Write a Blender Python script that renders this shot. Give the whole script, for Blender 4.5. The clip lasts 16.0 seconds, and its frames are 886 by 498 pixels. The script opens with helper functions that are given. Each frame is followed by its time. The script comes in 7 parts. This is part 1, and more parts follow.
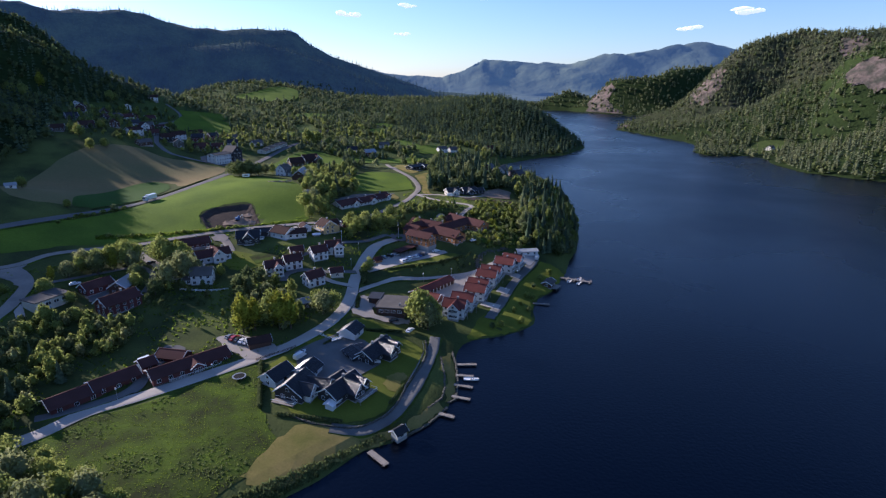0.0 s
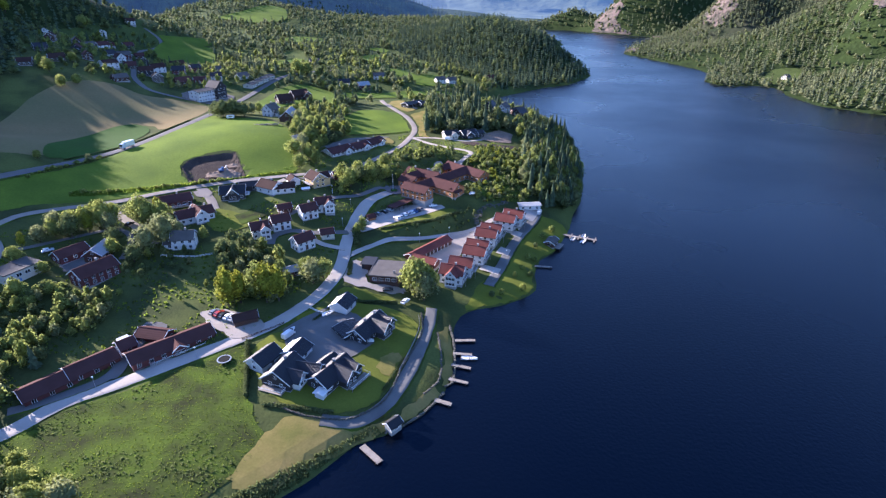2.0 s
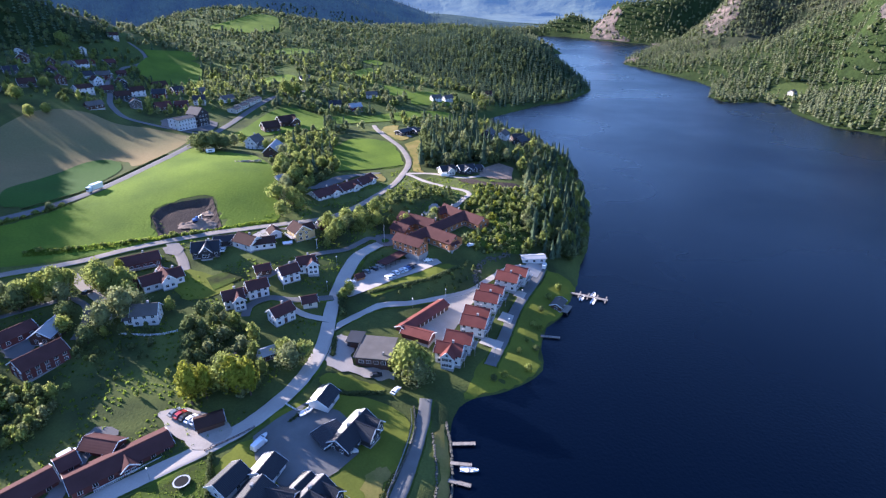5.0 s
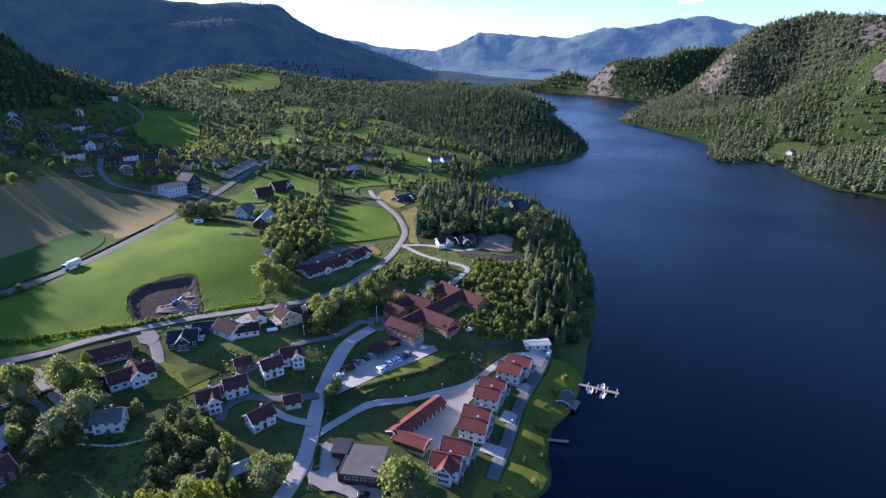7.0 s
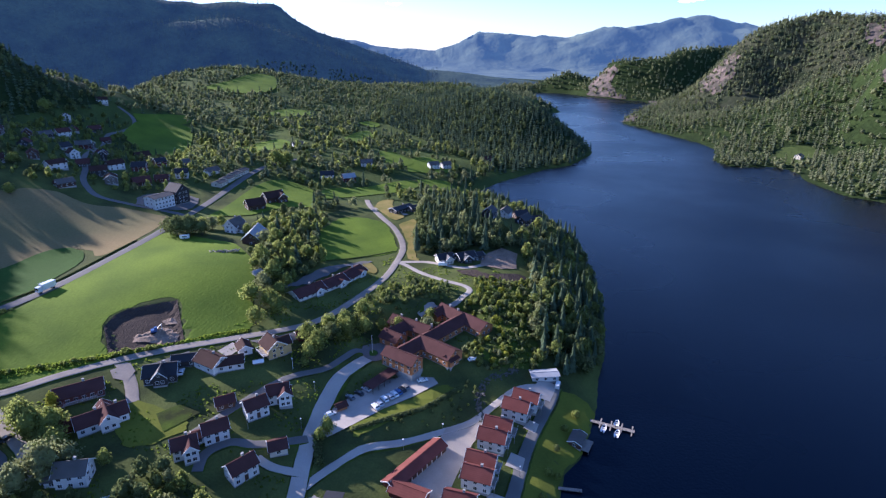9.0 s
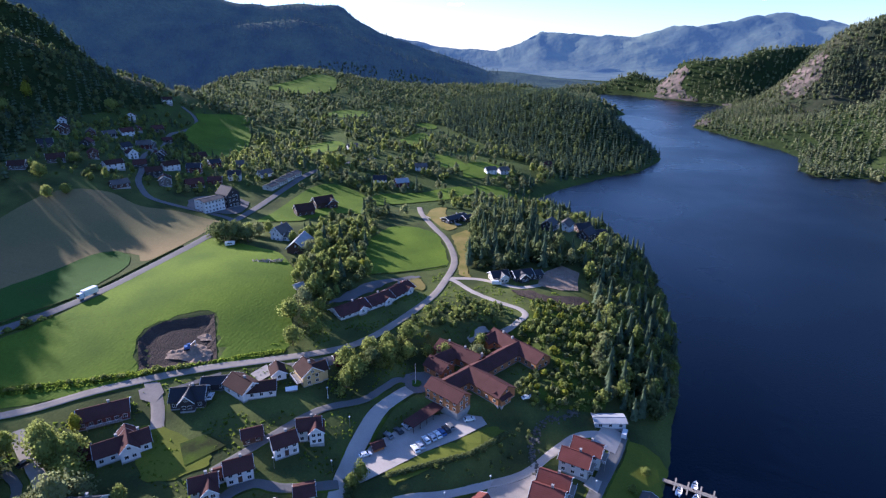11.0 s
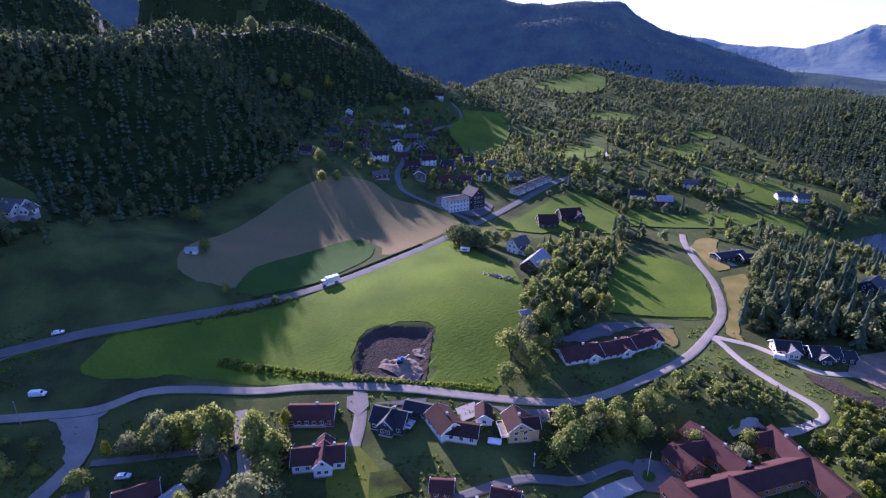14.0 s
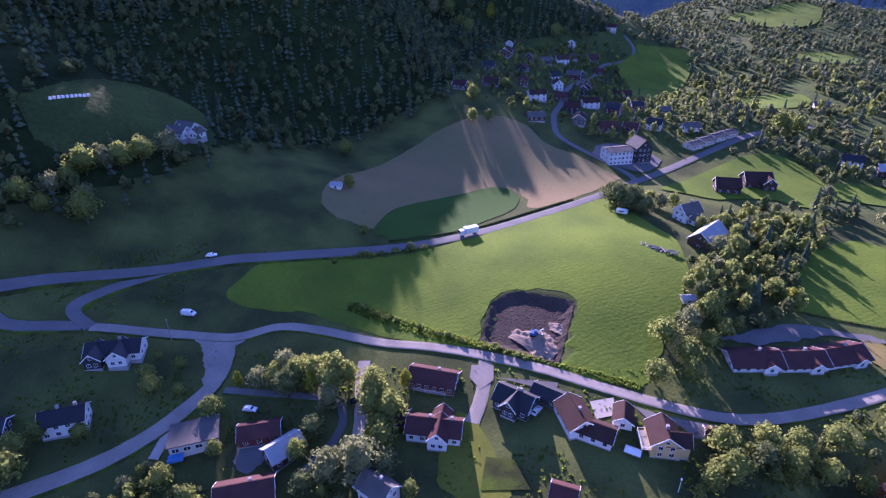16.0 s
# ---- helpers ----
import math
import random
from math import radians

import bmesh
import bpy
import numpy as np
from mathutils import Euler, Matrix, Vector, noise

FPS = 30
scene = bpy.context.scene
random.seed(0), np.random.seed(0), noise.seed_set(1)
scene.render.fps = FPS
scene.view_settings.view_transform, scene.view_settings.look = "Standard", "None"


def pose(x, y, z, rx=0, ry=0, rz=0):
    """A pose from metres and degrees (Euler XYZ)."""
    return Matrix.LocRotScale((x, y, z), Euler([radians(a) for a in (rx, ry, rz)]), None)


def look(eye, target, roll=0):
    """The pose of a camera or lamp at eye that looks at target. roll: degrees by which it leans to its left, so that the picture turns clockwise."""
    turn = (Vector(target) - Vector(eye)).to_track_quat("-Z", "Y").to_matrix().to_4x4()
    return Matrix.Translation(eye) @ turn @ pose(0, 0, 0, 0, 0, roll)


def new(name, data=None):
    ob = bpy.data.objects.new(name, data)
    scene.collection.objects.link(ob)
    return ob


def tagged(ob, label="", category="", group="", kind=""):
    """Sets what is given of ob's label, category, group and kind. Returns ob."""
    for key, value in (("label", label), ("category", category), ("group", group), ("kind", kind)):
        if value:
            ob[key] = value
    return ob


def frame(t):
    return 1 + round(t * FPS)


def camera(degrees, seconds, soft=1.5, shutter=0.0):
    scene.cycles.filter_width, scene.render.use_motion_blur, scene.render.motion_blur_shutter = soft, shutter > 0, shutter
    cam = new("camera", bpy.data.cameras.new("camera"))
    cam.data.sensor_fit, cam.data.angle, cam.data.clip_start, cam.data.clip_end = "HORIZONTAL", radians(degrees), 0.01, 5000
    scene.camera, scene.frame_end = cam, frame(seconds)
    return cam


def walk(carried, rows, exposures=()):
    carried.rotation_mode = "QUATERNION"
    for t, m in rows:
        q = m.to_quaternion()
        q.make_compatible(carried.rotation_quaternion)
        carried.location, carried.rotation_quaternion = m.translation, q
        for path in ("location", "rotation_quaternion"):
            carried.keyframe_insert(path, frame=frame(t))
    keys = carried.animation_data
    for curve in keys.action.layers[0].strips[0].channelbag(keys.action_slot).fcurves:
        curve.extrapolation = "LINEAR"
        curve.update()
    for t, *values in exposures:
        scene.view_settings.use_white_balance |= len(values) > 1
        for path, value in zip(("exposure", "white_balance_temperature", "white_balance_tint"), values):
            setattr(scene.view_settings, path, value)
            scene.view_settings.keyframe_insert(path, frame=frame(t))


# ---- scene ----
# camera: seconds, place, heading to the left of +y, pitch, roll
cam = camera(78.09, 16.0, soft=1.3)
PATH = [
    (0, 0.00, 0.00, 100.00, 0.136, -17.194, 0.124),
    (0.5, 0.19, 4.84, 102.09, 0.128, -23.115, 0.029),
    (1, 0.28, 9.99, 104.67, 0.055, -25.009, 0.106),
    (1.5, 0.40, 14.89, 107.38, -0.003, -25.087, 0.150),
    (2, 0.51, 19.66, 110.28, -0.057, -25.140, 0.223),
    (2.5, 0.47, 24.49, 112.87, -0.145, -25.162, 0.339),
    (3, 0.27, 29.30, 115.12, -0.229, -25.119, 0.340),
    (5.3, 0.94, 57.35, 125.88, -0.532, -25.047, 0.395),
    (5.5, 1.15, 59.84, 126.99, -0.522, -21.952, 0.426),
    (6, 1.49, 65.09, 128.99, -0.504, -20.119, 0.427),
    (6.5, 1.55, 69.92, 131.00, -0.577, -20.109, 0.455),
    (7, 1.56, 74.61, 132.90, -0.584, -20.109, 0.459),
    (7.5, 1.44, 79.12, 134.75, -0.692, -20.120, 0.467),
    (8, 1.30, 84.04, 136.09, -0.788, -20.177, 0.443),
    (10.3, 1.53, 110.54, 136.26, 0.940, -20.214, 0.376),
    (10.5, 1.63, 113.02, 136.18, 2.048, -20.187, 0.363),
    (11, 1.37, 119.57, 135.85, 5.445, -20.192, 0.250),
    (11.5, 0.69, 126.00, 135.68, 8.422, -20.210, 0.226),
    (12, -0.29, 132.35, 135.51, 11.906, -20.238, 0.097),
    (12.5, -1.85, 138.64, 135.09, 15.387, -20.248, 0.043),
    (13, -3.60, 144.64, 134.82, 19.818, -20.266, -0.103),
    (13.5, -6.13, 150.34, 134.85, 26.184, -20.312, -0.137),
    (14, -9.02, 155.62, 134.84, 32.038, -20.355, -0.110),
    (14.5, -12.23, 160.71, 134.69, 36.260, -20.648, -0.123),
    (15, -15.80, 165.17, 134.24, 39.605, -23.893, -0.162),
    (15.5, -19.20, 169.56, 134.30, 43.015, -26.967, -0.329),
    (16, -23.49, 173.70, 134.05, 48.336, -26.948, -0.406),
]
EXPOSURE = [(0.0, 1.05, 5000, 26), (0.5, 1.55, 5000, 28), (1.0, 2.15, 5000, 29), (5.4, 2.2, 4850, 28), (6.0, 1.63, 4800, 30), (12.0, 1.58, 4790, 30), (13.0, 1.58, 4770, 37), (13.5, 1.58, 4760, 45), (14.5, 1.62, 4720, 56), (16.0, 1.95, 4820, 62)]
walk(cam, [(t, pose(x, y, z, 90 + pitch, 0, yaw) @ pose(0, 0, 0, 0, 0, roll)) for t, x, y, z, yaw, pitch, roll in PATH], EXPOSURE)

# evening sun from the north-west, over the wooded hill
SUN_AZ, SUN_EL = 59.0, 19.4
SUN_WAY = Vector((-math.sin(radians(SUN_AZ)) * math.cos(radians(SUN_EL)), math.cos(radians(SUN_AZ)) * math.cos(radians(SUN_EL)), math.sin(radians(SUN_EL))))
world = bpy.data.worlds.new("evening_sky")
scene.world = world
world.use_nodes = True
sky = world.node_tree.nodes.new("ShaderNodeTexSky")
sky.sky_type, sky.sun_disc = "NISHITA", False
sky.sun_elevation, sky.sun_rotation = radians(SUN_EL), radians(-SUN_AZ)
sky.air_density, sky.dust_density, sky.ozone_density, sky.altitude = 1.0, 0.4, 2.5, 200
back = world.node_tree.nodes["Background"]
back.inputs["Strength"].default_value = 0.075
world.node_tree.links.new(sky.outputs["Color"], back.inputs["Color"])
sun = new("sun", bpy.data.lights.new("sun", "SUN"))
sun.data.energy, sun.data.angle, sun.data.color = 5.0, radians(0.55), (1.0, 0.82, 0.56)
sun.matrix_world = look(SUN_WAY * 1000, (0, 0, 0))

# ---- materials ----
def material(name, base, second=None, scale=0.4, fine=3.0, rough=0.85, metal=0.0, bump=0.3, depth=0.2, spread=0.25, island=False, per_object=False, leaf=0.0, coat=0.0):
    """A painted, mineral or plant surface: two tones at two scales, with relief; optionally light through leaves."""
    m = bpy.data.materials.new(name)
    m.use_nodes = True
    nodes, links = m.node_tree.nodes, m.node_tree.links
    p = nodes["Principled BSDF"]
    p.inputs["Roughness"].default_value, p.inputs["Metallic"].default_value = rough, metal
    p.inputs["Coat Weight"].default_value = coat
    p.inputs["Specular IOR Level"].default_value = 0.04 if rough >= 0.8 else 0.35
    second = second or tuple(c * 0.6 for c in base)
    geo = nodes.new("ShaderNodeNewGeometry")
    big, small = nodes.new("ShaderNodeTexNoise"), nodes.new("ShaderNodeTexNoise")
    big.inputs["Scale"].default_value, big.inputs["Detail"].default_value = scale, 6
    small.inputs["Scale"].default_value, small.inputs["Detail"].default_value = fine, 3
    for n in (big, small):
        links.new(geo.outputs["Position"], n.inputs["Vector"])
    ramp = nodes.new("ShaderNodeMapRange")
    ramp.inputs["From Min"].default_value, ramp.inputs["From Max"].default_value = 0.5 - spread, 0.5 + spread
    links.new(big.outputs["Fac"], ramp.inputs["Value"])
    mix = nodes.new("ShaderNodeMix")
    mix.data_type = "RGBA"
    mix.inputs["A"].default_value, mix.inputs["B"].default_value = (*base, 1), (*second, 1)
    links.new(ramp.outputs["Result"], mix.inputs["Factor"])
    tone = nodes.new("ShaderNodeHueSaturation")
    links.new(mix.outputs["Result"], tone.inputs["Color"])
    value = nodes.new("ShaderNodeMapRange")
    value.inputs["To Min"].default_value, value.inputs["To Max"].default_value = 1 - 0.5 * bump, 1 + 0.5 * bump
    links.new(small.outputs["Fac"], value.inputs["Value"])
    if island or per_object:
        source = geo.outputs["Random Per Island"] if island else nodes.new("ShaderNodeObjectInfo").outputs["Random"]
        vary = nodes.new("ShaderNodeMapRange")
        vary.inputs["To Min"].default_value, vary.inputs["To Max"].default_value = 0.68, 1.32
        links.new(source, vary.inputs["Value"])
        times = nodes.new("ShaderNodeMath")
        times.operation = "MULTIPLY"
        links.new(value.outputs["Result"], times.inputs[0])
        links.new(vary.outputs["Result"], times.inputs[1])
        links.new(times.outputs["Value"], tone.inputs["Value"])
    else:
        links.new(value.outputs["Result"], tone.inputs["Value"])
    links.new(tone.outputs["Color"], p.inputs["Base Color"])
    relief = nodes.new("ShaderNodeBump")
    relief.inputs["Strength"].default_value, relief.inputs["Distance"].default_value = bump, depth
    links.new(small.outputs["Fac"], relief.inputs["Height"])
    links.new(relief.outputs["Normal"], p.inputs["Normal"])
    if leaf:
        thin = nodes.new("ShaderNodeBsdfTranslucent")
        links.new(tone.outputs["Color"], thin.inputs["Color"])
        both = nodes.new("ShaderNodeMixShader")
        both.inputs["Fac"].default_value = leaf
        links.new(p.outputs["BSDF"], both.inputs[1])
        links.new(thin.outputs["BSDF"], both.inputs[2])
        links.new(both.outputs["Shader"], nodes["Material Output"].inputs["Surface"])
    return m


def plain(name, colour, rough=0.5, metal=0.0):
    return material(name, colour, tuple(c * 0.85 for c in colour), 0.6, 6.0, rough, metal, 0.08, 0.02)


def boards(name, colour, pitch=0.2, rough=0.7, upright=False):
    """Painted cladding or roof courses: fine parallel grooves with stains."""
    m = material(name, colour, tuple(c * 0.72 for c in colour), 0.25, 2.0, rough, 0, 0.15, 0.03)
    nodes, links = m.node_tree.nodes, m.node_tree.links
    wave = nodes.new("ShaderNodeTexWave")
    wave.bands_direction = "X" if upright else "Z"
    wave.inputs["Scale"].default_value, wave.inputs["Distortion"].default_value = 0.314 / pitch, 0.4
    links.new(nodes["New Geometry"].outputs["Position"] if "New Geometry" in nodes else nodes["Geometry"].outputs["Position"], wave.inputs["Vector"])
    relief = nodes.new("ShaderNodeBump")
    relief.inputs["Strength"].default_value, relief.inputs["Distance"].default_value = 0.35, 0.03
    links.new(wave.outputs["Fac"], relief.inputs["Height"])
    links.new(nodes["Bump"].outputs["Normal"], relief.inputs["Normal"])
    links.new(relief.outputs["Normal"], nodes["Principled BSDF"].inputs["Normal"])
    return m


M = {
    "ground": material("rough_meadow", (0.095, 0.112, 0.03), (0.045, 0.056, 0.02), 0.05, 1.3, 0.95, 0, 0.6, 0.22, 0.14),
    "field": material("green_field", (0.125, 0.175, 0.018), (0.075, 0.115, 0.014), 0.035, 0.9, 0.95, 0, 0.5, 0.3, 0.2),
    "valley": material("valley_grass", (0.08, 0.105, 0.025), (0.042, 0.058, 0.017), 0.02, 0.5, 0.95, 0, 0.8, 0.8, 0.16),
    "floor": material("shade_darkened_forest_floor", (0.03, 0.045, 0.012), (0.018, 0.028, 0.009), 0.03, 0.25, 0.95, 0, 0.9, 2.0, 0.2),
    "tussock": material("tussock_meadow", (0.074, 0.108, 0.013), (0.034, 0.040, 0.014), 0.13, 1.6, 0.95, 0, 0.5, 0.12, 0.16),
    "lawn": material("mown_lawn", (0.15, 0.165, 0.022), (0.09, 0.105, 0.018), 0.06, 1.5, 0.95, 0, 0.4, 0.1, 0.2),
    "dry": material("dry_and_sunlit_grass", (0.24, 0.185, 0.06), (0.15, 0.14, 0.035), 0.12, 1.6, 0.95, 0, 0.45, 0.1, 0.18),
    "ochre": material("ploughed_field", (0.22, 0.165, 0.075), (0.15, 0.14, 0.06), 0.02, 0.9, 0.95, 0, 0.4, 0.2, 0.2),
    "crop": material("dark_crop", (0.05, 0.10, 0.018), (0.04, 0.075, 0.015), 0.04, 1.2, 0.95, 0, 0.5, 0.3),
    "soil": material("dark_soil", (0.075, 0.058, 0.045), (0.045, 0.036, 0.03), 0.15, 1.5, 0.95, 0, 0.8, 0.6),
    "dirt": material("light_dirt", (0.30, 0.225, 0.165), (0.19, 0.145, 0.105), 0.3, 1.5, 0.95, 0, 0.8, 0.5),
    "gravel": material("pale_gravel", (0.39, 0.34, 0.285), (0.28, 0.25, 0.21), 0.12, 3.0, 0.95, 0, 0.4, 0.1),
    "asphalt": material("worn_asphalt", (0.165, 0.155, 0.145), (0.12, 0.115, 0.108), 0.1, 2.0, 0.9, 0, 0.25, 0.05),
    "pale_road": material("pale_dusty_road", (0.43, 0.385, 0.33), (0.33, 0.295, 0.255), 0.1, 2.0, 0.9, 0, 0.25, 0.05),
    "gravel_road": material("trodden_gravel_road", (0.30, 0.262, 0.218), (0.21, 0.185, 0.158), 0.15, 1.2, 0.95, 0, 0.4, 0.08),
    "paving": material("grey_paving", (0.17, 0.165, 0.155), (0.10, 0.098, 0.092), 0.1, 3.0, 0.8, 0, 0.25, 0.05),
    "rock": material("bare_rock", (0.15, 0.115, 0.098), (0.06, 0.058, 0.044), 0.06, 0.25, 0.9, 0, 0.9, 1.5, 0.12),
    "heath": material("rocky_heath", (0.05, 0.052, 0.03), (0.028, 0.038, 0.018), 0.03, 0.2, 0.95, 0, 0.8, 1.0, 0.12),
    "stone": material("grey_stone_wall", (0.13, 0.125, 0.105), (0.07, 0.07, 0.055), 0.8, 3.0, 0.9, 0, 0.8, 0.3),
    "white": boards("white_cladding", (0.68, 0.665, 0.63), 0.25),
    "offwhite": boards("cream_cladding", (0.62, 0.57, 0.46), 0.25),
    "yellow": boards("yellow_cladding", (0.55, 0.40, 0.17), 0.25),
    "red": boards("red_cladding", (0.115, 0.034, 0.028), 0.25),
    "brick_red": boards("orange_brown_cladding", (0.38, 0.165, 0.06), 0.25),
    "brown": boards("brown_cladding", (0.075, 0.04, 0.026), 0.25),
    "dark": boards("dark_cladding", (0.035, 0.034, 0.036), 0.25),
    "roof_red": boards("red_tile_roof", (0.165, 0.06, 0.048), 0.35, 0.85),
    "roof_maroon": boards("maroon_tile_roof", (0.088, 0.044, 0.039), 0.35, 0.85),
    "roof_black": boards("black_tile_roof", (0.02, 0.02, 0.023), 0.35, 0.55),
    "roof_gloss": plain("glazed_black_pantiles", (0.022, 0.022, 0.025), 0.32),
    "roof_grey": boards("grey_felt_roof", (0.125, 0.115, 0.105), 1.2, 0.8),
    "roof_pale": boards("pale_metal_roof", (0.36, 0.37, 0.38), 0.5, 0.8),
    "roof_brown": boards("brown_tile_roof", (0.06, 0.036, 0.03), 0.35, 0.85),
    "trim": plain("white_trim", (0.8, 0.79, 0.77), 0.6),
    "concrete": material("foundation_concrete", (0.34, 0.33, 0.31), (0.25, 0.24, 0.23), 0.5, 4.0, 0.9),
    "wood": material("grey_weathered_wood", (0.30, 0.27, 0.23), (0.2, 0.175, 0.15), 0.8, 5.0, 0.85),
    "bark": material("bark", (0.12, 0.095, 0.075), (0.07, 0.055, 0.045), 1.5, 6.0, 0.95, 0, 0.6, 0.1),
    "tyre": plain("black_rubber", (0.02, 0.02, 0.02), 0.8),
    "steel": plain("grey_steel", (0.4, 0.41, 0.42), 0.4, 0.8),
    "leaf": material("fresh_leaves", (0.29, 0.315, 0.078), (0.18, 0.215, 0.057), 0.08, 2.0, 0.8, 0, 0.4, 0.3, 0.25, island=True, leaf=0.6),
    "leaf_yellow": material("yellow_green_leaves", (0.29, 0.29, 0.03), (0.2, 0.22, 0.028), 0.2, 2.0, 0.8, 0, 0.4, 0.3, 0.25, island=True, leaf=0.45),
    "leaf_grey": material("grey_green_leaves", (0.25, 0.265, 0.115), (0.17, 0.19, 0.08), 0.2, 2.0, 0.8, 0, 0.4, 0.3, 0.25, island=True, leaf=0.55),
    "leaf_dark": material("deep_green_leaves", (0.15, 0.175, 0.062), (0.095, 0.12, 0.045), 0.1, 2.0, 0.85, 0, 0.4, 0.3, 0.25, island=True, leaf=0.48),
    "leaf_far": material("mixed_far_leaves", (0.20, 0.215, 0.10), (0.14, 0.16, 0.075), 0.03, 0.8, 0.85, 0, 0.4, 0.3, 0.2, island=True, leaf=0.4),
    "needle": material("spruce_needles", (0.062, 0.088, 0.048), (0.085, 0.11, 0.058), 0.05, 2.0, 0.9, 0, 0.4, 0.3, 0.25, island=True, leaf=0.12),
    "grass_tuft": material("tall_grass", (0.185, 0.235, 0.026), (0.11, 0.165, 0.022), 0.1, 2.0, 0.9, 0, 0.4, 0.3, 0.2, island=True, leaf=0.6),
}


# sown rows in the green field
_n, _l = M["field"].node_tree.nodes, M["field"].node_tree.links
_rows, _turn = _n.new("ShaderNodeTexWave"), _n.new("ShaderNodeMapping")
_turn.inputs["Rotation"].default_value = (0, 0, radians(24))
_rows.inputs["Scale"].default_value, _rows.inputs["Distortion"].default_value, _rows.inputs["Detail Scale"].default_value = 0.16, 9.0, 0.5
_l.new(_n["Geometry"].outputs["Position"], _turn.inputs["Vector"])
_l.new(_turn.outputs["Vector"], _rows.inputs["Vector"])
_relief = _n.new("ShaderNodeBump")
_relief.inputs["Strength"].default_value, _relief.inputs["Distance"].default_value = 0.14, 0.1
_l.new(_rows.outputs["Fac"], _relief.inputs["Height"])
_l.new(_n["Bump"].outputs["Normal"], _relief.inputs["Normal"])
_l.new(_relief.outputs["Normal"], _n["Principled BSDF"].inputs["Normal"])


def glass(name, colour, rough=0.08):
    m = bpy.data.materials.new(name)
    m.use_nodes = True
    p = m.node_tree.nodes["Principled BSDF"]
    p.inputs["Base Color"].default_value = (*colour, 1)
    p.inputs["Roughness"].default_value, p.inputs["IOR"].default_value = rough, 1.5
    return m


M["pane"] = glass("dark_window_glass", (0.015, 0.018, 0.022))

# the range far beyond the lake, its blue haze put in as emission
M["distance"] = material("haze_tinted_mountains", (0.10, 0.12, 0.075), (0.05, 0.068, 0.055), 0.004, 0.011, 0.95, 0, 0.7, 20.0, 0.15)
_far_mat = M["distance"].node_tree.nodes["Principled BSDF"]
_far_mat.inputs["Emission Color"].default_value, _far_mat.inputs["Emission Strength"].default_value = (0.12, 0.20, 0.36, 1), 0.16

# blue haze over the western mountain is put in as emission
M["mountain"] = material("haze_tinted_wooded_mountain", (0.06, 0.08, 0.035), (0.022, 0.036, 0.022), 0.012, 0.09, 0.95, 0, 0.9, 6.0, 0.15)
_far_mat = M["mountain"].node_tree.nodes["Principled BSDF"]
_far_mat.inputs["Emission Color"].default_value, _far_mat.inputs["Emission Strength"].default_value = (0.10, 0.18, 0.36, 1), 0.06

# lighter needles, sun and haze of the far shore put into the colour
M["needle_olive"] = material("sunlit_pine_needles", (0.15, 0.155, 0.075), (0.10, 0.12, 0.065), 0.02, 0.8, 0.9, 0, 0.4, 0.3, 0.2, island=True, leaf=0.25)
# trees of the mountain flank, haze painted in as a faint blue glow
M["needle_far"] = material("haze_tinted_trees", (0.085, 0.105, 0.045), (0.03, 0.045, 0.025), 0.012, 0.3, 0.95, 0, 0.6, 1.0, 0.15, island=True)
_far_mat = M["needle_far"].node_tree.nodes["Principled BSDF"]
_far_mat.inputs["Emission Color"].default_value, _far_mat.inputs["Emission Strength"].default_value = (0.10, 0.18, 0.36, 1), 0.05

# deep, gently rippled lake water
lake_mat = glass("lake_water", (0.0004, 0.0011, 0.0034), 0.1)
_n, _l = lake_mat.node_tree.nodes, lake_mat.node_tree.links
_p = _n["Principled BSDF"]
_p.inputs["IOR"].default_value, _p.inputs["Specular IOR Level"].default_value = 1.33, 0.36
_p.inputs["Specular Tint"].default_value = (0.10, 0.44, 1.0, 1)
_g, _a, _b = _n.new("ShaderNodeNewGeometry"), _n.new("ShaderNodeTexNoise"), _n.new("ShaderNodeTexNoise")
_a.inputs["Scale"].default_value, _a.inputs["Detail"].default_value = 0.9, 4
_b.inputs["Scale"].default_value, _b.inputs["Detail"].default_value = 0.006, 4
_add = _n.new("ShaderNodeMapRange")
_add.inputs["From Min"].default_value, _add.inputs["From Max"].default_value = 0.35, 0.7
_add.interpolation_type = "SMOOTHERSTEP"
_add.inputs["To Min"].default_value, _add.inputs["To Max"].default_value = 0.26, 0.36
_bump = _n.new("ShaderNodeBump")
_bump.inputs["Strength"].default_value, _bump.inputs["Distance"].default_value = 0.6, 0.12
for q in (_a, _b):
    _l.new(_g.outputs["Position"], q.inputs["Vector"])
_l.new(_b.outputs["Fac"], _add.inputs["Value"])
_l.new(_add.outputs["Result"], _p.inputs["Roughness"])
_l.new(_a.outputs["Fac"], _bump.inputs["Height"])
_l.new(_bump.outputs["Normal"], _p.inputs["Normal"])
M["lake"] = lake_mat


# ---- building helpers ----
def mesh_of(name, verts, faces, mat=None, smooth=False):
    """A mesh from arrays of places and of triangles or quads."""
    verts, faces = np.asarray(verts, np.float32), np.asarray(faces, np.int32)
    me = bpy.data.meshes.new(name)
    n, k = faces.shape
    me.vertices.add(len(verts))
    me.vertices.foreach_set("co", verts.ravel())
    me.loops.add(n * k)
    me.loops.foreach_set("vertex_index", faces.ravel())
    me.polygons.add(n)
    me.polygons.foreach_set("loop_start", np.arange(0, n * k, k, dtype=np.int32))
    me.update(calc_edges=True)
    if smooth:
        me.polygons.foreach_set("use_smooth", np.ones(n, bool))
    if mat:
        me.materials.append(mat)
    return me


def mesh_from(name, bm, mat):
    me = bpy.data.meshes.new(name)
    bm.to_mesh(me)
    bm.free()
    me.materials.append(mat)
    return me


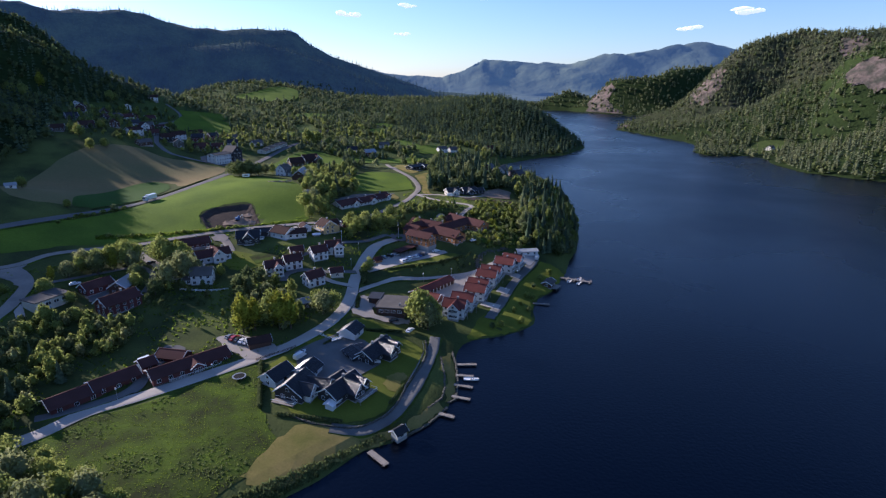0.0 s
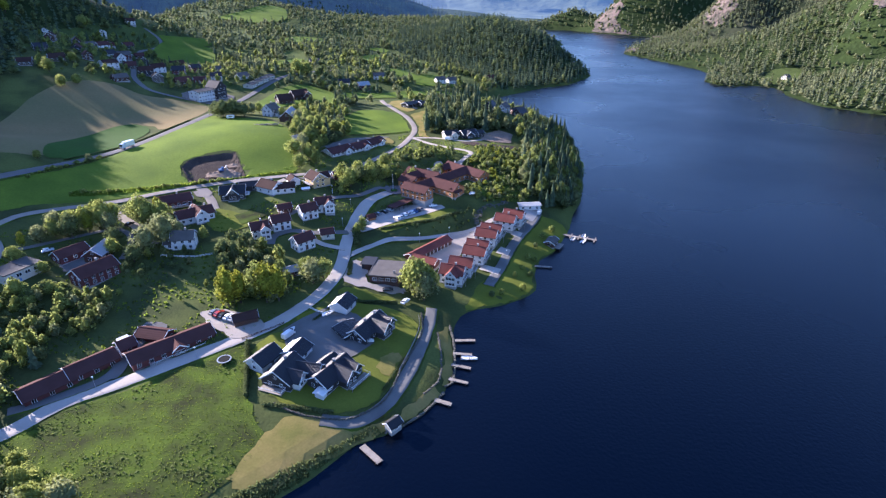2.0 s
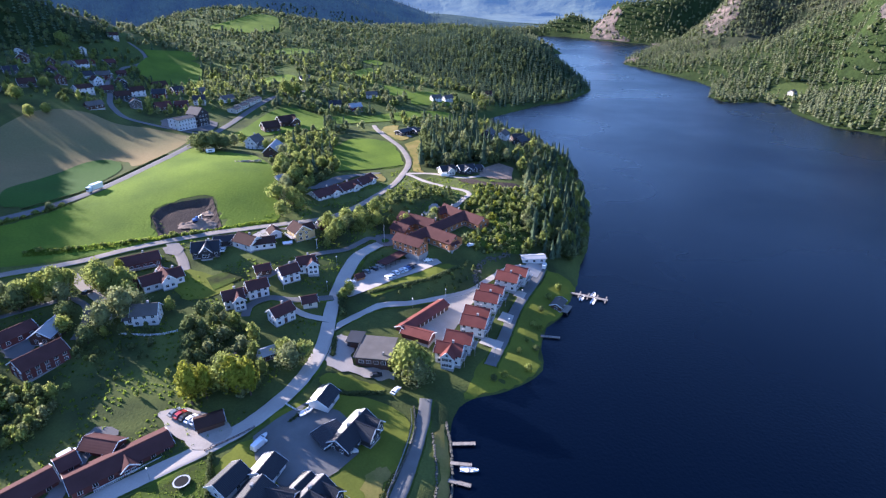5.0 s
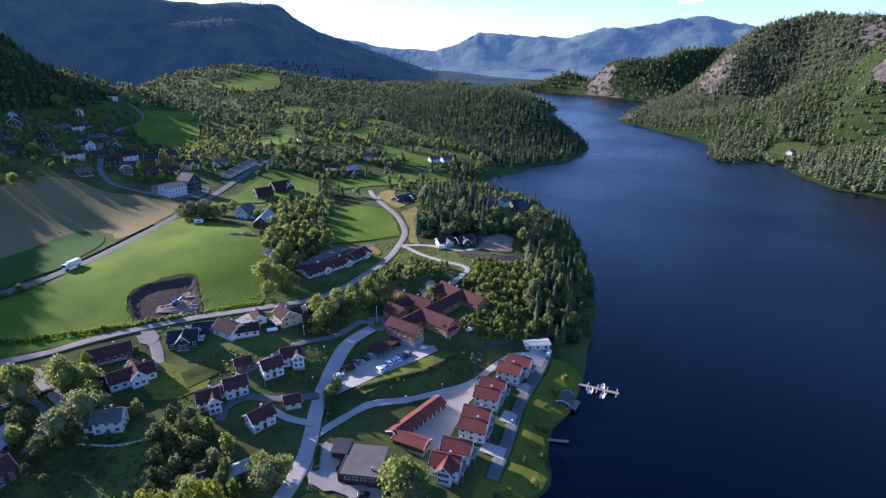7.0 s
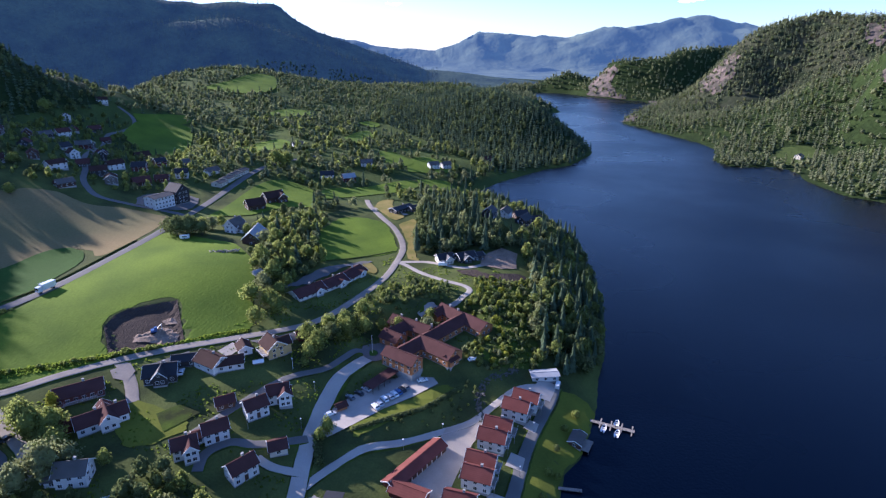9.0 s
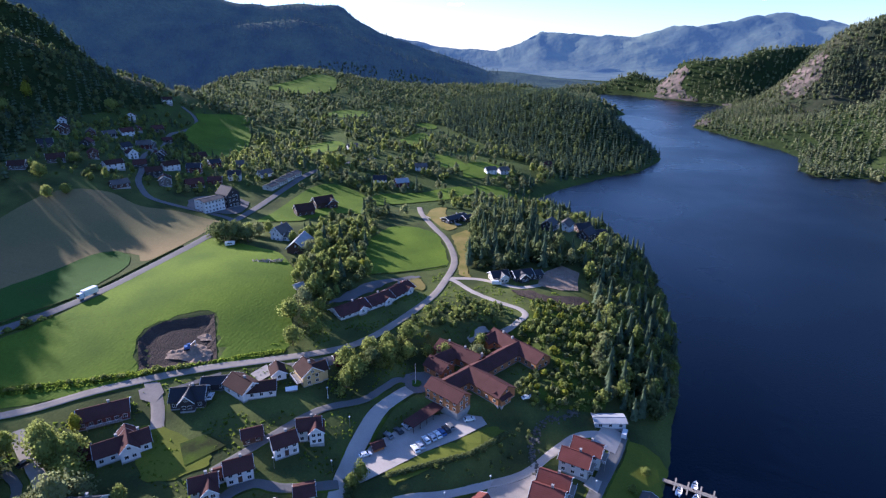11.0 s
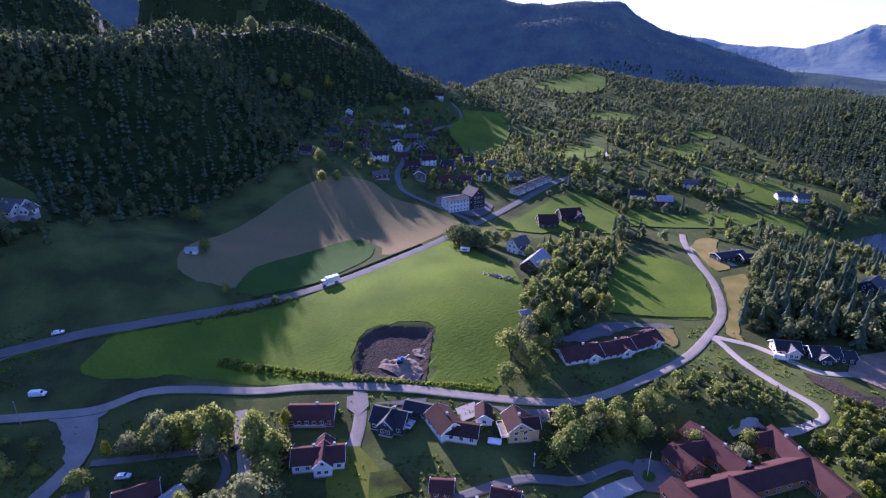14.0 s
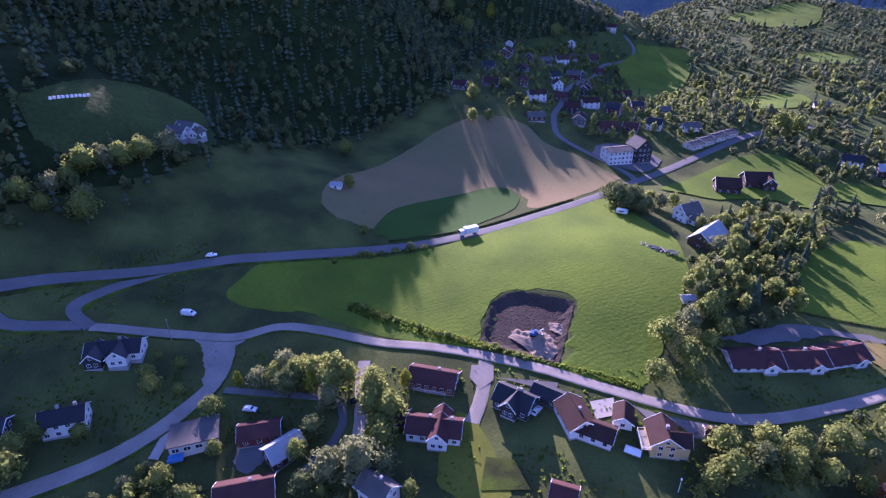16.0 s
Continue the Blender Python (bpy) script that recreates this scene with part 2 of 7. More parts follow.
def part(name, bm, mat, parent, label=""):
    """One mesh object under a thing or a part; bm may be a bmesh or a finished mesh."""
    ob = new(name, mesh_from(name, bm, mat) if isinstance(bm, bmesh.types.BMesh) else bm)
    ob.parent = parent
    return tagged(ob, label)


def box(bm, x0, x1, y0, y1, z0, z1):
    v = [bm.verts.new(c) for c in ((x0, y0, z0), (x1, y0, z0), (x1, y1, z0), (x0, y1, z0), (x0, y0, z1), (x1, y0, z1), (x1, y1, z1), (x0, y1, z1))]
    for f in ((3, 2, 1, 0), (4, 5, 6, 7), (0, 1, 5, 4), (1, 2, 6, 5), (2, 3, 7, 6), (3, 0, 4, 7)):
        bm.faces.new([v[i] for i in f])
    return bm


def boxes(*dims):
    bm = bmesh.new()
    for d in dims:
        box(bm, *d)
    return bm


def thing(name, place, rot, label, category, group=""):
    ob = new(name)
    ob.empty_display_size = 0.5
    ob.matrix_world = Matrix.Translation(place) @ Matrix.Rotation(radians(rot), 4, "Z")
    return tagged(ob, label, category, group)


def inside(x, y, poly):
    r = np.zeros(np.shape(x), bool)
    for (ax, ay), (bx, by) in zip(poly, poly[1:] + poly[:1]):
        if ay != by:
            r ^= ((ay > y) != (by > y)) & (x < (bx - ax) * (y - ay) / (by - ay) + ax)
    return r


def along(x, y, line):
    """Metres to a line of places, and the height carried along it if it has one."""
    d, z = np.full(np.shape(x), 1e9), np.zeros(np.shape(x))
    for a, b in zip(line, line[1:]):
        ex, ey = b[0] - a[0], b[1] - a[1]
        k = np.clip(((x - a[0]) * ex + (y - a[1]) * ey) / (ex * ex + ey * ey), 0, 1)
        e = np.hypot(x - a[0] - k * ex, y - a[1] - k * ey)
        if len(a) > 2:
            z = np.where(e < d, a[2] + k * (b[2] - a[2]), z)
        d = np.minimum(d, e)
    return d, z


# ---- the land ----
SHORE_WEST = [(-300, -1500), (-200, -600), (-170, -200), (-130, 0), (-90, 62), (-60, 97), (-40, 112), (-33, 118), (-23, 130), (-15, 134), (-8, 139), (1, 151), (4, 165), (4, 182), (5.5, 191), (8, 196), (12, 199.4), (18, 201.2), (23, 202.6), (27, 204.8), (31, 207.3), (35.5, 210.8), (38.5, 214.5), (40, 220.3), (40.2, 228), (41.5, 233.2), (45, 243), (52, 250), (59, 264), (66, 280), (72, 300), (80, 318), (88, 345), (99, 400), (103, 460), (93, 525), (68, 575), (42, 602), (36, 625)]
SHORE_NORTH = [(68, 675), (130, 742), (165, 765), (209, 838), (222, 870), (215, 950), (206, 1100), (214, 1240), (252, 1350), (281, 1388), (284, 1404), (262, 1424), (228, 1450), (222, 1560), (268, 1680), (296, 1735), (300, 1860), (331, 1978), (417, 1934), (463, 1823), (532, 1707), (580, 1655), (570, 1587), (511, 1462), (418, 1307), (366, 1193)]
SHORE_EAST = [(375, 1124), (392, 1042), (400, 989), (413, 960), (400, 880), (376, 830), (357, 794), (361, 768), (380, 751), (404, 763), (418, 758), (420, 728), (414, 696), (411, 656), (409, 630), (416, 611), (435, 584), (520, 500), (600, 350), (650, 0), (650, -600), (900, -1500)]
LAKE = SHORE_WEST + SHORE_NORTH + SHORE_EAST
# rises and hollows near the water: centre, reach, height
KNOLLS = [(-100, 120, 60, -5.1), (-40, 160, 45, 3.7), (20, 240, 40, -0.5), (-30, 260, 40, 2.5), (-70, 220, 35, 3.9), (-80, 290, 45, -1.5), (-130, 230, 45, 6.0), (-120, 340, 55, 24.7), (-40, 350, 45, 5.5), (40, 340, 45, 17.1), (-20, 470, 60, 17.0), (-140, 440, 60, 12.5), (60, 450, 45, 14.7), (-190, 180, 50, -2.9), (-220, 280, 55, 4.1), (-270, 430, 60, 29.8), (-60, 275, 25, 5.7), (-235, 300, 30, 9.7), (-185, 475, 40, -4.9), (-255, 215, 35, -18.2)]
# the slopes behind the village, the wooded hills and the headland
# unseen western hills at x -720, -640 and -470 heightened to block the sun
HILLS = [(-200, 560, 80, 29.5), (-60, 680, 110, 13.4), (-320, 200, 80, 70.2), (-370, 520, 70, 48.7), (-480, 640, 75, 115.3), (-480, 430, 75, 48.9), (-560, 480, 90, -98.6), (-720, 430, 120, 233.2), (-480, 800, 90, 72.4), (-490, 530, 70, 262.3), (-640, 200, 150, 135), (-480, 300, 60, 32.8), (-470, 120, 80, 96), (-400, 420, 60, 33.1), (-400, 640, 60, -0.4), (80, 1030, 75, 49.0), (140, 920, 60, 31.4), (-100, 950, 160, -3.4), (-330, 1000, 170, 31.8), (-400, 1350, 190, 43.4)]
HILLS += [(0, 1300, 200, 38.4), (-300, 0, 150, 6.5), (-260, -250, 200, 40.5), (-430, 240, 80, -15.7), (-440, 340, 60, 27.5), (-200, 800, 120, 21.6), (-490, 1260, 140, 42.4), (-360, 90, 90, -10.6), (100, 1500, 150, 22.9), (-460, 540, 60, -177.7), (-365, 525, 35, 6.2)]
# saddle and shoulders of the hill crest, shaped to fit its shadow on the fields
HILLS += [(-485, 560, 40, -32), (-385, 485, 34, -22), (-345, 497, 25, -5), (-457, 655, 40, -16), (-436, 438, 32, -4), (-447, 362, 25, 4), (-336, 440, 30, -9)]
# mountain crests: line with heights, reach
CRESTS = [
    ([(-2300, 900, 420), (-1900, 1500, 410), (-1307, 2013, 330), (-1164, 2099, 342), (-976, 2192, 285), (-601, 2324, 268), (-458, 2356, 185), (-209, 2391, 108), (-42, 2400, 52)], 330),
    ([(-1500, 4280, 300), (-375, 4280, 140), (0, 4300, 112), (150, 4295, 175), (262, 4290, 258), (517, 4268, 226), (880, 4208, 217), (1427, 4055, 312), (1755, 3924, 334), (2005, 3800, 285), (2700, 3500, 300)], 360),
    ([(250, 2030, 20), (320, 2010, 34), (385, 1996, 78), (440, 1990, 96), (478, 1996, 66), (520, 2010, 40)], 85),
    ([(506, 1900, 58), (530, 1896, 102), (556, 1893, 122), (624, 1869, 112), (685, 1857, 116), (761, 1880, 146), (854, 1893, 152), (935, 1909, 144), (1200, 1800, 180)], 105),
    ([(596, 1386, 26), (628, 1396, 84), (685, 1412, 142), (744, 1438, 186), (771, 1424, 203), (849, 1388, 214), (882, 1300, 208), (960, 1200, 210), (1100, 1000, 215)], 118),
    ([(490, 1040, 34), (550, 1027, 52), (583, 1008, 66), (623, 1006, 88), (669, 1011, 104), (691, 994, 120), (703, 965, 142), (706, 920, 164), (780, 840, 190), (900, 700, 205), (1000, 500, 210), (1100, 200, 230), (1200, -500, 230)], 150),
    ([(520, 560, 22), (560, 640, 36), (640, 700, 62), (740, 740, 110)], 110),
    ([(-1000, 800, 290), (-700, 785, 225), (-560, 775, 178), (-520, 768, 148), (-488, 768, 121), (-460, 778, 84), (-400, 757, 48), (-350, 735, 22)], 70),
    ([(-1500, 1800, 250), (-1229, 1900, 222), (-983, 1900, 220), (-819, 1900, 205), (-600, 1900, 212), (-459, 1900, 172), (-319, 1900, 116), (-178, 1900, 60), (-60, 1900, 20)], 170),
]


def shore(x, y):
    """Metres from the water's edge, positive on land."""
    d, _ = along(x, y, LAKE + LAKE[:1])
    return np.where(inside(x, y, LAKE), -d, d)


PIT = [(-126.5, 281.5), (-136.8, 297.5), (-136.6, 305), (-133, 309.6), (-114.8, 317.4), (-101.4, 291.5)]


def land(x, y, known_shore=None):
    """The height of the ground."""
    x, y = np.asarray(x, float), np.asarray(y, float)
    s = shore(x, y) if known_shore is None else known_shore
    inland = np.maximum(s, 0)
    k = 1 - np.exp(-inland / 22)
    z = 1.2 * (1 - np.exp(-inland / 3))
    for a, b, r, top in KNOLLS + HILLS:
        z = z + top * k * np.exp(-((x - a) ** 2 + (y - b) ** 2) / (2 * r * r))
    for k_crest, (line, reach) in enumerate(CRESTS):
        d, top = along(x, y, line)
        if k_crest > 1:
            rise = top * (1 - np.exp(-inland / 60)) * np.exp(-((d / reach) ** 2))
            z = np.maximum(z, rise)
            continue
        z = np.maximum(z, 0) + np.maximum(top * (1 - np.exp(-inland / 90)) * np.exp(-((d / reach) ** 2)) - 0.3 * np.maximum(z, 0), 0)
    return np.where(s > 0, z, np.maximum(s * 0.35, -3.0))


def steps(near0, near1, step, far0, far1, grow=1.07, most=34):
    out, d, v = list(np.arange(near0, near1 + 0.01, step)), step, near1
    while v < far1:
        d = min(d * grow, most)
        v += d
        out.append(v)
    d, v = step, near0
    while v > far0:
        d = min(d * grow, most)
        v -= d
        out.insert(0, v)
    return np.array(out)


GX, GY = steps(-320, 120, 2.5, -3000, 3000), steps(80, 520, 2.5, -1400, 4750)
_x, _y = np.meshgrid(GX, GY)
_s = shore(_x, _y)
# the far range is bent in and out, so that its ridges don't run straight
_bend = np.array([55 * noise.noise(Vector((a / 380, b / 380, 7.7))) if b > 2650 else 0.0 for a, b in zip(_x.ravel(), _y.ravel())]).reshape(_x.shape)
_z = land(_x + _bend, _y + 2 * _bend, _s)
_far = np.clip((np.hypot(_x, _y - 250) - 750) / 700, 0, 1) * np.clip(_s / 60, 0, 1)
_rough = np.array([noise.fractal(Vector((a / 260, b / 260, 3.1)), 0.9, 2.1, 6) if f > 0 else 0.0 for a, b, f in zip(_x.ravel(), _y.ravel(), _far.ravel())]).reshape(_x.shape)
_east = np.clip((_x - 350) / 150, 0, 1)
_z = _z + _far * _rough * np.clip(_z * (0.12 + 0.05 * _east + 0.05 * (_y > 2650)) - 4, 1, 44)
_d, _ = along(_x, _y, PIT + PIT[:1])
_z = np.where(inside(_x, _y, PIT), _z - 1.6 * np.clip((_d - 0.3) / 2.6, 0, 1), _z)
# the levelled terrace of the car park
TERRACE = [(-40, 254), (-37, 264), (-29, 274), (-20, 282), (-10, 285.5), (0, 284), (8, 277), (-4, 265), (-16, 256), (-26, 249), (-36, 249)]
_d, _ = along(_x, _y, TERRACE + TERRACE[:1])
_level = np.where(inside(_x, _y, TERRACE), 1.0, np.clip(1 - _d / 7, 0, 1))
_z = _z + _level * (_z[inside(_x, _y, TERRACE)].mean() + 0.3 - _z)
# the level site of the care home
SITE = [(-28, 312), (-21, 326), (0, 332), (5, 339), (16, 331), (27, 314), (12, 288), (-4, 278), (-12, 279), (-26, 296)]
_d, _ = along(_x, _y, SITE + SITE[:1])
_level = np.where(inside(_x, _y, SITE), 1.0, np.clip(1 - _d / 7, 0, 1))
_z = _z + np.where(_y > 286, _level, 0) * (14.0 - _z)
_i = np.arange(_x.size).reshape(_x.shape)
_quads = np.stack([_i[:-1, :-1], _i[:-1, 1:], _i[1:, 1:], _i[1:, :-1]], -1).reshape(-1, 4)
_places = np.stack([_x, _y, _z], -1).reshape(-1, 3)
_corner = _places[_quads[:, 0]]
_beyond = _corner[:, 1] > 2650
_d, _top = along(_corner[:, 0], _corner[:, 1], CRESTS[0][0])
_west = ~_beyond & ((_top * np.exp(-((_d / CRESTS[0][1]) ** 2)) > 9) | ((_corner[:, 0] < 150) & (_corner[:, 1] > 1620)))
ground = new("ground", mesh_of("ground", _places, _quads[~_beyond & ~_west], M["ground"], True))
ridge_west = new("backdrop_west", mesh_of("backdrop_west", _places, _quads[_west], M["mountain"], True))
tagged(ridge_west, "dark green wooded mountain behind the valley, blue haze painted in", "mountain", kind="structure")
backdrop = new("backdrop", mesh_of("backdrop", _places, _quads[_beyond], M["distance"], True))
tagged(backdrop, "distant mountain range beyond the lake, blue haze painted in", "mountains", kind="structure")
tagged(ground, "rough green hillside meadow and wooded slopes round a lake", "ground", kind="structure")


def drape(x, y):
    """The height of the ground sheet itself, met between its grid lines."""
    i, j = np.clip(np.searchsorted(GX, x) - 1, 0, len(GX) - 2), np.clip(np.searchsorted(GY, y) - 1, 0, len(GY) - 2)
    u, v = (x - GX[i]) / (GX[i + 1] - GX[i]), (y - GY[j]) / (GY[j + 1] - GY[j])
    return (_z[j, i] * (1 - u) + _z[j, i + 1] * u) * (1 - v) + (_z[j + 1, i] * (1 - u) + _z[j + 1, i + 1] * u) * v


def at(x, y):
    return float(drape(np.array([x]), np.array([y]))[0])


water = new("water", mesh_of("water", [(-3000, -1500, 0), (3000, -1500, 0), (3000, 2600, 0), (-3000, 2600, 0)], [(0, 1, 2, 3)], M["lake"]))
tagged(water, "dark blue lake water with fine ripples", "water", kind="structure")

CLEAR = []  # what trees keep away from: x, y, metres
OPEN = []   # polygons without trees
THIN = []   # polygons with few trees: outline, share that stands


def patch(name, poly, mat, lift, label, step=5.0, open_land=True, category="field", ragged=0.7, curved=True):
    """A piece of ground of its own kind, laid over the sheet, with a worn outline."""
    if curved:
        wear = random.Random(len(poly))
        line = smooth_line(list(poly) + [poly[0]], 5)[:-1]
        poly = [(q.x + wear.uniform(-ragged, ragged), q.y + wear.uniform(-ragged, ragged)) for q in line]
    bm = bmesh.new()
    bm.faces.new([bm.verts.new((x, y, 0)) for x, y in poly])
    xs, ys = [p[0] for p in poly], [p[1] for p in poly]
    for lo, hi, n, axis in ((min(xs), max(xs), (1, 0, 0), 0), (min(ys), max(ys), (0, 1, 0), 1)):
        for k in range(math.ceil(lo / step), math.floor(hi / step) + 1):
            at_plane = [0, 0, 0]
            at_plane[axis] = k * step
            bmesh.ops.bisect_plane(bm, geom=bm.verts[:] + bm.edges[:] + bm.faces[:], plane_co=at_plane, plane_no=n)
    co = np.array([v.co[:] for v in bm.verts])
    zs = drape(co[:, 0], co[:, 1]) + lift
    for v, q in zip(bm.verts, zs):
        v.co.z = q
    bmesh.ops.recalc_face_normals(bm, faces=bm.faces[:])
    if sum(f.normal.z for f in bm.faces) < 0:
        bmesh.ops.reverse_faces(bm, faces=bm.faces[:])
    ob = new(name, mesh_from(name, bm, mat))
    if open_land:
        OPEN.append(list(poly))
    return tagged(ob, label, category, kind="structure")


def smooth_line(points, per=6):
    out = []
    n = len(points)
    for k in range(n - 1):
        p0, p1, p2, p3 = (Vector(points[min(max(i, 0), n - 1)]) for i in (k - 1, k, k + 1, k + 2))
        for j in range(per):
            u = j / per
            out.append(0.5 * (2 * p1 + (p2 - p0) * u + (2 * p0 - 5 * p1 + 4 * p2 - p3) * u * u + (3 * p1 - p0 - 3 * p2 + p3) * u ** 3))
    return out + [Vector(points[-1])]


ROADS = []


def road(name, points, width, mat, label, lift=0.2):
    """A road laid over the ground, following its slope, with soft grassy verges."""
    line = smooth_line(points)
    dense = []
    for p, q in zip(line, line[1:]):
        n = max(1, round((q - p).length / 2.0))
        dense += [p + (q - p) * (k / n) for k in range(n)]
    line = dense + [line[-1]]
    rows = ((-0.66, -0.3), (-0.5, 0.0), (-0.25, 0.03), (0, 0.05), (0.25, 0.03), (0.5, 0.0), (0.66, -0.3))
    worn = random.Random(len(ROADS))
    n = len(rows)
    heights, sides, wide = [], [], []
    for k, p in enumerate(line):
        d = (line[min(k + 1, len(line) - 1)] - line[max(k - 1, 0)]).normalized()
        sides.append(Vector((d.y, -d.x)))
        wide.append(width + worn.uniform(-0.2, 0.2))
        heights.append([at(*(p + sides[-1] * width * off)) for off, _ in rows])
        CLEAR.append((p.x, p.y, width * 0.5 + 2.2))
    h = np.array(heights)
    h[:, 1:-1] = 0.35 * h[:, 1:-1] + 0.65 * h[:, 1:-1].mean(1, keepdims=True)
    top = np.maximum(h, np.array(heights) - 0.05)
    verts, faces, slots = [], [], []
    for k, p in enumerate(line):
        for j, (off, up) in enumerate(rows):
            q = p + sides[k] * off * wide[k]
            verts.append((q.x, q.y, top[k, j] + lift + up))
    for k in range(len(line) - 1):
        for j in range(n - 1):
            faces.append((k * n + j, k * n + j + 1, (k + 1) * n + j + 1, (k + 1) * n + j))
            slots.append(1 if j in (0, n - 2) else 0)
    ROADS.append([(p.x, p.y) for p in line])
    me = mesh_of(name, verts, faces, mat)
    me.materials.append(M["tussock"])
    me.polygons.foreach_set("material_index", np.array(slots, np.int32))
    ob = new(name, me)
    return tagged(ob, label, "road", kind="structure")

# ---- fields, lawns and yards ----
patch("meadow_field", [(-181, 246), (-152, 260), (-127.5, 276.5), (-128.5, 283), (-138.5, 299), (-132.5, 311.5), (-114.5, 318), (-100.5, 290), (-79, 302), (-82, 318), (-86, 335), (-96, 362), (-112, 384), (-131, 393), (-152, 403), (-162, 404), (-171, 362), (-178, 325), (-186, 296), (-193, 280), (-204, 262), (-214, 246), (-206, 228), (-191, 236)], M["field"], 0.12, "bright green sown field in evening sun", 5.0)
patch("stubble_field", [(-172, 438), (-172, 400), (-180, 372), (-192, 380), (-213, 375), (-221, 340), (-213, 318), (-206, 296), (-232, 286), (-262, 320), (-276, 370), (-272, 420), (-250, 440), (-222, 436), (-200, 442)], M["ochre"], 0.12, "ochre harrowed field half in hill shade", 5.0)
patch("crop_strip", [(-198, 297), (-207, 297), (-220, 333), (-214, 374), (-200, 381), (-187, 366), (-188, 318), (-193, 300)], M["crop"], 0.3, "dark green rounded crop strip beside the road", 5.0)
patch("paddock", [(-62, 374), (-42, 388), (-24, 399), (-24, 412), (-29, 432), (-38, 450), (-60, 456), (-70, 440), (-72, 415)], M["field"], 0.15, "green paddock crossed by long tree shadows", 5.0)
patch("building_plot", PIT, M["soil"], 0.2, "dug-out building plot of dark bare soil", 2.5, category="building plot", curved=False)
# gravel yard given the dark paving colour for the shade lying on it
patch("house_yard", [(-142, 201), (-145, 207), (-139, 215), (-136, 209), (-136, 203)], M["paving"], 0.2, "gravelled yard between houses, its shade painted as dark paving", 5.0, category="yard", open_land=False)
patch("gravel_plot", [(25.7, 380), (27.1, 393), (31.8, 400), (40.7, 409), (50, 404), (47.5, 392), (46.3, 381), (37.4, 377.5)], M["dirt"], 0.3, "levelled building plot of pale gravel and earth", 2.5, category="gravel plot", curved=False)
patch("house_lawn", [(-45, 482), (-42, 505), (-34, 512), (-31, 483.5), (-22, 458.9), (-28, 452), (-35.5, 462.4)], M["dry"], 0.3, "sunlit yellowed lawn round a dark house", 5.0, category="lawn")
patch("verge_bank", [(-24, 442.6), (-15, 453.1), (-10, 435.4), (-12, 400.4), (-9, 387), (-16.3, 392), (-16.5, 413.3), (-20.5, 428.1)], M["dry"], 0.25, "dry grassy bank below the pines", 5.0, category="bank")
patch("lower_meadow", [(-112, 124), (-104, 137), (-92, 145), (-80, 154), (-64, 166), (-58, 158), (-55, 143), (-46, 128), (-51, 116), (-66, 96), (-92, 70)], M["tussock"], 0.12, "tussocky green meadow between road and lake", 5.0)
patch("dry_meadow", [(-52, 116), (-47, 128), (-42, 137), (-33, 136), (-19, 136.5), (-13, 140), (-14, 136), (-20, 131.5), (-28, 125), (-37, 118), (-44, 112)], M["dry"], 0.2, "dry straw-coloured grass by the shore", 5.0)
patch("villa_lawn", [(-60, 163), (-57, 171), (-49, 176), (-36, 193), (-16, 191), (-8, 184), (-10, 170), (-13.5, 157), (-18, 144.5), (-26, 139.5), (-37, 139), (-47, 143), (-55, 153)], M["lawn"], 0.2, "mown lawn round two villas", 5.0, category="lawn")
patch("villa_drive", [(-53, 174), (-48, 181), (-40, 189.5), (-30, 186), (-24, 180), (-22, 170), (-27, 163), (-34, 157), (-41, 158), (-50, 166)], M["paving"], 0.35, "dark paved courtyard between two villas", 5.0, category="driveway", curved=False)
patch("shore_lawn", [(9, 199), (18, 202), (26, 205), (34, 210.8), (38, 216), (39, 226), (44, 243), (52, 251), (59, 265), (64, 278), (52, 283), (41, 264), (31, 246), (24, 229), (14, 211)], M["lawn"], 0.15, "striped lawn between row houses and lake", 5.0, category="lawn")
# sunlight on the two quay lawns is put into their yellow colour
patch("quay_lawn", [(2.5, 186), (4, 175), (3.5, 158), (0.5, 155), (1, 167), (-1, 179)], M["dry"], 0.2, "grass strip behind the jetties, sunlight painted as yellow", 2.5, category="lawn")
patch("spit_lawn", [(0, 150), (-6, 142), (-12, 137), (-12.5, 139), (-6.5, 147), (-2, 153)], M["dry"], 0.2, "lawn on the stone-edged quay, sunlight painted as yellow", 2.5, category="lawn")
patch("row_yard", [(-14, 231.5), (-5, 225), (4, 227), (9, 240), (14, 252), (22, 264), (14, 262), (5, 259), (-4, 240)], M["gravel"], 0.3, "pale gravel yard behind the row houses", 5.0, category="yard", curved=False)
for k, pad in enumerate(([(16, 226.8), (24, 223), (26.5, 228.2), (18.3, 231.3)], [(24.6, 243.2), (31, 240.5), (33.6, 246.2), (27.4, 249.2)], [(33.3, 261.3), (38.2, 258.4), (41, 263), (36.3, 265.2)], [(38, 279), (46, 276), (51, 286), (44, 288)])):
    patch("parking_pad", pad, M["pale_road"], 0.5, "pale concrete parking pad beside a row house", 2.5, category="parking pad", curved=False)
patch("barn_yard", [(-40, 213), (-37, 207), (-28, 204), (-18, 202.5), (-14, 205), (-16.5, 208), (-29, 209), (-30, 221), (-37, 224)], M["gravel"], 0.32, "light gravel yard in front of a brown hall", 5.0, category="yard")
patch("farm_yard", [(-84, 182), (-74, 184), (-60, 177), (-66, 168.5), (-74, 173)], M["gravel"], 0.32, "pale gravel yard beside the road", 5.0, category="yard")
patch("car_park", [(-41, 254), (-37, 264), (-29, 274), (-20, 282), (-10, 285.5), (0, 284), (2, 280), (-8, 271), (-18, 264), (-28, 255), (-36, 248)], M["pale_road"], 0.35, "sunlit grey asphalt car park of the care home", 5.0, category="car park", curved=False)
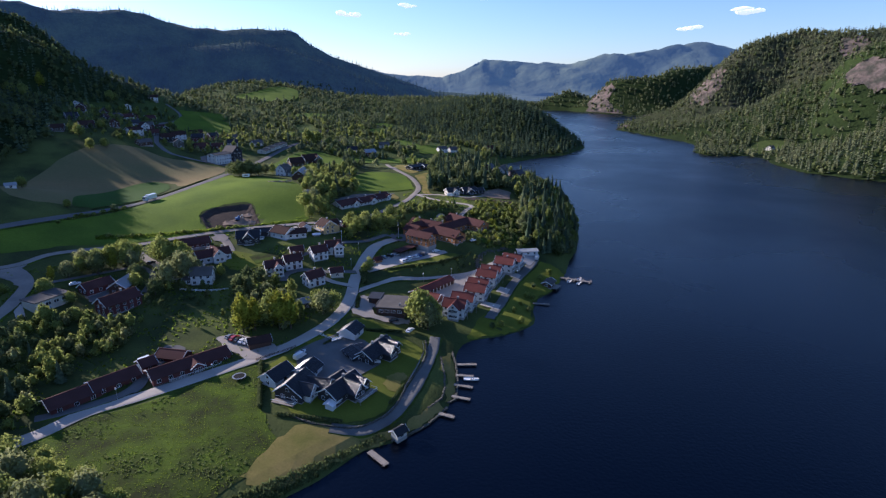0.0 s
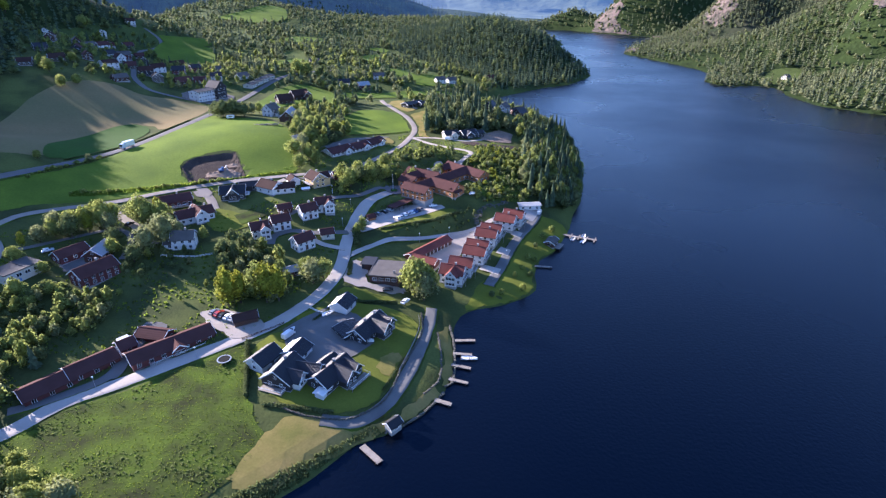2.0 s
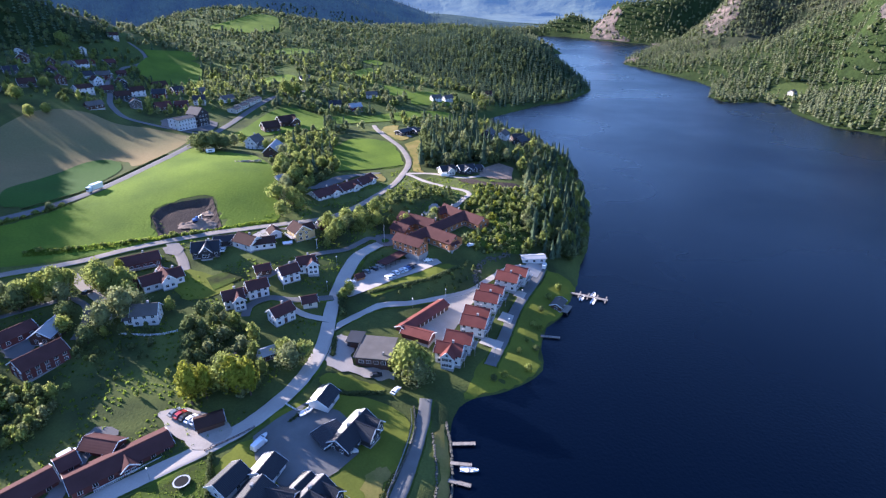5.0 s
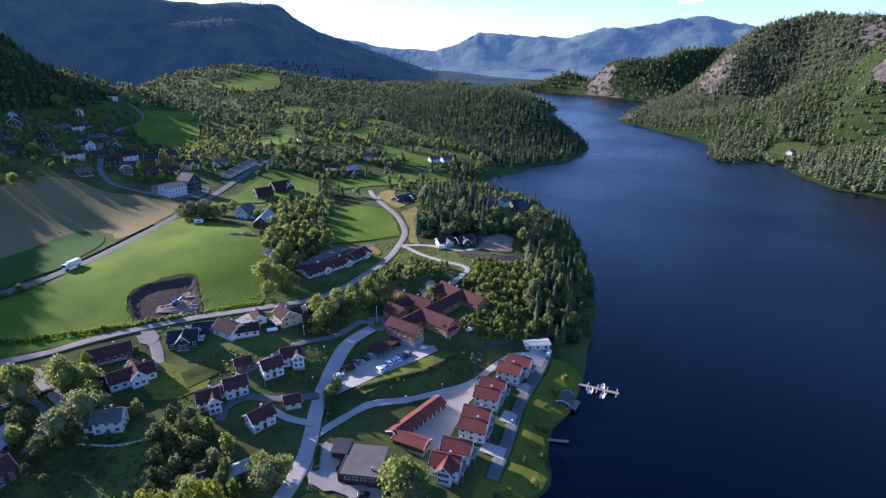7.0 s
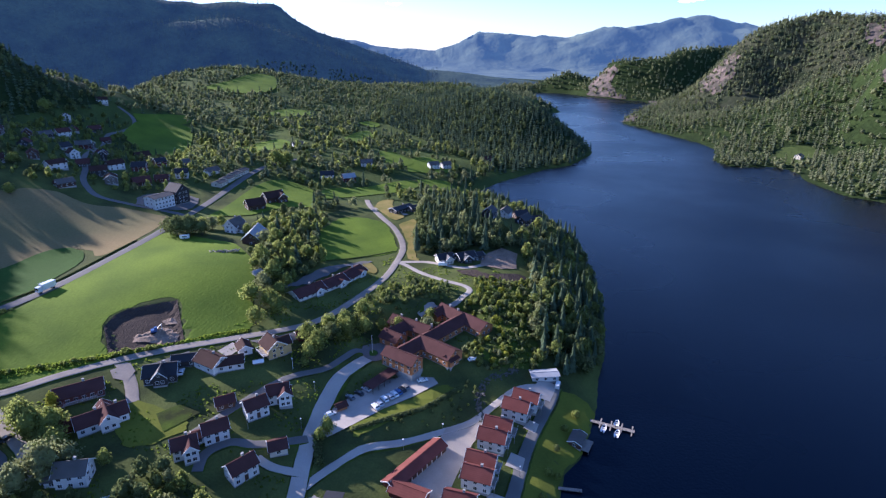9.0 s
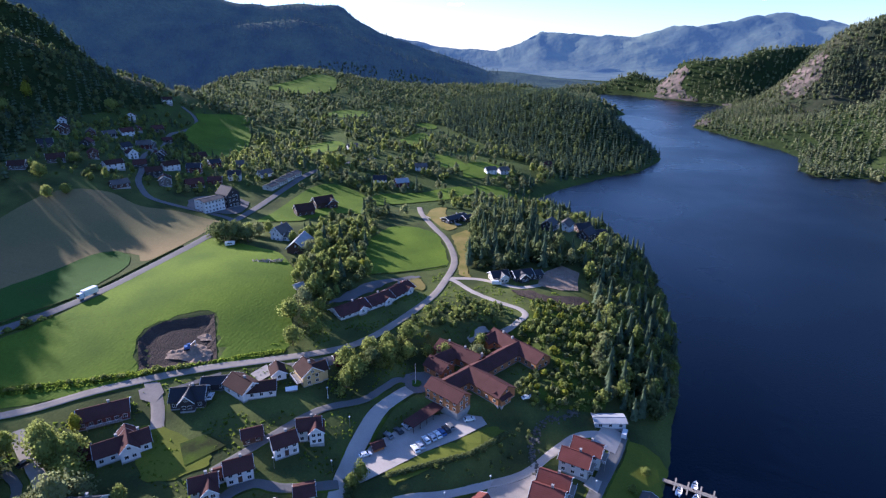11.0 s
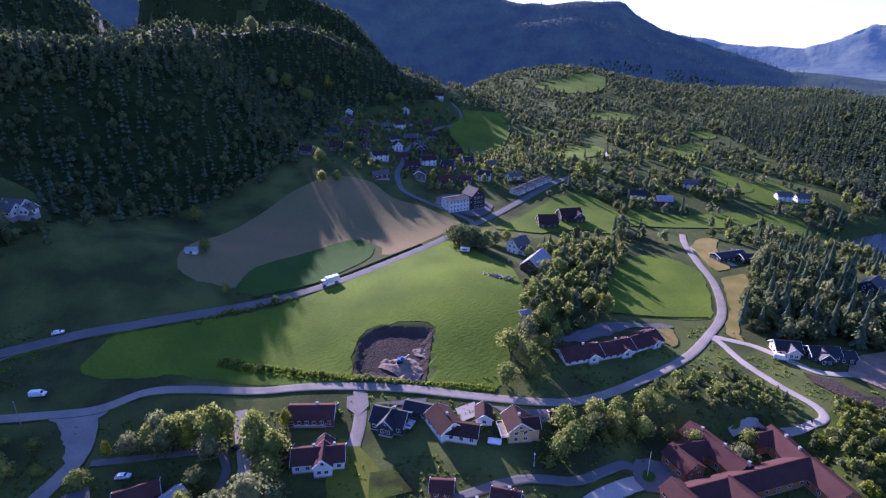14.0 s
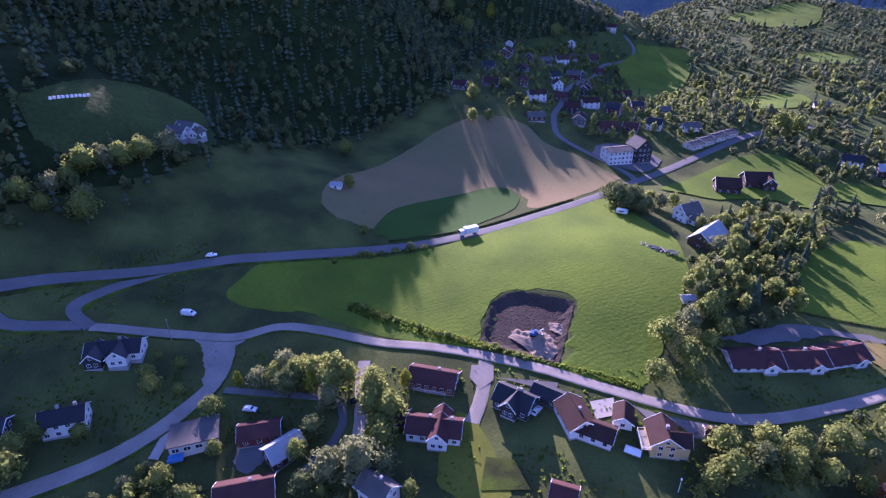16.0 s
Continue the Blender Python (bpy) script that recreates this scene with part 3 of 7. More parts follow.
patch("home_lawn", [(-29, 254), (-19, 263), (-8, 270), (4, 279), (8, 275), (-4, 265), (-16, 256), (-26, 249)], M["lawn"], 0.25, "bright lawn strip below the car park", 5.0, category="lawn")
patch("turning_circle", [(-31, 299), (-27, 305), (-21, 305), (-17, 299), (-20, 293), (-27, 292)], M["asphalt"], 0.4, "grey forecourt with a planted island", 2.5, category="forecourt")
patch("garden_lawn", [(-112, 257), (-104, 258), (-88, 252), (-82, 246), (-92, 238), (-101, 240)], M["lawn"], 0.2, "sunlit garden lawn on the slope", 5.0, category="lawn")
patch("east_clearing", [(442, 802), (452, 771), (488, 798), (512, 826), (502, 846), (474, 848)], M["valley"], 0.6, "small green meadow on the far shore", 10.0)
patch("hill_meadow", [(-316, 195), (-326, 210), (-352, 250), (-336, 274), (-292, 262), (-290, 234), (-287, 207), (-296, 196)], M["valley"], 0.3, "shaded meadow on the wooded hill", 5.0)
patch("hill_field", [(-419, 1102), (-382, 1158), (-361, 1232), (-325, 1240), (-295, 1124), (-332, 1073)], M["field"], 2.0, "light green sloping hill pasture", 15.0)
patch("village_field", [(-338, 691), (-349, 754), (-306, 780), (-276, 715), (-250, 620), (-240, 586), (-272, 610), (-300, 656)], M["field"], 0.8, "green pasture above the village", 10.0)
# asphalt grey stands for shade on the inn's gravel
patch("inn_yard", [(-202, 452), (-206, 470), (-192, 484), (-172, 480), (-170, 455)], M["asphalt"], 0.35, "gravel yard round the inn, its shade painted as grey asphalt", 5.0, category="yard", open_land=False)
patch("village_field", [(-150, 440), (-146, 480), (-138, 530), (-120, 540), (-96, 520), (-88, 480), (-108, 470), (-124, 450)], M["field"], 0.5, "green pasture beside the road", 10.0)
patch("village_field", [(-85, 500), (-60, 520), (-30, 560), (-14, 600), (-30, 606), (-62, 560), (-92, 530)], M["field"], 0.5, "narrow green pasture strip", 10.0)
patch("village_field", [(-28, 640), (10, 660), (18, 690), (-8, 716), (-30, 690)], M["field"], 0.5, "green clearing round a white farmhouse", 10.0)

for poly in ([(-363, 767), (-331, 826), (-311, 798), (-330, 760), (-348, 751)], [(-114, 772), (-98, 864), (-81, 806), (-92, 745), (-104, 739)], [(-118, 926), (-105, 956), (-86, 935), (-94, 905)], [(-19, 616), (12, 632), (16, 600), (-10, 580)], [(-66, 714), (-46, 716), (-25, 674), (-52, 656)], [(-210, 640), (-180, 650), (-160, 700), (-180, 735), (-205, 700)], [(-250, 900), (-200, 910), (-190, 980), (-240, 970)]):
    patch("village_field", poly, M["field"], 0.7, "small lit pasture between valley woods", 10.0)
for poly, share, text in (
    ([(608, 1392), (618, 1428), (644, 1448), (672, 1440), (680, 1400), (664, 1366), (640, 1350), (622, 1356)], 0.5, "pinkish rock wall with sparse pines"),
    ([(463, 1828), (476, 1880), (500, 1908), (528, 1900), (550, 1850), (526, 1806), (548, 1738), (534, 1712)], 0.75, "bare pinkish rock slope at the water"),
    ([(367, 1196), (384, 1224), (404, 1262), (424, 1300), (436, 1296), (416, 1246), (398, 1206), (384, 1180)], 0.25, "rocky point by the water"),
    ([(514, 1466), (548, 1530), (572, 1590), (584, 1646), (600, 1640), (590, 1580), (566, 1520), (530, 1456)], 0.3, "rocky shore below the hill"),
    ([(612, 877), (622, 896), (650, 882), (660, 850), (634, 817), (619, 850)], 0.0, "bare pinkish quarry face on the hill"),
    ([(850, 1250), (866, 1270), (884, 1250), (888, 1222), (868, 1212), (852, 1230)], 0.6, "bare rock below the hill top"),
):
    patch("rock_face", poly, M["rock"], 2.0, text, 12.0, False, "rock", 5)
    THIN.append((poly, share))
THIN.append(([(-500, 730), (-360, 715), (-330, 790), (-470, 850)], 0.35))
patch("terrace_yard", [(-73, 337), (-66, 352), (-59, 366), (-44, 379), (-36, 383.5), (-39, 377), (-47, 373), (-56, 357), (-63, 345)], M["asphalt"], 0.3, "grey asphalt yard behind three low dwellings", 2.5, category="yard")
patch("dry_lawn", [(-42, 377), (-35, 380), (-31.5, 367), (-37, 368)], M["dry"], 0.3, "sunlit yellowed lawn beside the low dwellings", 2.5, category="lawn")
patch("house_yard", [(-86, 286), (-82, 292), (-78, 287), (-81, 282)], M["pale_road"], 0.25, "pale paved yard between house and garage", 2.5, category="yard", curved=False)
patch("house_yard", [(-76, 293.5), (-70, 296), (-64.5, 299.5), (-57, 305.5), (-55, 301), (-59, 296.5), (-64, 297), (-70, 292)], M["asphalt"], 0.25, "grey yard beside the upper road", 2.5, category="yard", curved=False)
patch("house_yard", [(-112, 274.5), (-97, 285.5), (-92, 276), (-97, 276), (-102, 279)], M["asphalt"], 0.25, "shaded grey yard behind a dark house", 2.5, category="yard", curved=False)
# pool of sunlight on the villa lawn, put in as a yellow patch
patch("garden_lawn", [(-20.1, 158.3), (-17.4, 165.1), (-12.9, 165), (-14.3, 157.2), (-16.1, 154.8)], M["dry"], 0.3, "lawn corner inside the stone wall, sunlight painted as yellow", 2.5, category="lawn")
patch("knoll_lawn", [(-39.8, 201), (-34, 203.8), (-25.7, 201.6), (-17.4, 198.9), (-20.2, 195.6), (-29.5, 195.9), (-37.4, 197)], M["lawn"], 0.22, "sunlit oval lawn behind the villas", 2.5, category="lawn")
patch("verge_lawn", [(-51, 180.5), (-47.3, 179), (-41, 185.1), (-40.2, 188.5), (-44.5, 187.7)], M["lawn"], 0.22, "bright lawn wedge between road and hedge", 2.5, category="lawn")
patch("forecourt", [(-99, 149), (-95.6, 153), (-95.5, 162), (-94.5, 171), (-92, 175.5), (-100, 176), (-101, 169), (-100.5, 158)], M["asphalt"], 0.28, "shaded grey asphalt forecourt between red long houses", 2.5, category="forecourt")
patch("plot_bank", [(12, 372), (22, 373), (30, 368), (46, 373), (50, 370), (44, 362), (28, 361), (16, 366)], M["soil"], 0.35, "dark bank of tipped soil below the gravel plot", 2.5, category="soil bank")
patch("vegetable_garden", [(-94.8, 252), (-88, 257), (-80, 253), (-88.9, 244)], M["tussock"], 0.35, "square kitchen garden on the slope", 2.5, category="garden", curved=False)

patch("scrub_ground", [(14, 302), (26, 293), (46, 296), (46, 330), (58, 358), (44, 363), (24, 360), (20, 350), (10, 338), (-8, 331), (4, 341), (28, 318)], M["tussock"], 0.15, "yellowish scrubby ground on the cleared slope", 5.0, False, "ground")

patch("driveway_yard", [(-121.2, 272.5), (-116.1, 277.3), (-112, 273), (-112.2, 267.5), (-118, 268.5)], M["gravel_road"], 0.3, "pale gravelled turning place beside the upper road", 2.5, category="driveway", curved=False)
patch("junction", [(-193.6, 211.3), (-190.4, 215.5), (-185.9, 219), (-183, 226), (-180.5, 220.5), (-177.1, 216.4), (-172.6, 212.4), (-168.3, 207.5), (-171, 205), (-178.6, 209), (-185, 211)], M["gravel_road"], 0.32, "widened asphalt junction of two lanes", 2.5, category="road")

# ---- roads ----
road("road_village", [(-130, 108), (-121, 119), (-112.4, 129.3), (-105.7, 140), (-94, 148.6), (-81.8, 157.6), (-68.1, 167.4), (-57.9, 176), (-50.9, 185.4), (-45.3, 196.5), (-41.7, 210), (-40.8, 222.5), (-41.5, 235.5), (-41.4, 246), (-41, 256), (-39.5, 266), (-35.9, 279), (-29.4, 290), (-24, 298)], 5.2, M["pale_road"], "pale worn village road")
road("road_row", [(-40, 226), (-33, 235), (-24, 244), (-10, 250), (3, 256.5), (14.4, 262.5), (24, 272), (34, 281), (44, 284)], 3.0, M["pale_road"], "narrow grey lane to the row houses")
road("road_upper", [(-214, 186), (-208.5, 194.2), (-196, 209), (-184.5, 222), (-179.4, 236), (-168, 246.5), (-150, 257.9), (-136.5, 268.7), (-120.6, 278.4), (-102.9, 286.8), (-84, 294), (-65.5, 303.3), (-51.4, 315.4), (-37.8, 336.8), (-26.9, 360), (-22, 383), (-19.5, 407.8), (-26, 434.3), (-37.1, 457), (-47.9, 483.2), (-53.3, 506.6)], 3.9, M["gravel_road"], "pale gravelled upper road along the fields")
road("road_main", [(-268, 40), (-250, 110), (-240, 160), (-238, 182), (-236, 199.4), (-232, 218.4), (-224.8, 236.9), (-212.5, 255.1), (-200.8, 274.3), (-191, 295.5), (-183.2, 321.2), (-175.4, 349.5), (-168.5, 381), (-165.5, 405), (-164, 440), (-161, 486), (-156, 530), (-151, 566), (-140, 610), (-120, 660)], 5.6, M["asphalt"], "grey asphalt main road with verges")
road("road_link", [(-214, 186), (-224, 184), (-229.2, 197.2), (-231, 212), (-231, 222)], 4.5, M["asphalt"], "short asphalt link road")
road("road_down", [(-186, 220), (-177.2, 215.3), (-170.2, 208), (-167, 198.6), (-164.9, 188.1), (-164.9, 174.7), (-168, 158), (-172, 140)], 5.0, M["gravel_road"], "pale side road down the slope")
road("driveway", [(-119.9, 277.5), (-114, 271), (-109.4, 264.6), (-105.4, 257.2)], 4.2, M["gravel_road"], "pale gravel driveway")
# both gravel lanes take the darker paving colour for their shade
road("driveway", [(-166, 210), (-158, 217.5), (-150, 225), (-142.6, 231.4), (-138, 234)], 2.6, M["paving"], "narrow shaded gravel lane between trees")
road("driveway", [(-138, 234), (-131, 230), (-127, 222), (-125.5, 212)], 2.6, M["paving"], "narrow shaded gravel lane beside a house")
road("driveway", [(-163.5, 193), (-160, 189), (-157, 185.5)], 3.0, M["pale_road"], "short pale driveway")
road("road_link", [(-215.5, 184), (-219.2, 175.5), (-222.4, 168.4), (-227, 164), (-240, 160)], 4.5, M["asphalt"], "short asphalt link road")
road("driveway", [(-147, 249), (-140, 243), (-132.9, 238), (-124, 231), (-118, 224)], 4.0, M["gravel"], "grey gravel lane between trees")
road("driveway", [(-24, 298), (-32, 297), (-37, 290), (-43, 281), (-56, 271.6), (-72, 252.5), (-80, 243)], 3.2, M["asphalt"], "narrow asphalt lane below the houses")
road("driveway", [(-42, 246), (-50, 243), (-58, 241), (-66, 241), (-72, 236), (-72, 229)], 3.4, M["asphalt"], "narrow asphalt access lane")
road("driveway", [(-41, 232), (-50, 233), (-56, 236)], 3.0, M["pale_road"], "short pale driveway")
road("driveway", [(19.3, 214.3), (25.6, 230), (32.1, 248.6), (38.3, 261.8), (46, 276), (50, 285)], 4.4, M["paving"], "grey lane on the lake side of the row houses", 0.42)
road("driveway", [(-23, 382), (-17.6, 381.4), (-7.5, 368.8), (5.1, 357.9), (15.5, 350.8), (17.6, 344.8), (12.1, 339.5), (1.2, 338.4), (-7.1, 331)], 3.0, M["gravel"], "gravel track with a hairpin bend")
road("driveway", [(-22, 384), (-6, 385), (6, 380), (17.3, 376), (30, 383.3)], 3.2, M["gravel"], "pale gravel drive to a building plot")
road("driveway", [(-45, 480), (-36, 473), (-26, 467), (-20, 462)], 3.5, M["gravel"], "gravel drive to a dark house")
road("road_hill", [(-164, 440), (-172, 446), (-188, 450), (-204, 450), (-224, 450), (-236, 459), (-246, 472), (-256, 492), (-275, 522), (-298, 570), (-325, 632), (-343, 674), (-344, 703), (-347, 735), (-360, 757), (-379, 767)], 4.0, M["asphalt"], "grey lane winding up through the village")
# wide grey paving also paints the shadow over grass beside the path
road("driveway", [(-33, 136.2), (-23.5, 136.4), (-16.5, 142), (-12, 151), (-8, 164.3), (-4.4, 184.2), (-3.4, 196)], 4.2, M["paving"], "path along the quay, its shadow painted as grey paving")
road("driveway", [(-118, 135.5), (-113, 138.8), (-105.6, 144.5), (-99.5, 150.6), (-98.3, 158.6), (-98.5, 166), (-97, 173)], 3.4, M["asphalt"], "gravel lane between red long houses")


# ---- houses ----
def window_meshes():
    frame_bm = boxes((-0.62, 0.62, -0.05, 0.07, -0.67, -0.59), (-0.62, 0.62, -0.05, 0.07, 0.59, 0.67), (-0.62, -0.55, -0.05, 0.07, -0.59, 0.59), (0.55, 0.62, -0.05, 0.07, -0.59, 0.59), (-0.03, 0.03, -0.05, 0.06, -0.59, 0.59))
    return mesh_from("window", frame_bm, M["trim"]), mesh_from("pane", boxes((-0.55, 0.55, -0.02, 0.02, -0.59, 0.59)), M["pane"])


WINDOW, PANE = window_meshes()
DOOR = {}


def window(parent, x, y, z, turn, w=1.0, h=1.0):
    ob = new("window", WINDOW)
    ob.parent = parent
    ob.matrix_local = Matrix.Translation((x, y, z)) @ Matrix.Rotation(radians(turn), 4, "Z") @ Matrix.Diagonal((w, 1, h, 1))
    pane = new("pane", PANE)
    pane.parent = ob


def doorway(parent, x, y, z, turn, colour, w=1.0, h=2.1):
    key = (colour, w, h)
    if key not in DOOR:
        DOOR[key] = mesh_from("door", boxes((-w / 2, w / 2, -0.06, 0.06, 0, h), (-w / 2 - 0.1, -w / 2, -0.08, 0.09, 0, h + 0.1), (w / 2, w / 2 + 0.1, -0.08, 0.09, 0, h + 0.1)), M[colour])
    ob = new("door", DOOR[key])
    ob.parent = parent
    ob.matrix_local = Matrix.Translation((x, y, z)) @ Matrix.Rotation(radians(turn), 4, "Z")


def pantiles(parent, m, half, run, slope, top, pitch=0.42, swell=0.05):
    """Both slopes of a roof laid with waved, glazed tiles that step down course by course."""
    n, rows = int(2 * half / pitch) * 6, max(4, int(run / 0.8))
    for s in (-1, 1):
        xs = np.linspace(-half, half, n + 1)
        wave = swell * np.sin(xs * 2 * math.pi / pitch)
        verts = []
        for r in range(rows):
            for f, up in ((r / rows, 0.0), ((r + 1) / rows, 0.045)):
                verts.append(np.stack([xs, np.full(n + 1, s * run * f), top - run * f * slope + wave + up], -1))
        verts = np.concatenate(verts)
        i = np.arange(len(verts)).reshape(-1, n + 1)
        quads = np.stack([i[:-1, :-1], i[:-1, 1:], i[1:, 1:], i[1:, :-1]] if s < 0 else [i[:-1, :-1], i[1:, :-1], i[1:, 1:], i[:-1, 1:]], -1)[::2].reshape(-1, 4)
        me = mesh_of("roof_tiles", verts, quads, M["roof_gloss"], True)
        me.transform(m)
        part("roof_tiles", me, None, parent, "glazed black pantiles")


def volume(parent, ox, oy, turn, length, width, eave, rise, wall, roof, low=-2.5, floors=1, along_side=3, on_gable=2, over=0.5, trims=True, sides="NSEW", roof_label="", chimney=0, door="", lift=0.0):
    """One gabled block: walls, roof slabs, barge boards and windows, its ridge along its own x."""
    m = Matrix.Translation((ox, oy, lift)) @ Matrix.Rotation(radians(turn), 4, "Z")
    a, b = length / 2, width / 2
    bm = bmesh.new()
    ring = [(-a, -b), (a, -b), (a, b), (-a, b)]
    lo = [bm.verts.new((x, y, -0.15)) for x, y in ring]
    hi = [bm.verts.new((x, y, eave)) for x, y in ring]
    tops = [bm.verts.new((-a, 0, eave + rise)), bm.verts.new((a, 0, eave + rise))]
    bm.faces.new((lo[0], lo[1], hi[1], hi[0]))
    bm.faces.new((lo[2], lo[3], hi[3], hi[2]))
    bm.faces.new((lo[1], lo[2], hi[2], tops[1], hi[1]))
    bm.faces.new((lo[3], lo[0], hi[0], tops[0], hi[3]))
    bm.transform(m)
    part("wall", bm, M[wall], parent)
    bm = bmesh.new()
    box(bm, -a - 0.04, a + 0.04, -b - 0.04, b + 0.04, low, 0.2)
    bm.transform(m)
    part("foundation", bm, M["concrete"], parent)
    slope = rise / b
    run, t = b + over, 0.2
    bm = bmesh.new()
    for s in (-1, 1):
        e = a + over
        v = []
        for x in (-e, e):
            v += [bm.verts.new((x, 0, eave + rise + t + 0.02)), bm.verts.new((x, s * run, eave - over * slope + t + 0.02)), bm.verts.new((x, s * run, eave - over * slope + 0.02)), bm.verts.new((x, 0, eave + rise + 0.02))]
        for f in ((0, 1, 5, 4), (1, 2, 6, 5), (2, 3, 7, 6), (0, 3, 2, 1), (4, 5, 6, 7)):
            bm.faces.new([v[i] for i in (f if s > 0 else f[::-1])])
    if roof == "roof_gloss":
        pantiles(parent, m, a + over, run, slope, eave + rise + t + 0.03)
    # ridge cap
    box(bm, -a - over, a + over, -0.16, 0.16, eave + rise + 0.1, eave + rise + t + 0.1)
    bmesh.ops.recalc_face_normals(bm, faces=bm.faces[:])
    bm.transform(m)
    part("roof", bm, M[roof], parent, roof_label)
    if trims:
        for x in (-a - over, a + over):
            bm = bmesh.new()
            for s in (-1, 1):
                n = 1 if x > 0 else -1
                v = []
                for dx in (0.0, 0.07 * n):
                    v += [bm.verts.new((x + dx, 0, eave + rise + t + 0.08)), bm.verts.new((x + dx, s * (run + 0.05), eave - over * slope + t + 0.08)), bm.verts.new((x + dx, s * (run + 0.05), eave - over * slope - 0.08)), bm.verts.new((x + dx, 0, eave + rise - 0.08))]
                for f in ((0, 1, 2, 3), (7, 6, 5, 4), (0, 4, 5, 1), (3, 2, 6, 7), (1, 5, 6, 2)):
                    bm.faces.new([v[i] for i in f])
            bmesh.ops.recalc_face_normals(bm, faces=bm.faces[:])
            bm.transform(m)
            part("barge_board", bm, M["trim"], parent)
    tall = eave / max(floors, 1)
    for f in range(floors):
        z = f * tall + min(1.55, tall * 0.58)
        for s, key, rot in ((-1, "S", 180), (1, "N", 0)):
            if key in sides:
                for k in range(along_side):
                    if door and key == "S" and f == 0 and k == along_side // 2:
                        continue
                    q = m @ Vector(((k + 0.5) / along_side * length - a, s * b, z))
                    window(parent, q.x, q.y, q.z - lift * 0, turn + rot)
        for s, key, rot in ((-1, "W", 90), (1, "E", -90)):
            if key in sides:
                for k in range(on_gable):
                    q = m @ Vector((s * a, (k + 0.5) / on_gable * width * 0.8 - b * 0.8, z))
                    window(parent, q.x, q.y, q.z, turn + rot)
    if rise > 2.0 and on_gable:
        for s, key, rot in ((-1, "W", 90), (1, "E", -90)):
            if key in sides:
                q = m @ Vector((s * a, 0, eave + rise * 0.35))
                window(parent, q.x, q.y, q.z, turn + rot, 0.85, 0.8)
    if door:
        q = m @ Vector((0.5 / max(along_side, 1) * length if along_side % 2 == 0 else 0, -b, 0.3))
        doorway(parent, q.x, q.y, q.z, turn + 180, door)
    for k in range(chimney):
        bm = boxes((-0.35, 0.35, -0.35, 0.35, eave + rise - 0.6, eave + rise + 1.1), (-0.42, 0.42, -0.42, 0.42, eave + rise + 1.1, eave + rise + 1.22))
        bm.transform(m @ Matrix.Translation(((k - (chimney - 1) / 2) * length * 0.4 + length * 0.12, 0.2, 0)))
        part("chimney", bm, M["concrete"], parent)


def house(x, y, rot, blocks, wall, roof, label, category="house", name="house", group="", base=None, **extra):
    """A house of one or more gabled blocks (ox, oy, turn, length, width, eave, rise, options)."""
    z = at(x, y) - 0.35 if base is None else base
    ob = thing(name, (x, y, z), rot, label, category, group)
    for k, block in enumerate(blocks):
        if k == 1:
            extra = {**extra, "chimney": 0, "door": ""}
        ox, oy, turn, length, width, eave, rise = block[:7]
        options = {**extra, **(block[7] if len(block) > 7 else {})}
        w, r = options.pop("wall", wall), options.pop("roof", roof)
        volume(ob, ox, oy, turn, length, width, eave, rise, w, r, **options)
        c, d = math.cos(radians(rot)), math.sin(radians(rot))
        bx, by = x + ox * c - oy * d, y + ox * d + oy * c
        ux, uy = math.cos(radians(rot + turn)), math.sin(radians(rot + turn))
        side = min(length, width) / 2
        n = max(1, math.ceil(max(length, width) / side / 1.5))
        if width > length:
            ux, uy = -uy, ux
        for q in range(n):
            f = ((q + 0.5) / n - 0.5) * (max(length, width) - side)
            CLEAR.append((bx + ux * f, by + uy * f, side + 3.2))
    return ob


def deck(parent, x0, x1, y0, y1, z, rail=True, label=""):
    """A boarded terrace or balcony with posts and rails."""
    bm = boxes((x0, x1, y0, y1, z - 0.15, z), (x0, x0 + 0.12, y0, y0 + 0.12, z - 3, z), (x1 - 0.12, x1, y0, y0 + 0.12, z - 3, z))
    part("terrace", bm, M["wood"], parent, label)
    if rail:
        bm = boxes((x0, x1, y0, y0 + 0.06, z + 0.85, z + 0.95), (x0, x0 + 0.06, y0, y1, z + 0.85, z + 0.95), (x1 - 0.06, x1, y0, y1, z + 0.85, z + 0.95))
        n = max(2, int((x1 - x0) / 0.5))
        for k in range(n + 1):
            q = x0 + (x1 - x0 - 0.06) * k / n
            box(bm, q, q + 0.06, y0, y0 + 0.06, z, z + 0.9)
        part("railing", bm, M["trim"], parent)


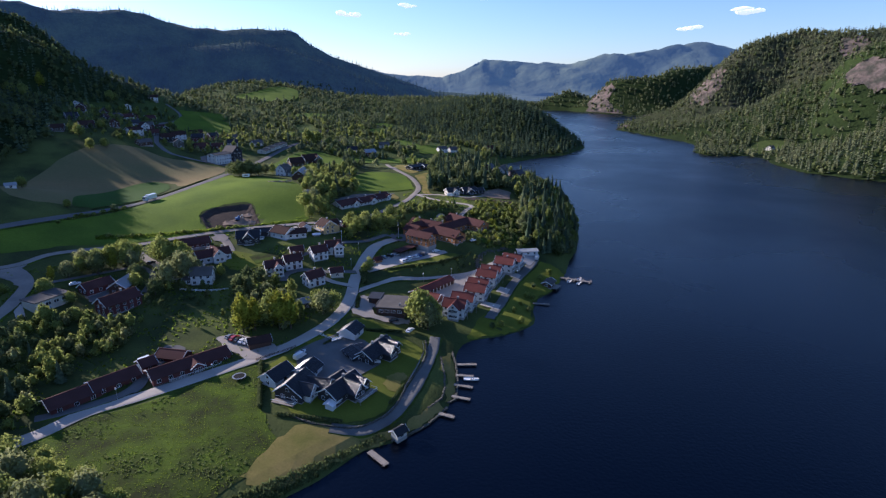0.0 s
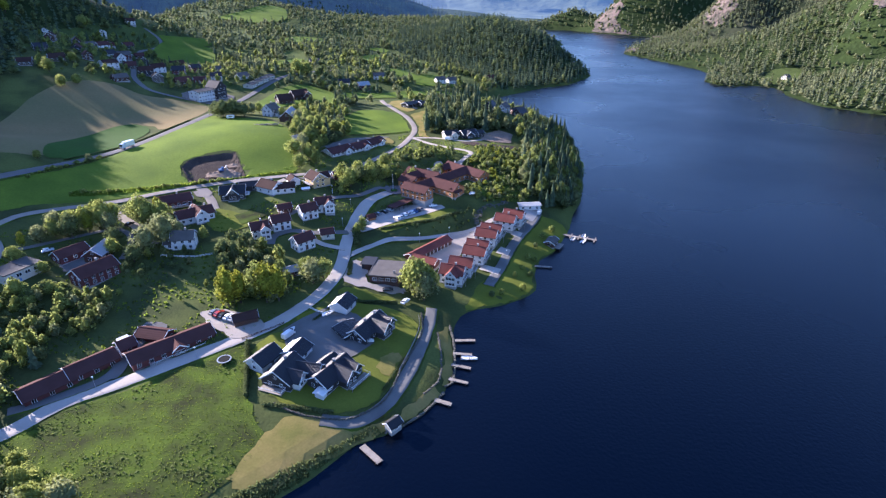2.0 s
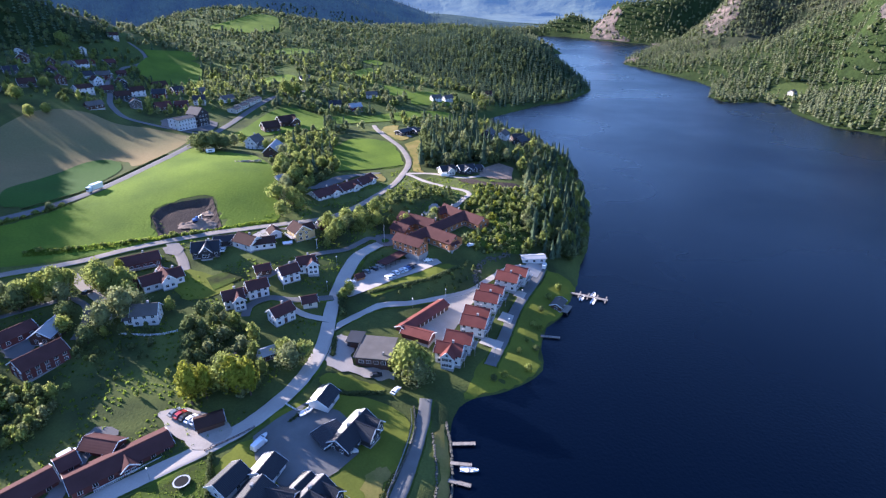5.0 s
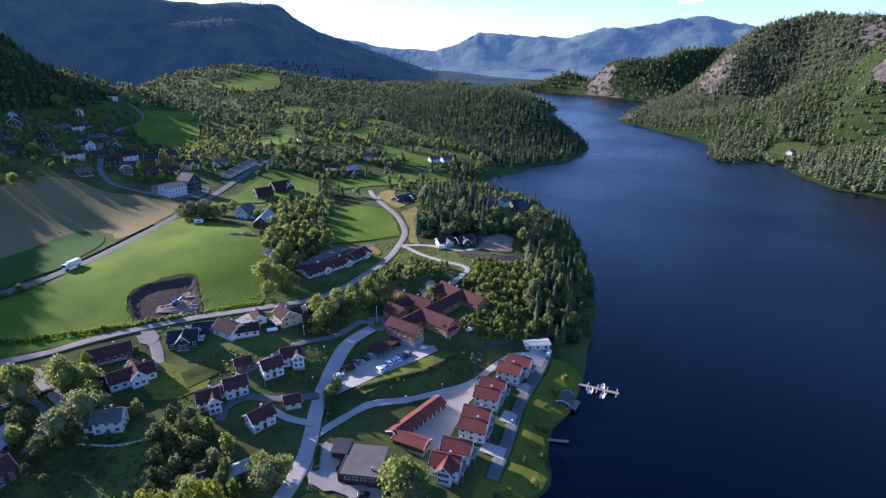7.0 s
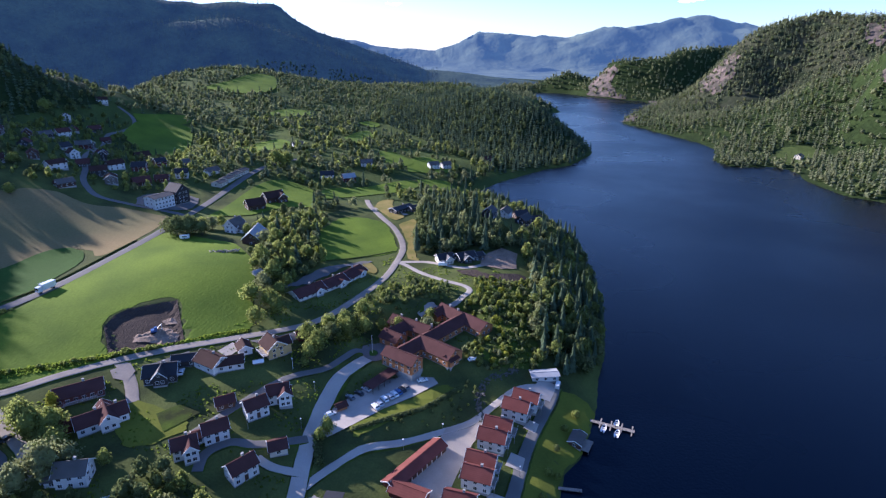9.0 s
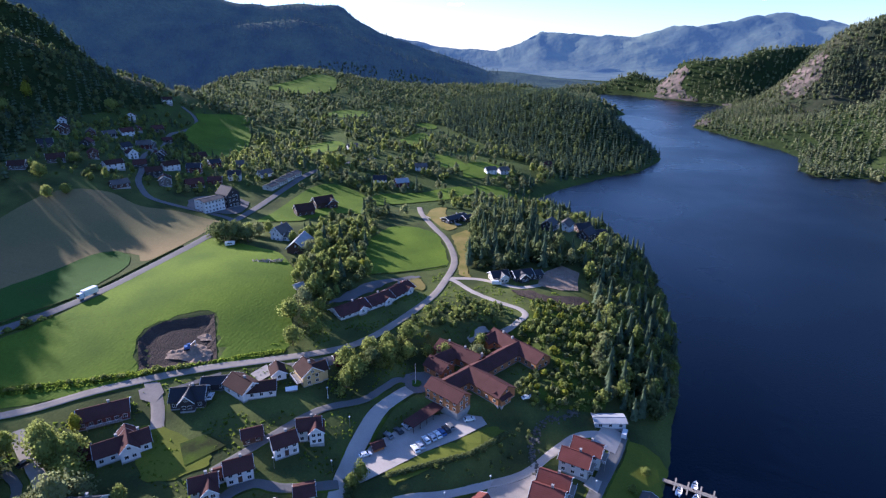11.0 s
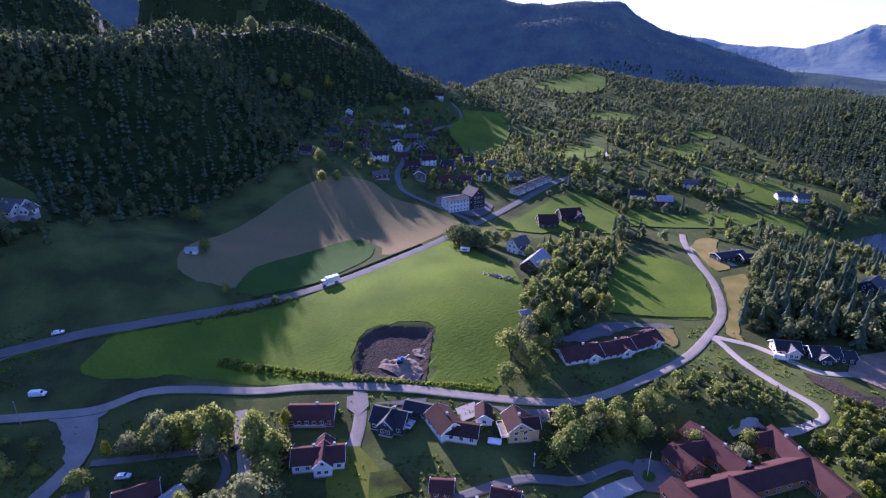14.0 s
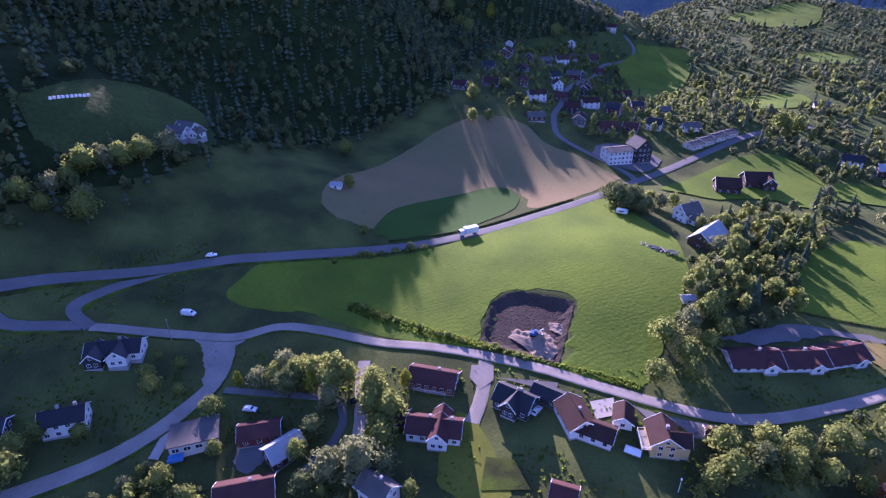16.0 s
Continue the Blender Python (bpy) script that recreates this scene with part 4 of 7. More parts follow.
# the four pairs of white row houses by the lake
for (fx, fy, fr), (bx, by) in zip(((4.8, 216.8, -17), (14.7, 234.4, -20), (21.1, 252.0, -20), (31.4, 267.4, -24)), ((8.5, 224.0), (16.3, 241.0), (23.7, 258.1), (36.0, 272.9))):
    z = at(fx, fy) + 0.3
    dx, dy = bx - fx, by - fy
    c, s = math.cos(radians(-fr)), math.sin(radians(-fr))
    ox, oy = c * dx - s * dy, s * dx + c * dy
    first = fy < 220
    blocks = [(0, 0, 0, 9.4, 6.6, 4.6, 2.5, {"floors": 2, "along_side": 3, "on_gable": 3, "chimney": 1}), (ox, oy, 0, 9.6, 6.6, 4.6, 2.5, {"floors": 2, "along_side": 3, "on_gable": 3, "chimney": 1})]
    if first:
        blocks.append((0.5, -3.0, 90, 5.5, 4.6, 4.6, 2.3, {"floors": 2, "along_side": 1, "on_gable": 3, "sides": "W"}))
    ob = house(fx, fy, fr, blocks, "white", "roof_red", "white two-storey paired row house with red tiled roof" + (" and glazed gable" if first else ""), "row house", "row_house", "" if first else "row houses by the lake", base=z)
    deck(ob, 4.8, 6.2, -2.8, 2.8, 2.4)
    deck(ob, ox + 5.0, ox + 6.7, oy - 2.8, oy + 2.8, 2.4)

# low garage row and its return wing
garage = house(-5.5, 239.8, 51, [(0, 0, 0, 25.5, 5.6, 2.4, 1.4, {"along_side": 0, "on_gable": 0}), (-10.5, -6.5, -77, 11.5, 5.6, 2.4, 1.4, {"along_side": 0, "on_gable": 0})], "red", "roof_red", "long red garage row with red tiled roof and white door posts", "garage", "garage_row")
for k in range(9):
    bm = boxes((-10 + k * 2.5, -7.8 + k * 2.5, -2.88, -2.82, 0.1, 2.1))
    part("garage_door", bm, M["brown"], garage)
    bm = boxes((-10.2 + k * 2.5, -10 + k * 2.5, -3.0, -2.82, 0.0, 2.35))
    part("post", bm, M["trim"], garage)

# dark hall with a flat grey roof
hall = thing("hall", (-21.5, 214.7, at(-21.5, 214.7)), 82, "dark brown timber hall with a flat grey roof", "hall")
part("wall", boxes((-6.3, 6.3, -5.8, 5.8, -2, 3.8)), M["brown"], hall)
part("roof", boxes((-6.9, 6.9, -6.5, 6.5, 3.8, 4.15)), M["roof_grey"], hall)
for side in (-6.4, 6.4):
    part("parapet", boxes((-6.9, 6.9, side - 0.1, side + 0.1, 4.15, 4.3)), M["roof_grey"], hall)
part("chimney", boxes((-4.5, -3.9, -4, -3.4, 4.1, 5.3)), M["concrete"], hall)
for k in range(4):
    window(hall, -6.3, -4 + k * 2.6, 2.2, 90, 1.4)
    window(hall, -4.5 + k * 3, -5.8, 2.2, 180, 1.3)
CLEAR.append((-21.5, 214.7, 10))
annex = thing("shed", (-29.6, 221, at(-29.6, 221)), 82, "small dark shed with a flat dark roof beside the hall", "shed")
part("wall", boxes((-3.2, 3.2, -2.4, 2.4, -1, 2.6)), M["dark"], annex)
part("roof", boxes((-3.7, 3.7, -2.9, 2.9, 2.6, 2.85)), M["roof_black"], annex)
doorway(annex, -3.2, 0, 0.1, 90, "brown", 2.2, 2.1)

# the care home: a cluster of wings under maroon roofs
home = house(-0.6, 300.0, 0, [
    (0.7, 8.6, 48.5, 42, 8.0, 3.4, 2.5, {"along_side": 10}),
    (-9.6, 17.2, -34, 21, 8.5, 3.4, 2.5, {"along_side": 5, "chimney": 3}),
    (-16.8, 12.2, 46, 10, 7.0, 3.3, 2.3, {"along_side": 2, "on_gable": 0}),
    (-17.2, 6.8, -38, 9.5, 7.5, 3.3, 2.4, {"along_side": 2}),
    (-12.2, -11.8, -36, 15.5, 7.2, 4.6, 2.2, {"along_side": 5, "floors": 2}),
    (2.4, -3.6, -41, 18.5, 9.5, 3.6, 2.8, {"along_side": 5}),
    (8.9, 29.6, -50, 14, 8.5, 3.4, 2.5, {"along_side": 4, "chimney": 2}),
    (2.2, 30.4, 48, 7, 6.0, 3.2, 2.1, {"along_side": 1, "on_gable": 0}),
    (19.4, 19.4, -46, 14, 8.5, 3.4, 2.5, {"along_side": 4}),
    (6.8, -9.4, 49, 5, 6.5, 2.8, 1.6, {"along_side": 1, "on_gable": 0}),
], "brick_red", "roof_maroon", "large orange-brown care home of joined wings with maroon roofs", "care home", "care_home", base=14.1, trims=False, low=-5)
carport = thing("carport", (-20.1, 280.5, at(-20.1, 280.5) + 0.3), 53, "low open carport with a dark red roof", "carport")
part("roof", boxes((-8.5, 8.5, -2.6, 2.6, 2.5, 2.75)), M["roof_maroon"], carport)
part("back_wall", boxes((-8.3, 8.3, 2.3, 2.45, -1, 2.5)), M["brown"], carport)
for k in range(6):
    part("post", boxes((-8.2 + k * 3.25, -8.05 + k * 3.25, -2.45, -2.3, -1, 2.5)), M["brown"], carport)
CLEAR.append((-20, 280, 9))

# houses above the village road and along the upper road
house(-55.6, 261.7, 18, [(0, 0, 0, 7.3, 5.8, 4.4, 2.3, {"floors": 2}), (2.2, -2, 90, 6, 4.4, 4.4, 1.9, {"floors": 2, "along_side": 1, "sides": "W"})], "white", "roof_maroon", "white two-storey house with maroon roof and front gable", chimney=1, door="brown")
house(-61.4, 254.2, 36, [(0, 0, 0, 7.4, 5.8, 4.4, 2.3, {"floors": 2})], "white", "roof_maroon", "white two-storey house with maroon roof on the slope", chimney=1, door="brown")
house(-71.2, 243.2, 30, [(0, 0, 0, 7.6, 5.8, 4.4, 2.3, {"floors": 2}), (-5.0, 1.2, 0, 3.4, 4.4, 2.6, 1.2, {"along_side": 1})], "white", "roof_maroon", "white two-storey house with dark maroon roof and side porch", chimney=1, door="brown")
house(-78.2, 236.1, 27, [(0, 0, 0, 7.1, 5.8, 4.4, 2.3, {"floors": 2}), (1.5, -2.5, 90, 6, 4.2, 4.4, 1.9, {"floors": 2, "along_side": 1, "sides": "W"})], "white", "roof_maroon", "white two-storey house with maroon roof beside the wood", chimney=1, door="brown")
house(-58.4, 229.3, 47, [(0, 0, 0, 8.2, 5.8, 4.4, 2.3, {"floors": 2})], "white", "roof_maroon", "white two-storey house with maroon roof beside a lane", chimney=1, door="brown")
house(-50.4, 240.2, 22, [(0, 0, 0, 5.5, 5.5, 2.6, 1.5, {"along_side": 1, "on_gable": 1})], "offwhite", "roof_maroon", "small pale garage with a dark red roof", "garage", "garage")
house(-73.0, 257.1, 28, [(0, 0, 0, 6, 5, 2.5, 1.6, {"along_side": 2, "on_gable": 1})], "brown", "roof_maroon", "small brown outbuilding with dark red roof", "outbuilding", "outbuilding")
ob = house(-124.6, 259.5, 33, [(0, 0, 0, 14.5, 8, 3.0, 2.2, {"along_side": 6})], "red", "roof_maroon", "long low red house with maroon roof and white windows", chimney=1)
deck(ob, -5, 5, -5.2, -4, 0.6)
house(-110.5, 247.6, 39, [(0, 0, 0, 15, 7.5, 3.2, 2.4, {"along_side": 5}), (1.5, -2, 90, 8, 5.2, 3.6, 2.6, {"along_side": 1, "sides": "W"}), (1.5, 3.5, 90, 5, 5, 3.2, 2.2, {"along_side": 0, "on_gable": 1})], "white", "roof_maroon", "white cross-gabled house with maroon roof and front balcony", chimney=2)
house(-121.6, 242.6, 39, [(0, 0, 0, 6.5, 5, 2.6, 1.4, {"along_side": 1, "on_gable": 1})], "red", "roof_maroon", "small red annex with maroon roof", "outbuilding", "outbuilding")
house(-100.9, 270.7, 14, [(0, 0, 0, 11, 8, 3.2, 2.8, {"along_side": 4}), (0.3, -2.2, 90, 7, 4.6, 3.6, 2.4, {"along_side": 0, "sides": "W"})], "dark", "roof_black", "dark stained house with black roof and white gable trim", chimney=1, door="brown")
house(-95.5, 279.0, 14, [(0, 0, 0, 9, 5.5, 2.6, 1.5, {"along_side": 2, "on_gable": 1})], "dark", "roof_black", "dark garage with black roof", "garage", "garage")
house(-84.8, 277.4, -30, [(0, 0, 0, 11, 8, 3.2, 2.6, {"along_side": 2}), (6, 3.4, 49, 9.5, 6.5, 2.8, 1.8, {"along_side": 3, "on_gable": 0})], "white", "roof_brown", "white gabled house with brown roof and side wing", chimney=1)
house(-75.8, 287.0, -60, [(0, 0, 0, 6.5, 5, 2.6, 1.7, {"along_side": 1, "on_gable": 1})], "white", "roof_brown", "small white garage with brown roof", "garage", "garage")
ob = house(-64.3, 287.4, -49, [(0, 0, 0, 8.5, 7.5, 4.4, 2.8, {"floors": 2}), (1.5, 3, 90, 6, 4.6, 4.4, 2.2, {"floors": 2, "along_side": 0})], "yellow", "roof_brown", "yellow two-storey house with brown roof and veranda", chimney=1)
deck(ob, -3, 4, -6, -3.8, 2.2)
house(-55.4, 300.2, 30, [(0, 0, 0, 5.5, 5, 2.5, 1.4, {"along_side": 1, "on_gable": 1})], "red", "roof_maroon", "small red garage with maroon roof beside the road", "garage", "garage")
# terrace of three red-roofed dwellings stepping down
for x, y, r in ((-61.5, 336.4, 49), (-52.2, 347.6, 51), (-44.2, 360.5, 60)):
    house(x, y, r, [(0, 0, 0, 15.2, 9.0, 2.3, 2.2, {"along_side": 5, "over": 0.8}), (3.5, -3.4, 90, 4.5, 4, 2.3, 1.3, {"along_side": 0, "on_gable": 1, "sides": "W"})], "white", "roof_maroon", "low white terraced dwelling with maroon roof and porch", "terrace house", "terrace_house", "terraced dwellings on the slope", chimney=1, base=at(x, y) - 0.6)
house(-121.5, 412.0, 72, [(0, 0, 0, 10, 7.5, 5.2, 3.4, {"floors": 2}), (0, -4.5, 90, 5, 5, 3, 1.8, {"along_side": 1, "on_gable": 1})], "white", "roof_grey", "white two-storey farmhouse with grey roof", chimney=1, door="brown")
house(-104.0, 394.5, 92, [(0, 0, 0, 17, 9.5, 4.2, 4.0, {"along_side": 3, "on_gable": 1})], "brown", "roof_pale", "old brown barn with a pale metal roof", "barn", "barn")
house(-126.5, 466.0, 36, [(0, 0, 0, 12, 9, 4.0, 3.6, {"along_side": 3})], "brown", "roof_brown", "dark brown farm building with brown roof", "barn", "barn")
house(-119.5, 486.0, 43, [(0, 0, 0, 14, 9, 4.4, 3.6, {"along_side": 3}), (4, -4, 90, 8, 7, 4, 3, {"along_side": 1})], "brown", "roof_brown", "dark timber farmhouse with cross gable", "house")
house(-24.5, 472.0, 48, [(0, 0, 0, 17, 8, 3.0, 1.4, {"along_side": 5}), (8, -6, -10, 10, 7, 3.0, 1.4, {"along_side": 3})], "dark", "roof_black", "low black modern house with white trim", chimney=1)
house(5.5, 386.5, 23, [(0, 0, 0, 9, 7, 3.0, 2.2, {"along_side": 3}), (1, -3, 90, 5, 4.5, 3.0, 1.8, {"along_side": 0})], "offwhite", "roof_black", "low pale new house with black roof beside a gravel plot", chimney=0)
house(17.5, 389.0, 26, [(0, 0, 0, 10.5, 7.5, 3.0, 2.2, {"along_side": 3}), (7.5, -1, 0, 6, 6, 2.8, 1.4, {"along_side": 2}), (-1, -3.4, 90, 5, 5, 3.0, 2.0, {"along_side": 0})], "dark", "roof_black", "dark new house with black roof beside a gravel plot", chimney=0)
# old inn with two blocks
inn = house(-184.9, 462.0, 62, [(-6, 0, 0, 15, 11, 8.0, 1.2, {"floors": 3, "along_side": 6, "roof": "roof_grey"}), (9, 1, 90, 12, 10, 9.0, 4.5, {"floors": 3, "along_side": 4, "on_gable": 3, "wall": "dark", "roof": "roof_grey"})], "white", "roof_grey", "three-storey white inn joined to a dark steep-roofed block", "inn", "inn", trims=False)

# lower left: houses round the side road
ob = thing("house", (-154.9, 196.6, at(-154.9, 196.6)), 66, "flat-roofed cream house with a blue terrace", "house")
part("wall", boxes((-6.2, 6.2, -4.2, 4.2, -2.5, 3.4)), M["offwhite"], ob)
part("roof", boxes((-6.6, 1, -4.7, 4.7, 3.4, 3.75), (1, 6.8, -4.9, 4.9, 3.55, 3.95)), M["roof_grey"], ob)
part("terrace", boxes((-6.6, -2.6, -7.2, -4.3, 0.6, 0.9), (-6.6, -2.6, -7.2, -7.05, 0.9, 1.8)), plain("blue_cover", (0.12, 0.25, 0.55)), ob, "bright blue terrace cover")
for k in range(4):
    window(ob, -4.6 + k * 3, -4.2, 1.9, 180, 1.6)
CLEAR.append((-155, 196.6, 9))
house(-134.0, 213.1, 91, [(0, 0, 0, 9.5, 7, 3.2, 2.4, {"along_side": 3})], "brown", "roof_pale", "house with a pale metal roof in a walled yard")
house(-144.0, 211.0, 60, [(0, 0, 0, 11, 6.5, 2.8, 2.0, {"along_side": 3})], "red", "roof_maroon", "dark red outbuilding with maroon roof", "outbuilding", "outbuilding")
house(-128.6, 199.6, 61, [(0, 0, 0, 14, 8, 4.2, 2.6, {"floors": 2, "along_side": 5})], "red", "roof_maroon", "red two-storey house with maroon roof and long balcony", chimney=1)
house(-181.1, 171.0, 67, [(0, 0, 0, 11, 7, 4.6, 2.4, {"floors": 2, "along_side": 4})], "white", "roof_black", "white two-storey house with black roof below the side road", chimney=2)
house(-199.0, 189.6, 58, [(0, 0, 0, 16, 7.5, 3.2, 2.4, {"along_side": 4}), (2, -2.5, 90, 8, 5.5, 3.4, 2.4, {"along_side": 0, "sides": "W"}), (-5, -2.5, 90, 8, 5, 3.4, 2.2, {"along_side": 0, "sides": "W", "wall": "dark"})], "white", "roof_black", "white and dark house with black roof and two front gables", chimney=1)
house(-105.6, 224.5, 10, [(0, 0, 0, 8.5, 6.5, 4.6, 2.6, {"floors": 2}), (-5.5, 0, 0, 4, 4.5, 2.6, 1.2, {"along_side": 1})], "white", "roof_grey", "white two-storey house with grey roof beside a large tree", chimney=1)
house(-190.0, 155.0, 60, [(0, 0, 0, 8, 6, 2.6, 1.6, {"along_side": 2})], "dark", "roof_black", "dark shed with black roof beside the slope", "shed", "shed")

# long red farm dwellings beside the village road
LONG = {"along_side": 7, "on_gable": 2}
ob = house(-86.2, 164.8, 43, [(0, 0, 0, 25, 8, 2.7, 1.8, LONG), (1, -3.2, 90, 4, 4, 2.7, 1.4, {"along_side": 0, "sides": "W"}), (-2, 9, -54, 10, 6, 3.0, 1.6, {"along_side": 2})], "red", "roof_maroon", "long red dwelling with maroon roof and white window trim", "house", "house", base=at(-86.2, 164.8) - 1.0)
deck(ob, -8, 9, -5.4, -4.1, 0.5)
house(-113.6, 145.5, 52, [(0, 0, 0, 13.5, 8, 2.6, 1.8, {"along_side": 3})], "red", "roof_maroon", "red long barn-like dwelling with maroon roof", "house", base=at(-113.6, 145.5) - 1.1)
house(-106.2, 155.2, 50, [(0, 0, 0, 13.5, 7.5, 2.6, 1.8, {"along_side": 3})], "red", "roof_maroon", "red long barn-like dwelling with maroon roof", "house", base=at(-106.2, 155.2) - 1.0)
house(-99.8, 163.5, 47, [(0, 0, 0, 4.5, 6, 2.6, 1.6, {"along_side": 1})], "red", "roof_maroon", "small red end building with maroon roof", "outbuilding", "outbuilding")
house(-66.8, 178.4, 28, [(0, 0, 0, 7.5, 5, 2.4, 1.3, {"along_side": 0, "on_gable": 0})], "brown", "roof_brown", "small brown carport with brown roof beside the yard", "carport", "carport")

# the two black and white villas by the lake
# roof pitch is lowered so the glazed tiles glint towards the camera
villa = house(-32.6, 152.4, 59, [
    (0, 0, 0, 13, 7.6, 2.8, 2.4, {"along_side": 4, "chimney": 1}),
    (1.0, -3.8, 90, 6.5, 5, 2.8, 2.5, {"along_side": 1, "sides": "W"}),
    (5.0, -3.2, 90, 5.5, 4, 2.8, 2.0, {"along_side": 0, "sides": "W"}),
    (3.4, 4.6, 0, 5.5, 5.0, 2.6, 1.5, {"along_side": 1, "on_gable": 1, "wall": "white"}),
], "dark", "roof_gloss", "dark villa with white trim, black roof and terrace gables", "villa", "villa")
deck(villa, -1.5, 7, -9, -6.6, 0.6)
villa = house(-46.4, 151.8, 71, [
    (0, 0, 0, 10, 9.6, 2.8, 3.4, {"along_side": 3, "chimney": 1}),
    (-1.2, -4.4, -90, 5.0, 4.6, 2.8, 2.3, {"along_side": 0, "sides": "E", "wall": "white"}),
    (3.4, -6.2, -84, 7.5, 6.0, 2.6, 2.2, {"along_side": 1, "wall": "white"}),
], "dark", "roof_gloss", "dark villa with white trim, black tiled roofs and terrace", "villa", "villa")
deck(villa, -7.6, -5.1, -3.4, 4.4, 0.5, True, "sunlit pale deck")
house(-45.4, 162.0, 70, [(0, 0, 0, 7.0, 6.8, 2.6, 1.9, {"along_side": 1, "on_gable": 1})], "white", "roof_gloss", "white garage wing with black roof by the courtyard", "garage", "garage")
house(-54.4, 158.0, 63, [(0, 0, 0, 8.6, 6.6, 2.8, 2.2, {"along_side": 1, "on_gable": 1})], "white", "roof_gloss", "white double garage with black roof", "garage", "garage")
villa = house(-24.7, 176.3, 62, [
    (0, 0, 0, 14, 7.6, 2.8, 2.4, {"along_side": 4, "chimney": 2}),
    (1.5, -3.8, 90, 6.5, 5, 2.8, 2.5, {"along_side": 1, "sides": "W"}),
    (5.5, -3.2, 90, 5.5, 4, 2.8, 2.0, {"along_side": 0, "sides": "W"}),
    (-4, 4.8, 70, 7, 8, 2.8, 0.6, {"along_side": 2, "on_gable": 1}),
], "dark", "roof_gloss", "dark villa with white trim, black roof and flat-roofed garage", "villa", "villa")
house(-35.3, 189.4, 72, [(0, 0, 0, 7.5, 6.5, 2.8, 1.9, {"along_side": 1, "on_gable": 0})], "white", "roof_gloss", "white garage with black roof and two dark doors", "garage", "garage")
house(-34.0, 145.6, 67, [(0, 0, 0, 4.2, 2.8, 2.2, 0.4, {"along_side": 0, "on_gable": 0})], "white", "trim", "small white garden shed on the lawn", "shed", "shed", trims=False)

# far village houses on the slope
rng = random.Random(11)
FAR_SPOTS = [(-342, 529), (-328, 541), (-314, 517), (-300, 467), (-311, 447), (-267, 478), (-280, 518), (-320, 604), (-333, 652), (-388, 752), (-369, 654), (-355, 640), (-231, 479), (-216, 490), (-231, 519), (-253, 566), (-226, 541), (-211, 551), (-208, 505), (-246, 512), (-352, 668), (-369, 563), (-182, 535), (-199, 519), (-246, 452), (-244, 488), (-290, 490), (-300, 540), (-282, 560), (-338, 575), (-262, 500), (-330, 495), (-346, 610), (-270, 535), (-310, 580)]
WALLS = (("white", "white"), ("brown", "brown"), ("roof_grey", "grey"), ("brown", "brown"), ("red", "red"), ("dark", "dark grey"))
ROOFS = (("roof_black", "black"), ("roof_maroon", "maroon"), ("roof_grey", "grey"), ("roof_brown", "brown"))
for x, y in FAR_SPOTS:
    w, r = rng.choice(WALLS), rng.choice(ROOFS)
    two = rng.random() < 0.5
    house(x, y, rng.choice((20, 40, 60, -40, -60)) + rng.uniform(-10, 10), [(0, 0, 0, rng.uniform(8, 12), rng.uniform(6.5, 8), 4.6 if two else 2.9, rng.uniform(2.2, 3.2), {"floors": 2 if two else 1, "along_side": 3, "on_gable": 2})], w[0], r[0], f"{w[1]} {'two-storey' if two else 'low'} village house with {r[1]} roof on the slope", group="village houses on the slope", trims=rng.random() < 0.6)
for x, y, w, r in ((-3, 672, "white", "roof_grey"), (10, 680, "white", "roof_grey"), (-96, 570, "white", "roof_black"), (-78, 574, "red", "roof_pale"), (38, 464, "dark", "roof_black"), (50, 474, "white", "roof_grey"), (63, 486, "brown", "roof_black"), (62, 462, "dark", "roof_black"), (72, 478, "dark", "roof_black"), (60, 740, "brown", "roof_brown"), (-70, 640, "white", "roof_grey"), (-150, 690, "white", "roof_grey"), (472, 800, "offwhite", "roof_grey")):
    house(x, y, rng.uniform(10, 70), [(0, 0, 0, 11, 8, 4.6, 2.8, {"floors": 2, "along_side": 3})], w, r, f"{w} house with {'pale' if r == 'roof_pale' else r[5:]} roof among trees", trims=False)
OPEN.append([(28, 436), (50, 430), (68, 446), (80, 490), (72, 505), (30, 492)])
# dwelling and wrapped bales on the hillside meadow
house(-299, 251, 30, [(0, 0, 0, 10, 7, 3.0, 2.4, {"along_side": 3}), (8, 3, 90, 6, 5, 2.6, 1.8, {"along_side": 1})], "white", "roof_grey", "white farmhouse with grey roof on the hillside meadow", chimney=1)
bm = bmesh.new()
bmesh.ops.create_cone(bm, cap_ends=True, segments=14, radius1=0.65, radius2=0.65, depth=1.3)
bmesh.ops.bevel(bm, geom=[e for e in bm.edges if abs(e.verts[0].co.z - e.verts[1].co.z) < 0.1], offset=0.12, segments=2, affect="EDGES")
BALE = mesh_from("hay_bale", bm, M["trim"])
for k in range(10):
    x, y = -315.5 - 0.55 * k, 207 + 1.7 * k
    ob = new("hay_bale", BALE)
    ob.location = (x, y, at(x, y) + 0.92)
    tagged(ob, "white-wrapped round hay bale on the shaded meadow", "hay bale", "bales on the hillside")
# row of low dwellings beside the inn
for k in range(4):
    house(-168 + k * 2.2, 512 + k * 11, 78, [(0, 0, 0, 9.5, 8, 3.0, 1.2, {"along_side": 3, "on_gable": 1})], "offwhite", "roof_grey", "low terraced dwelling with grey roof", "terrace house", "terrace_house", "grey terrace by the main road", trims=False)

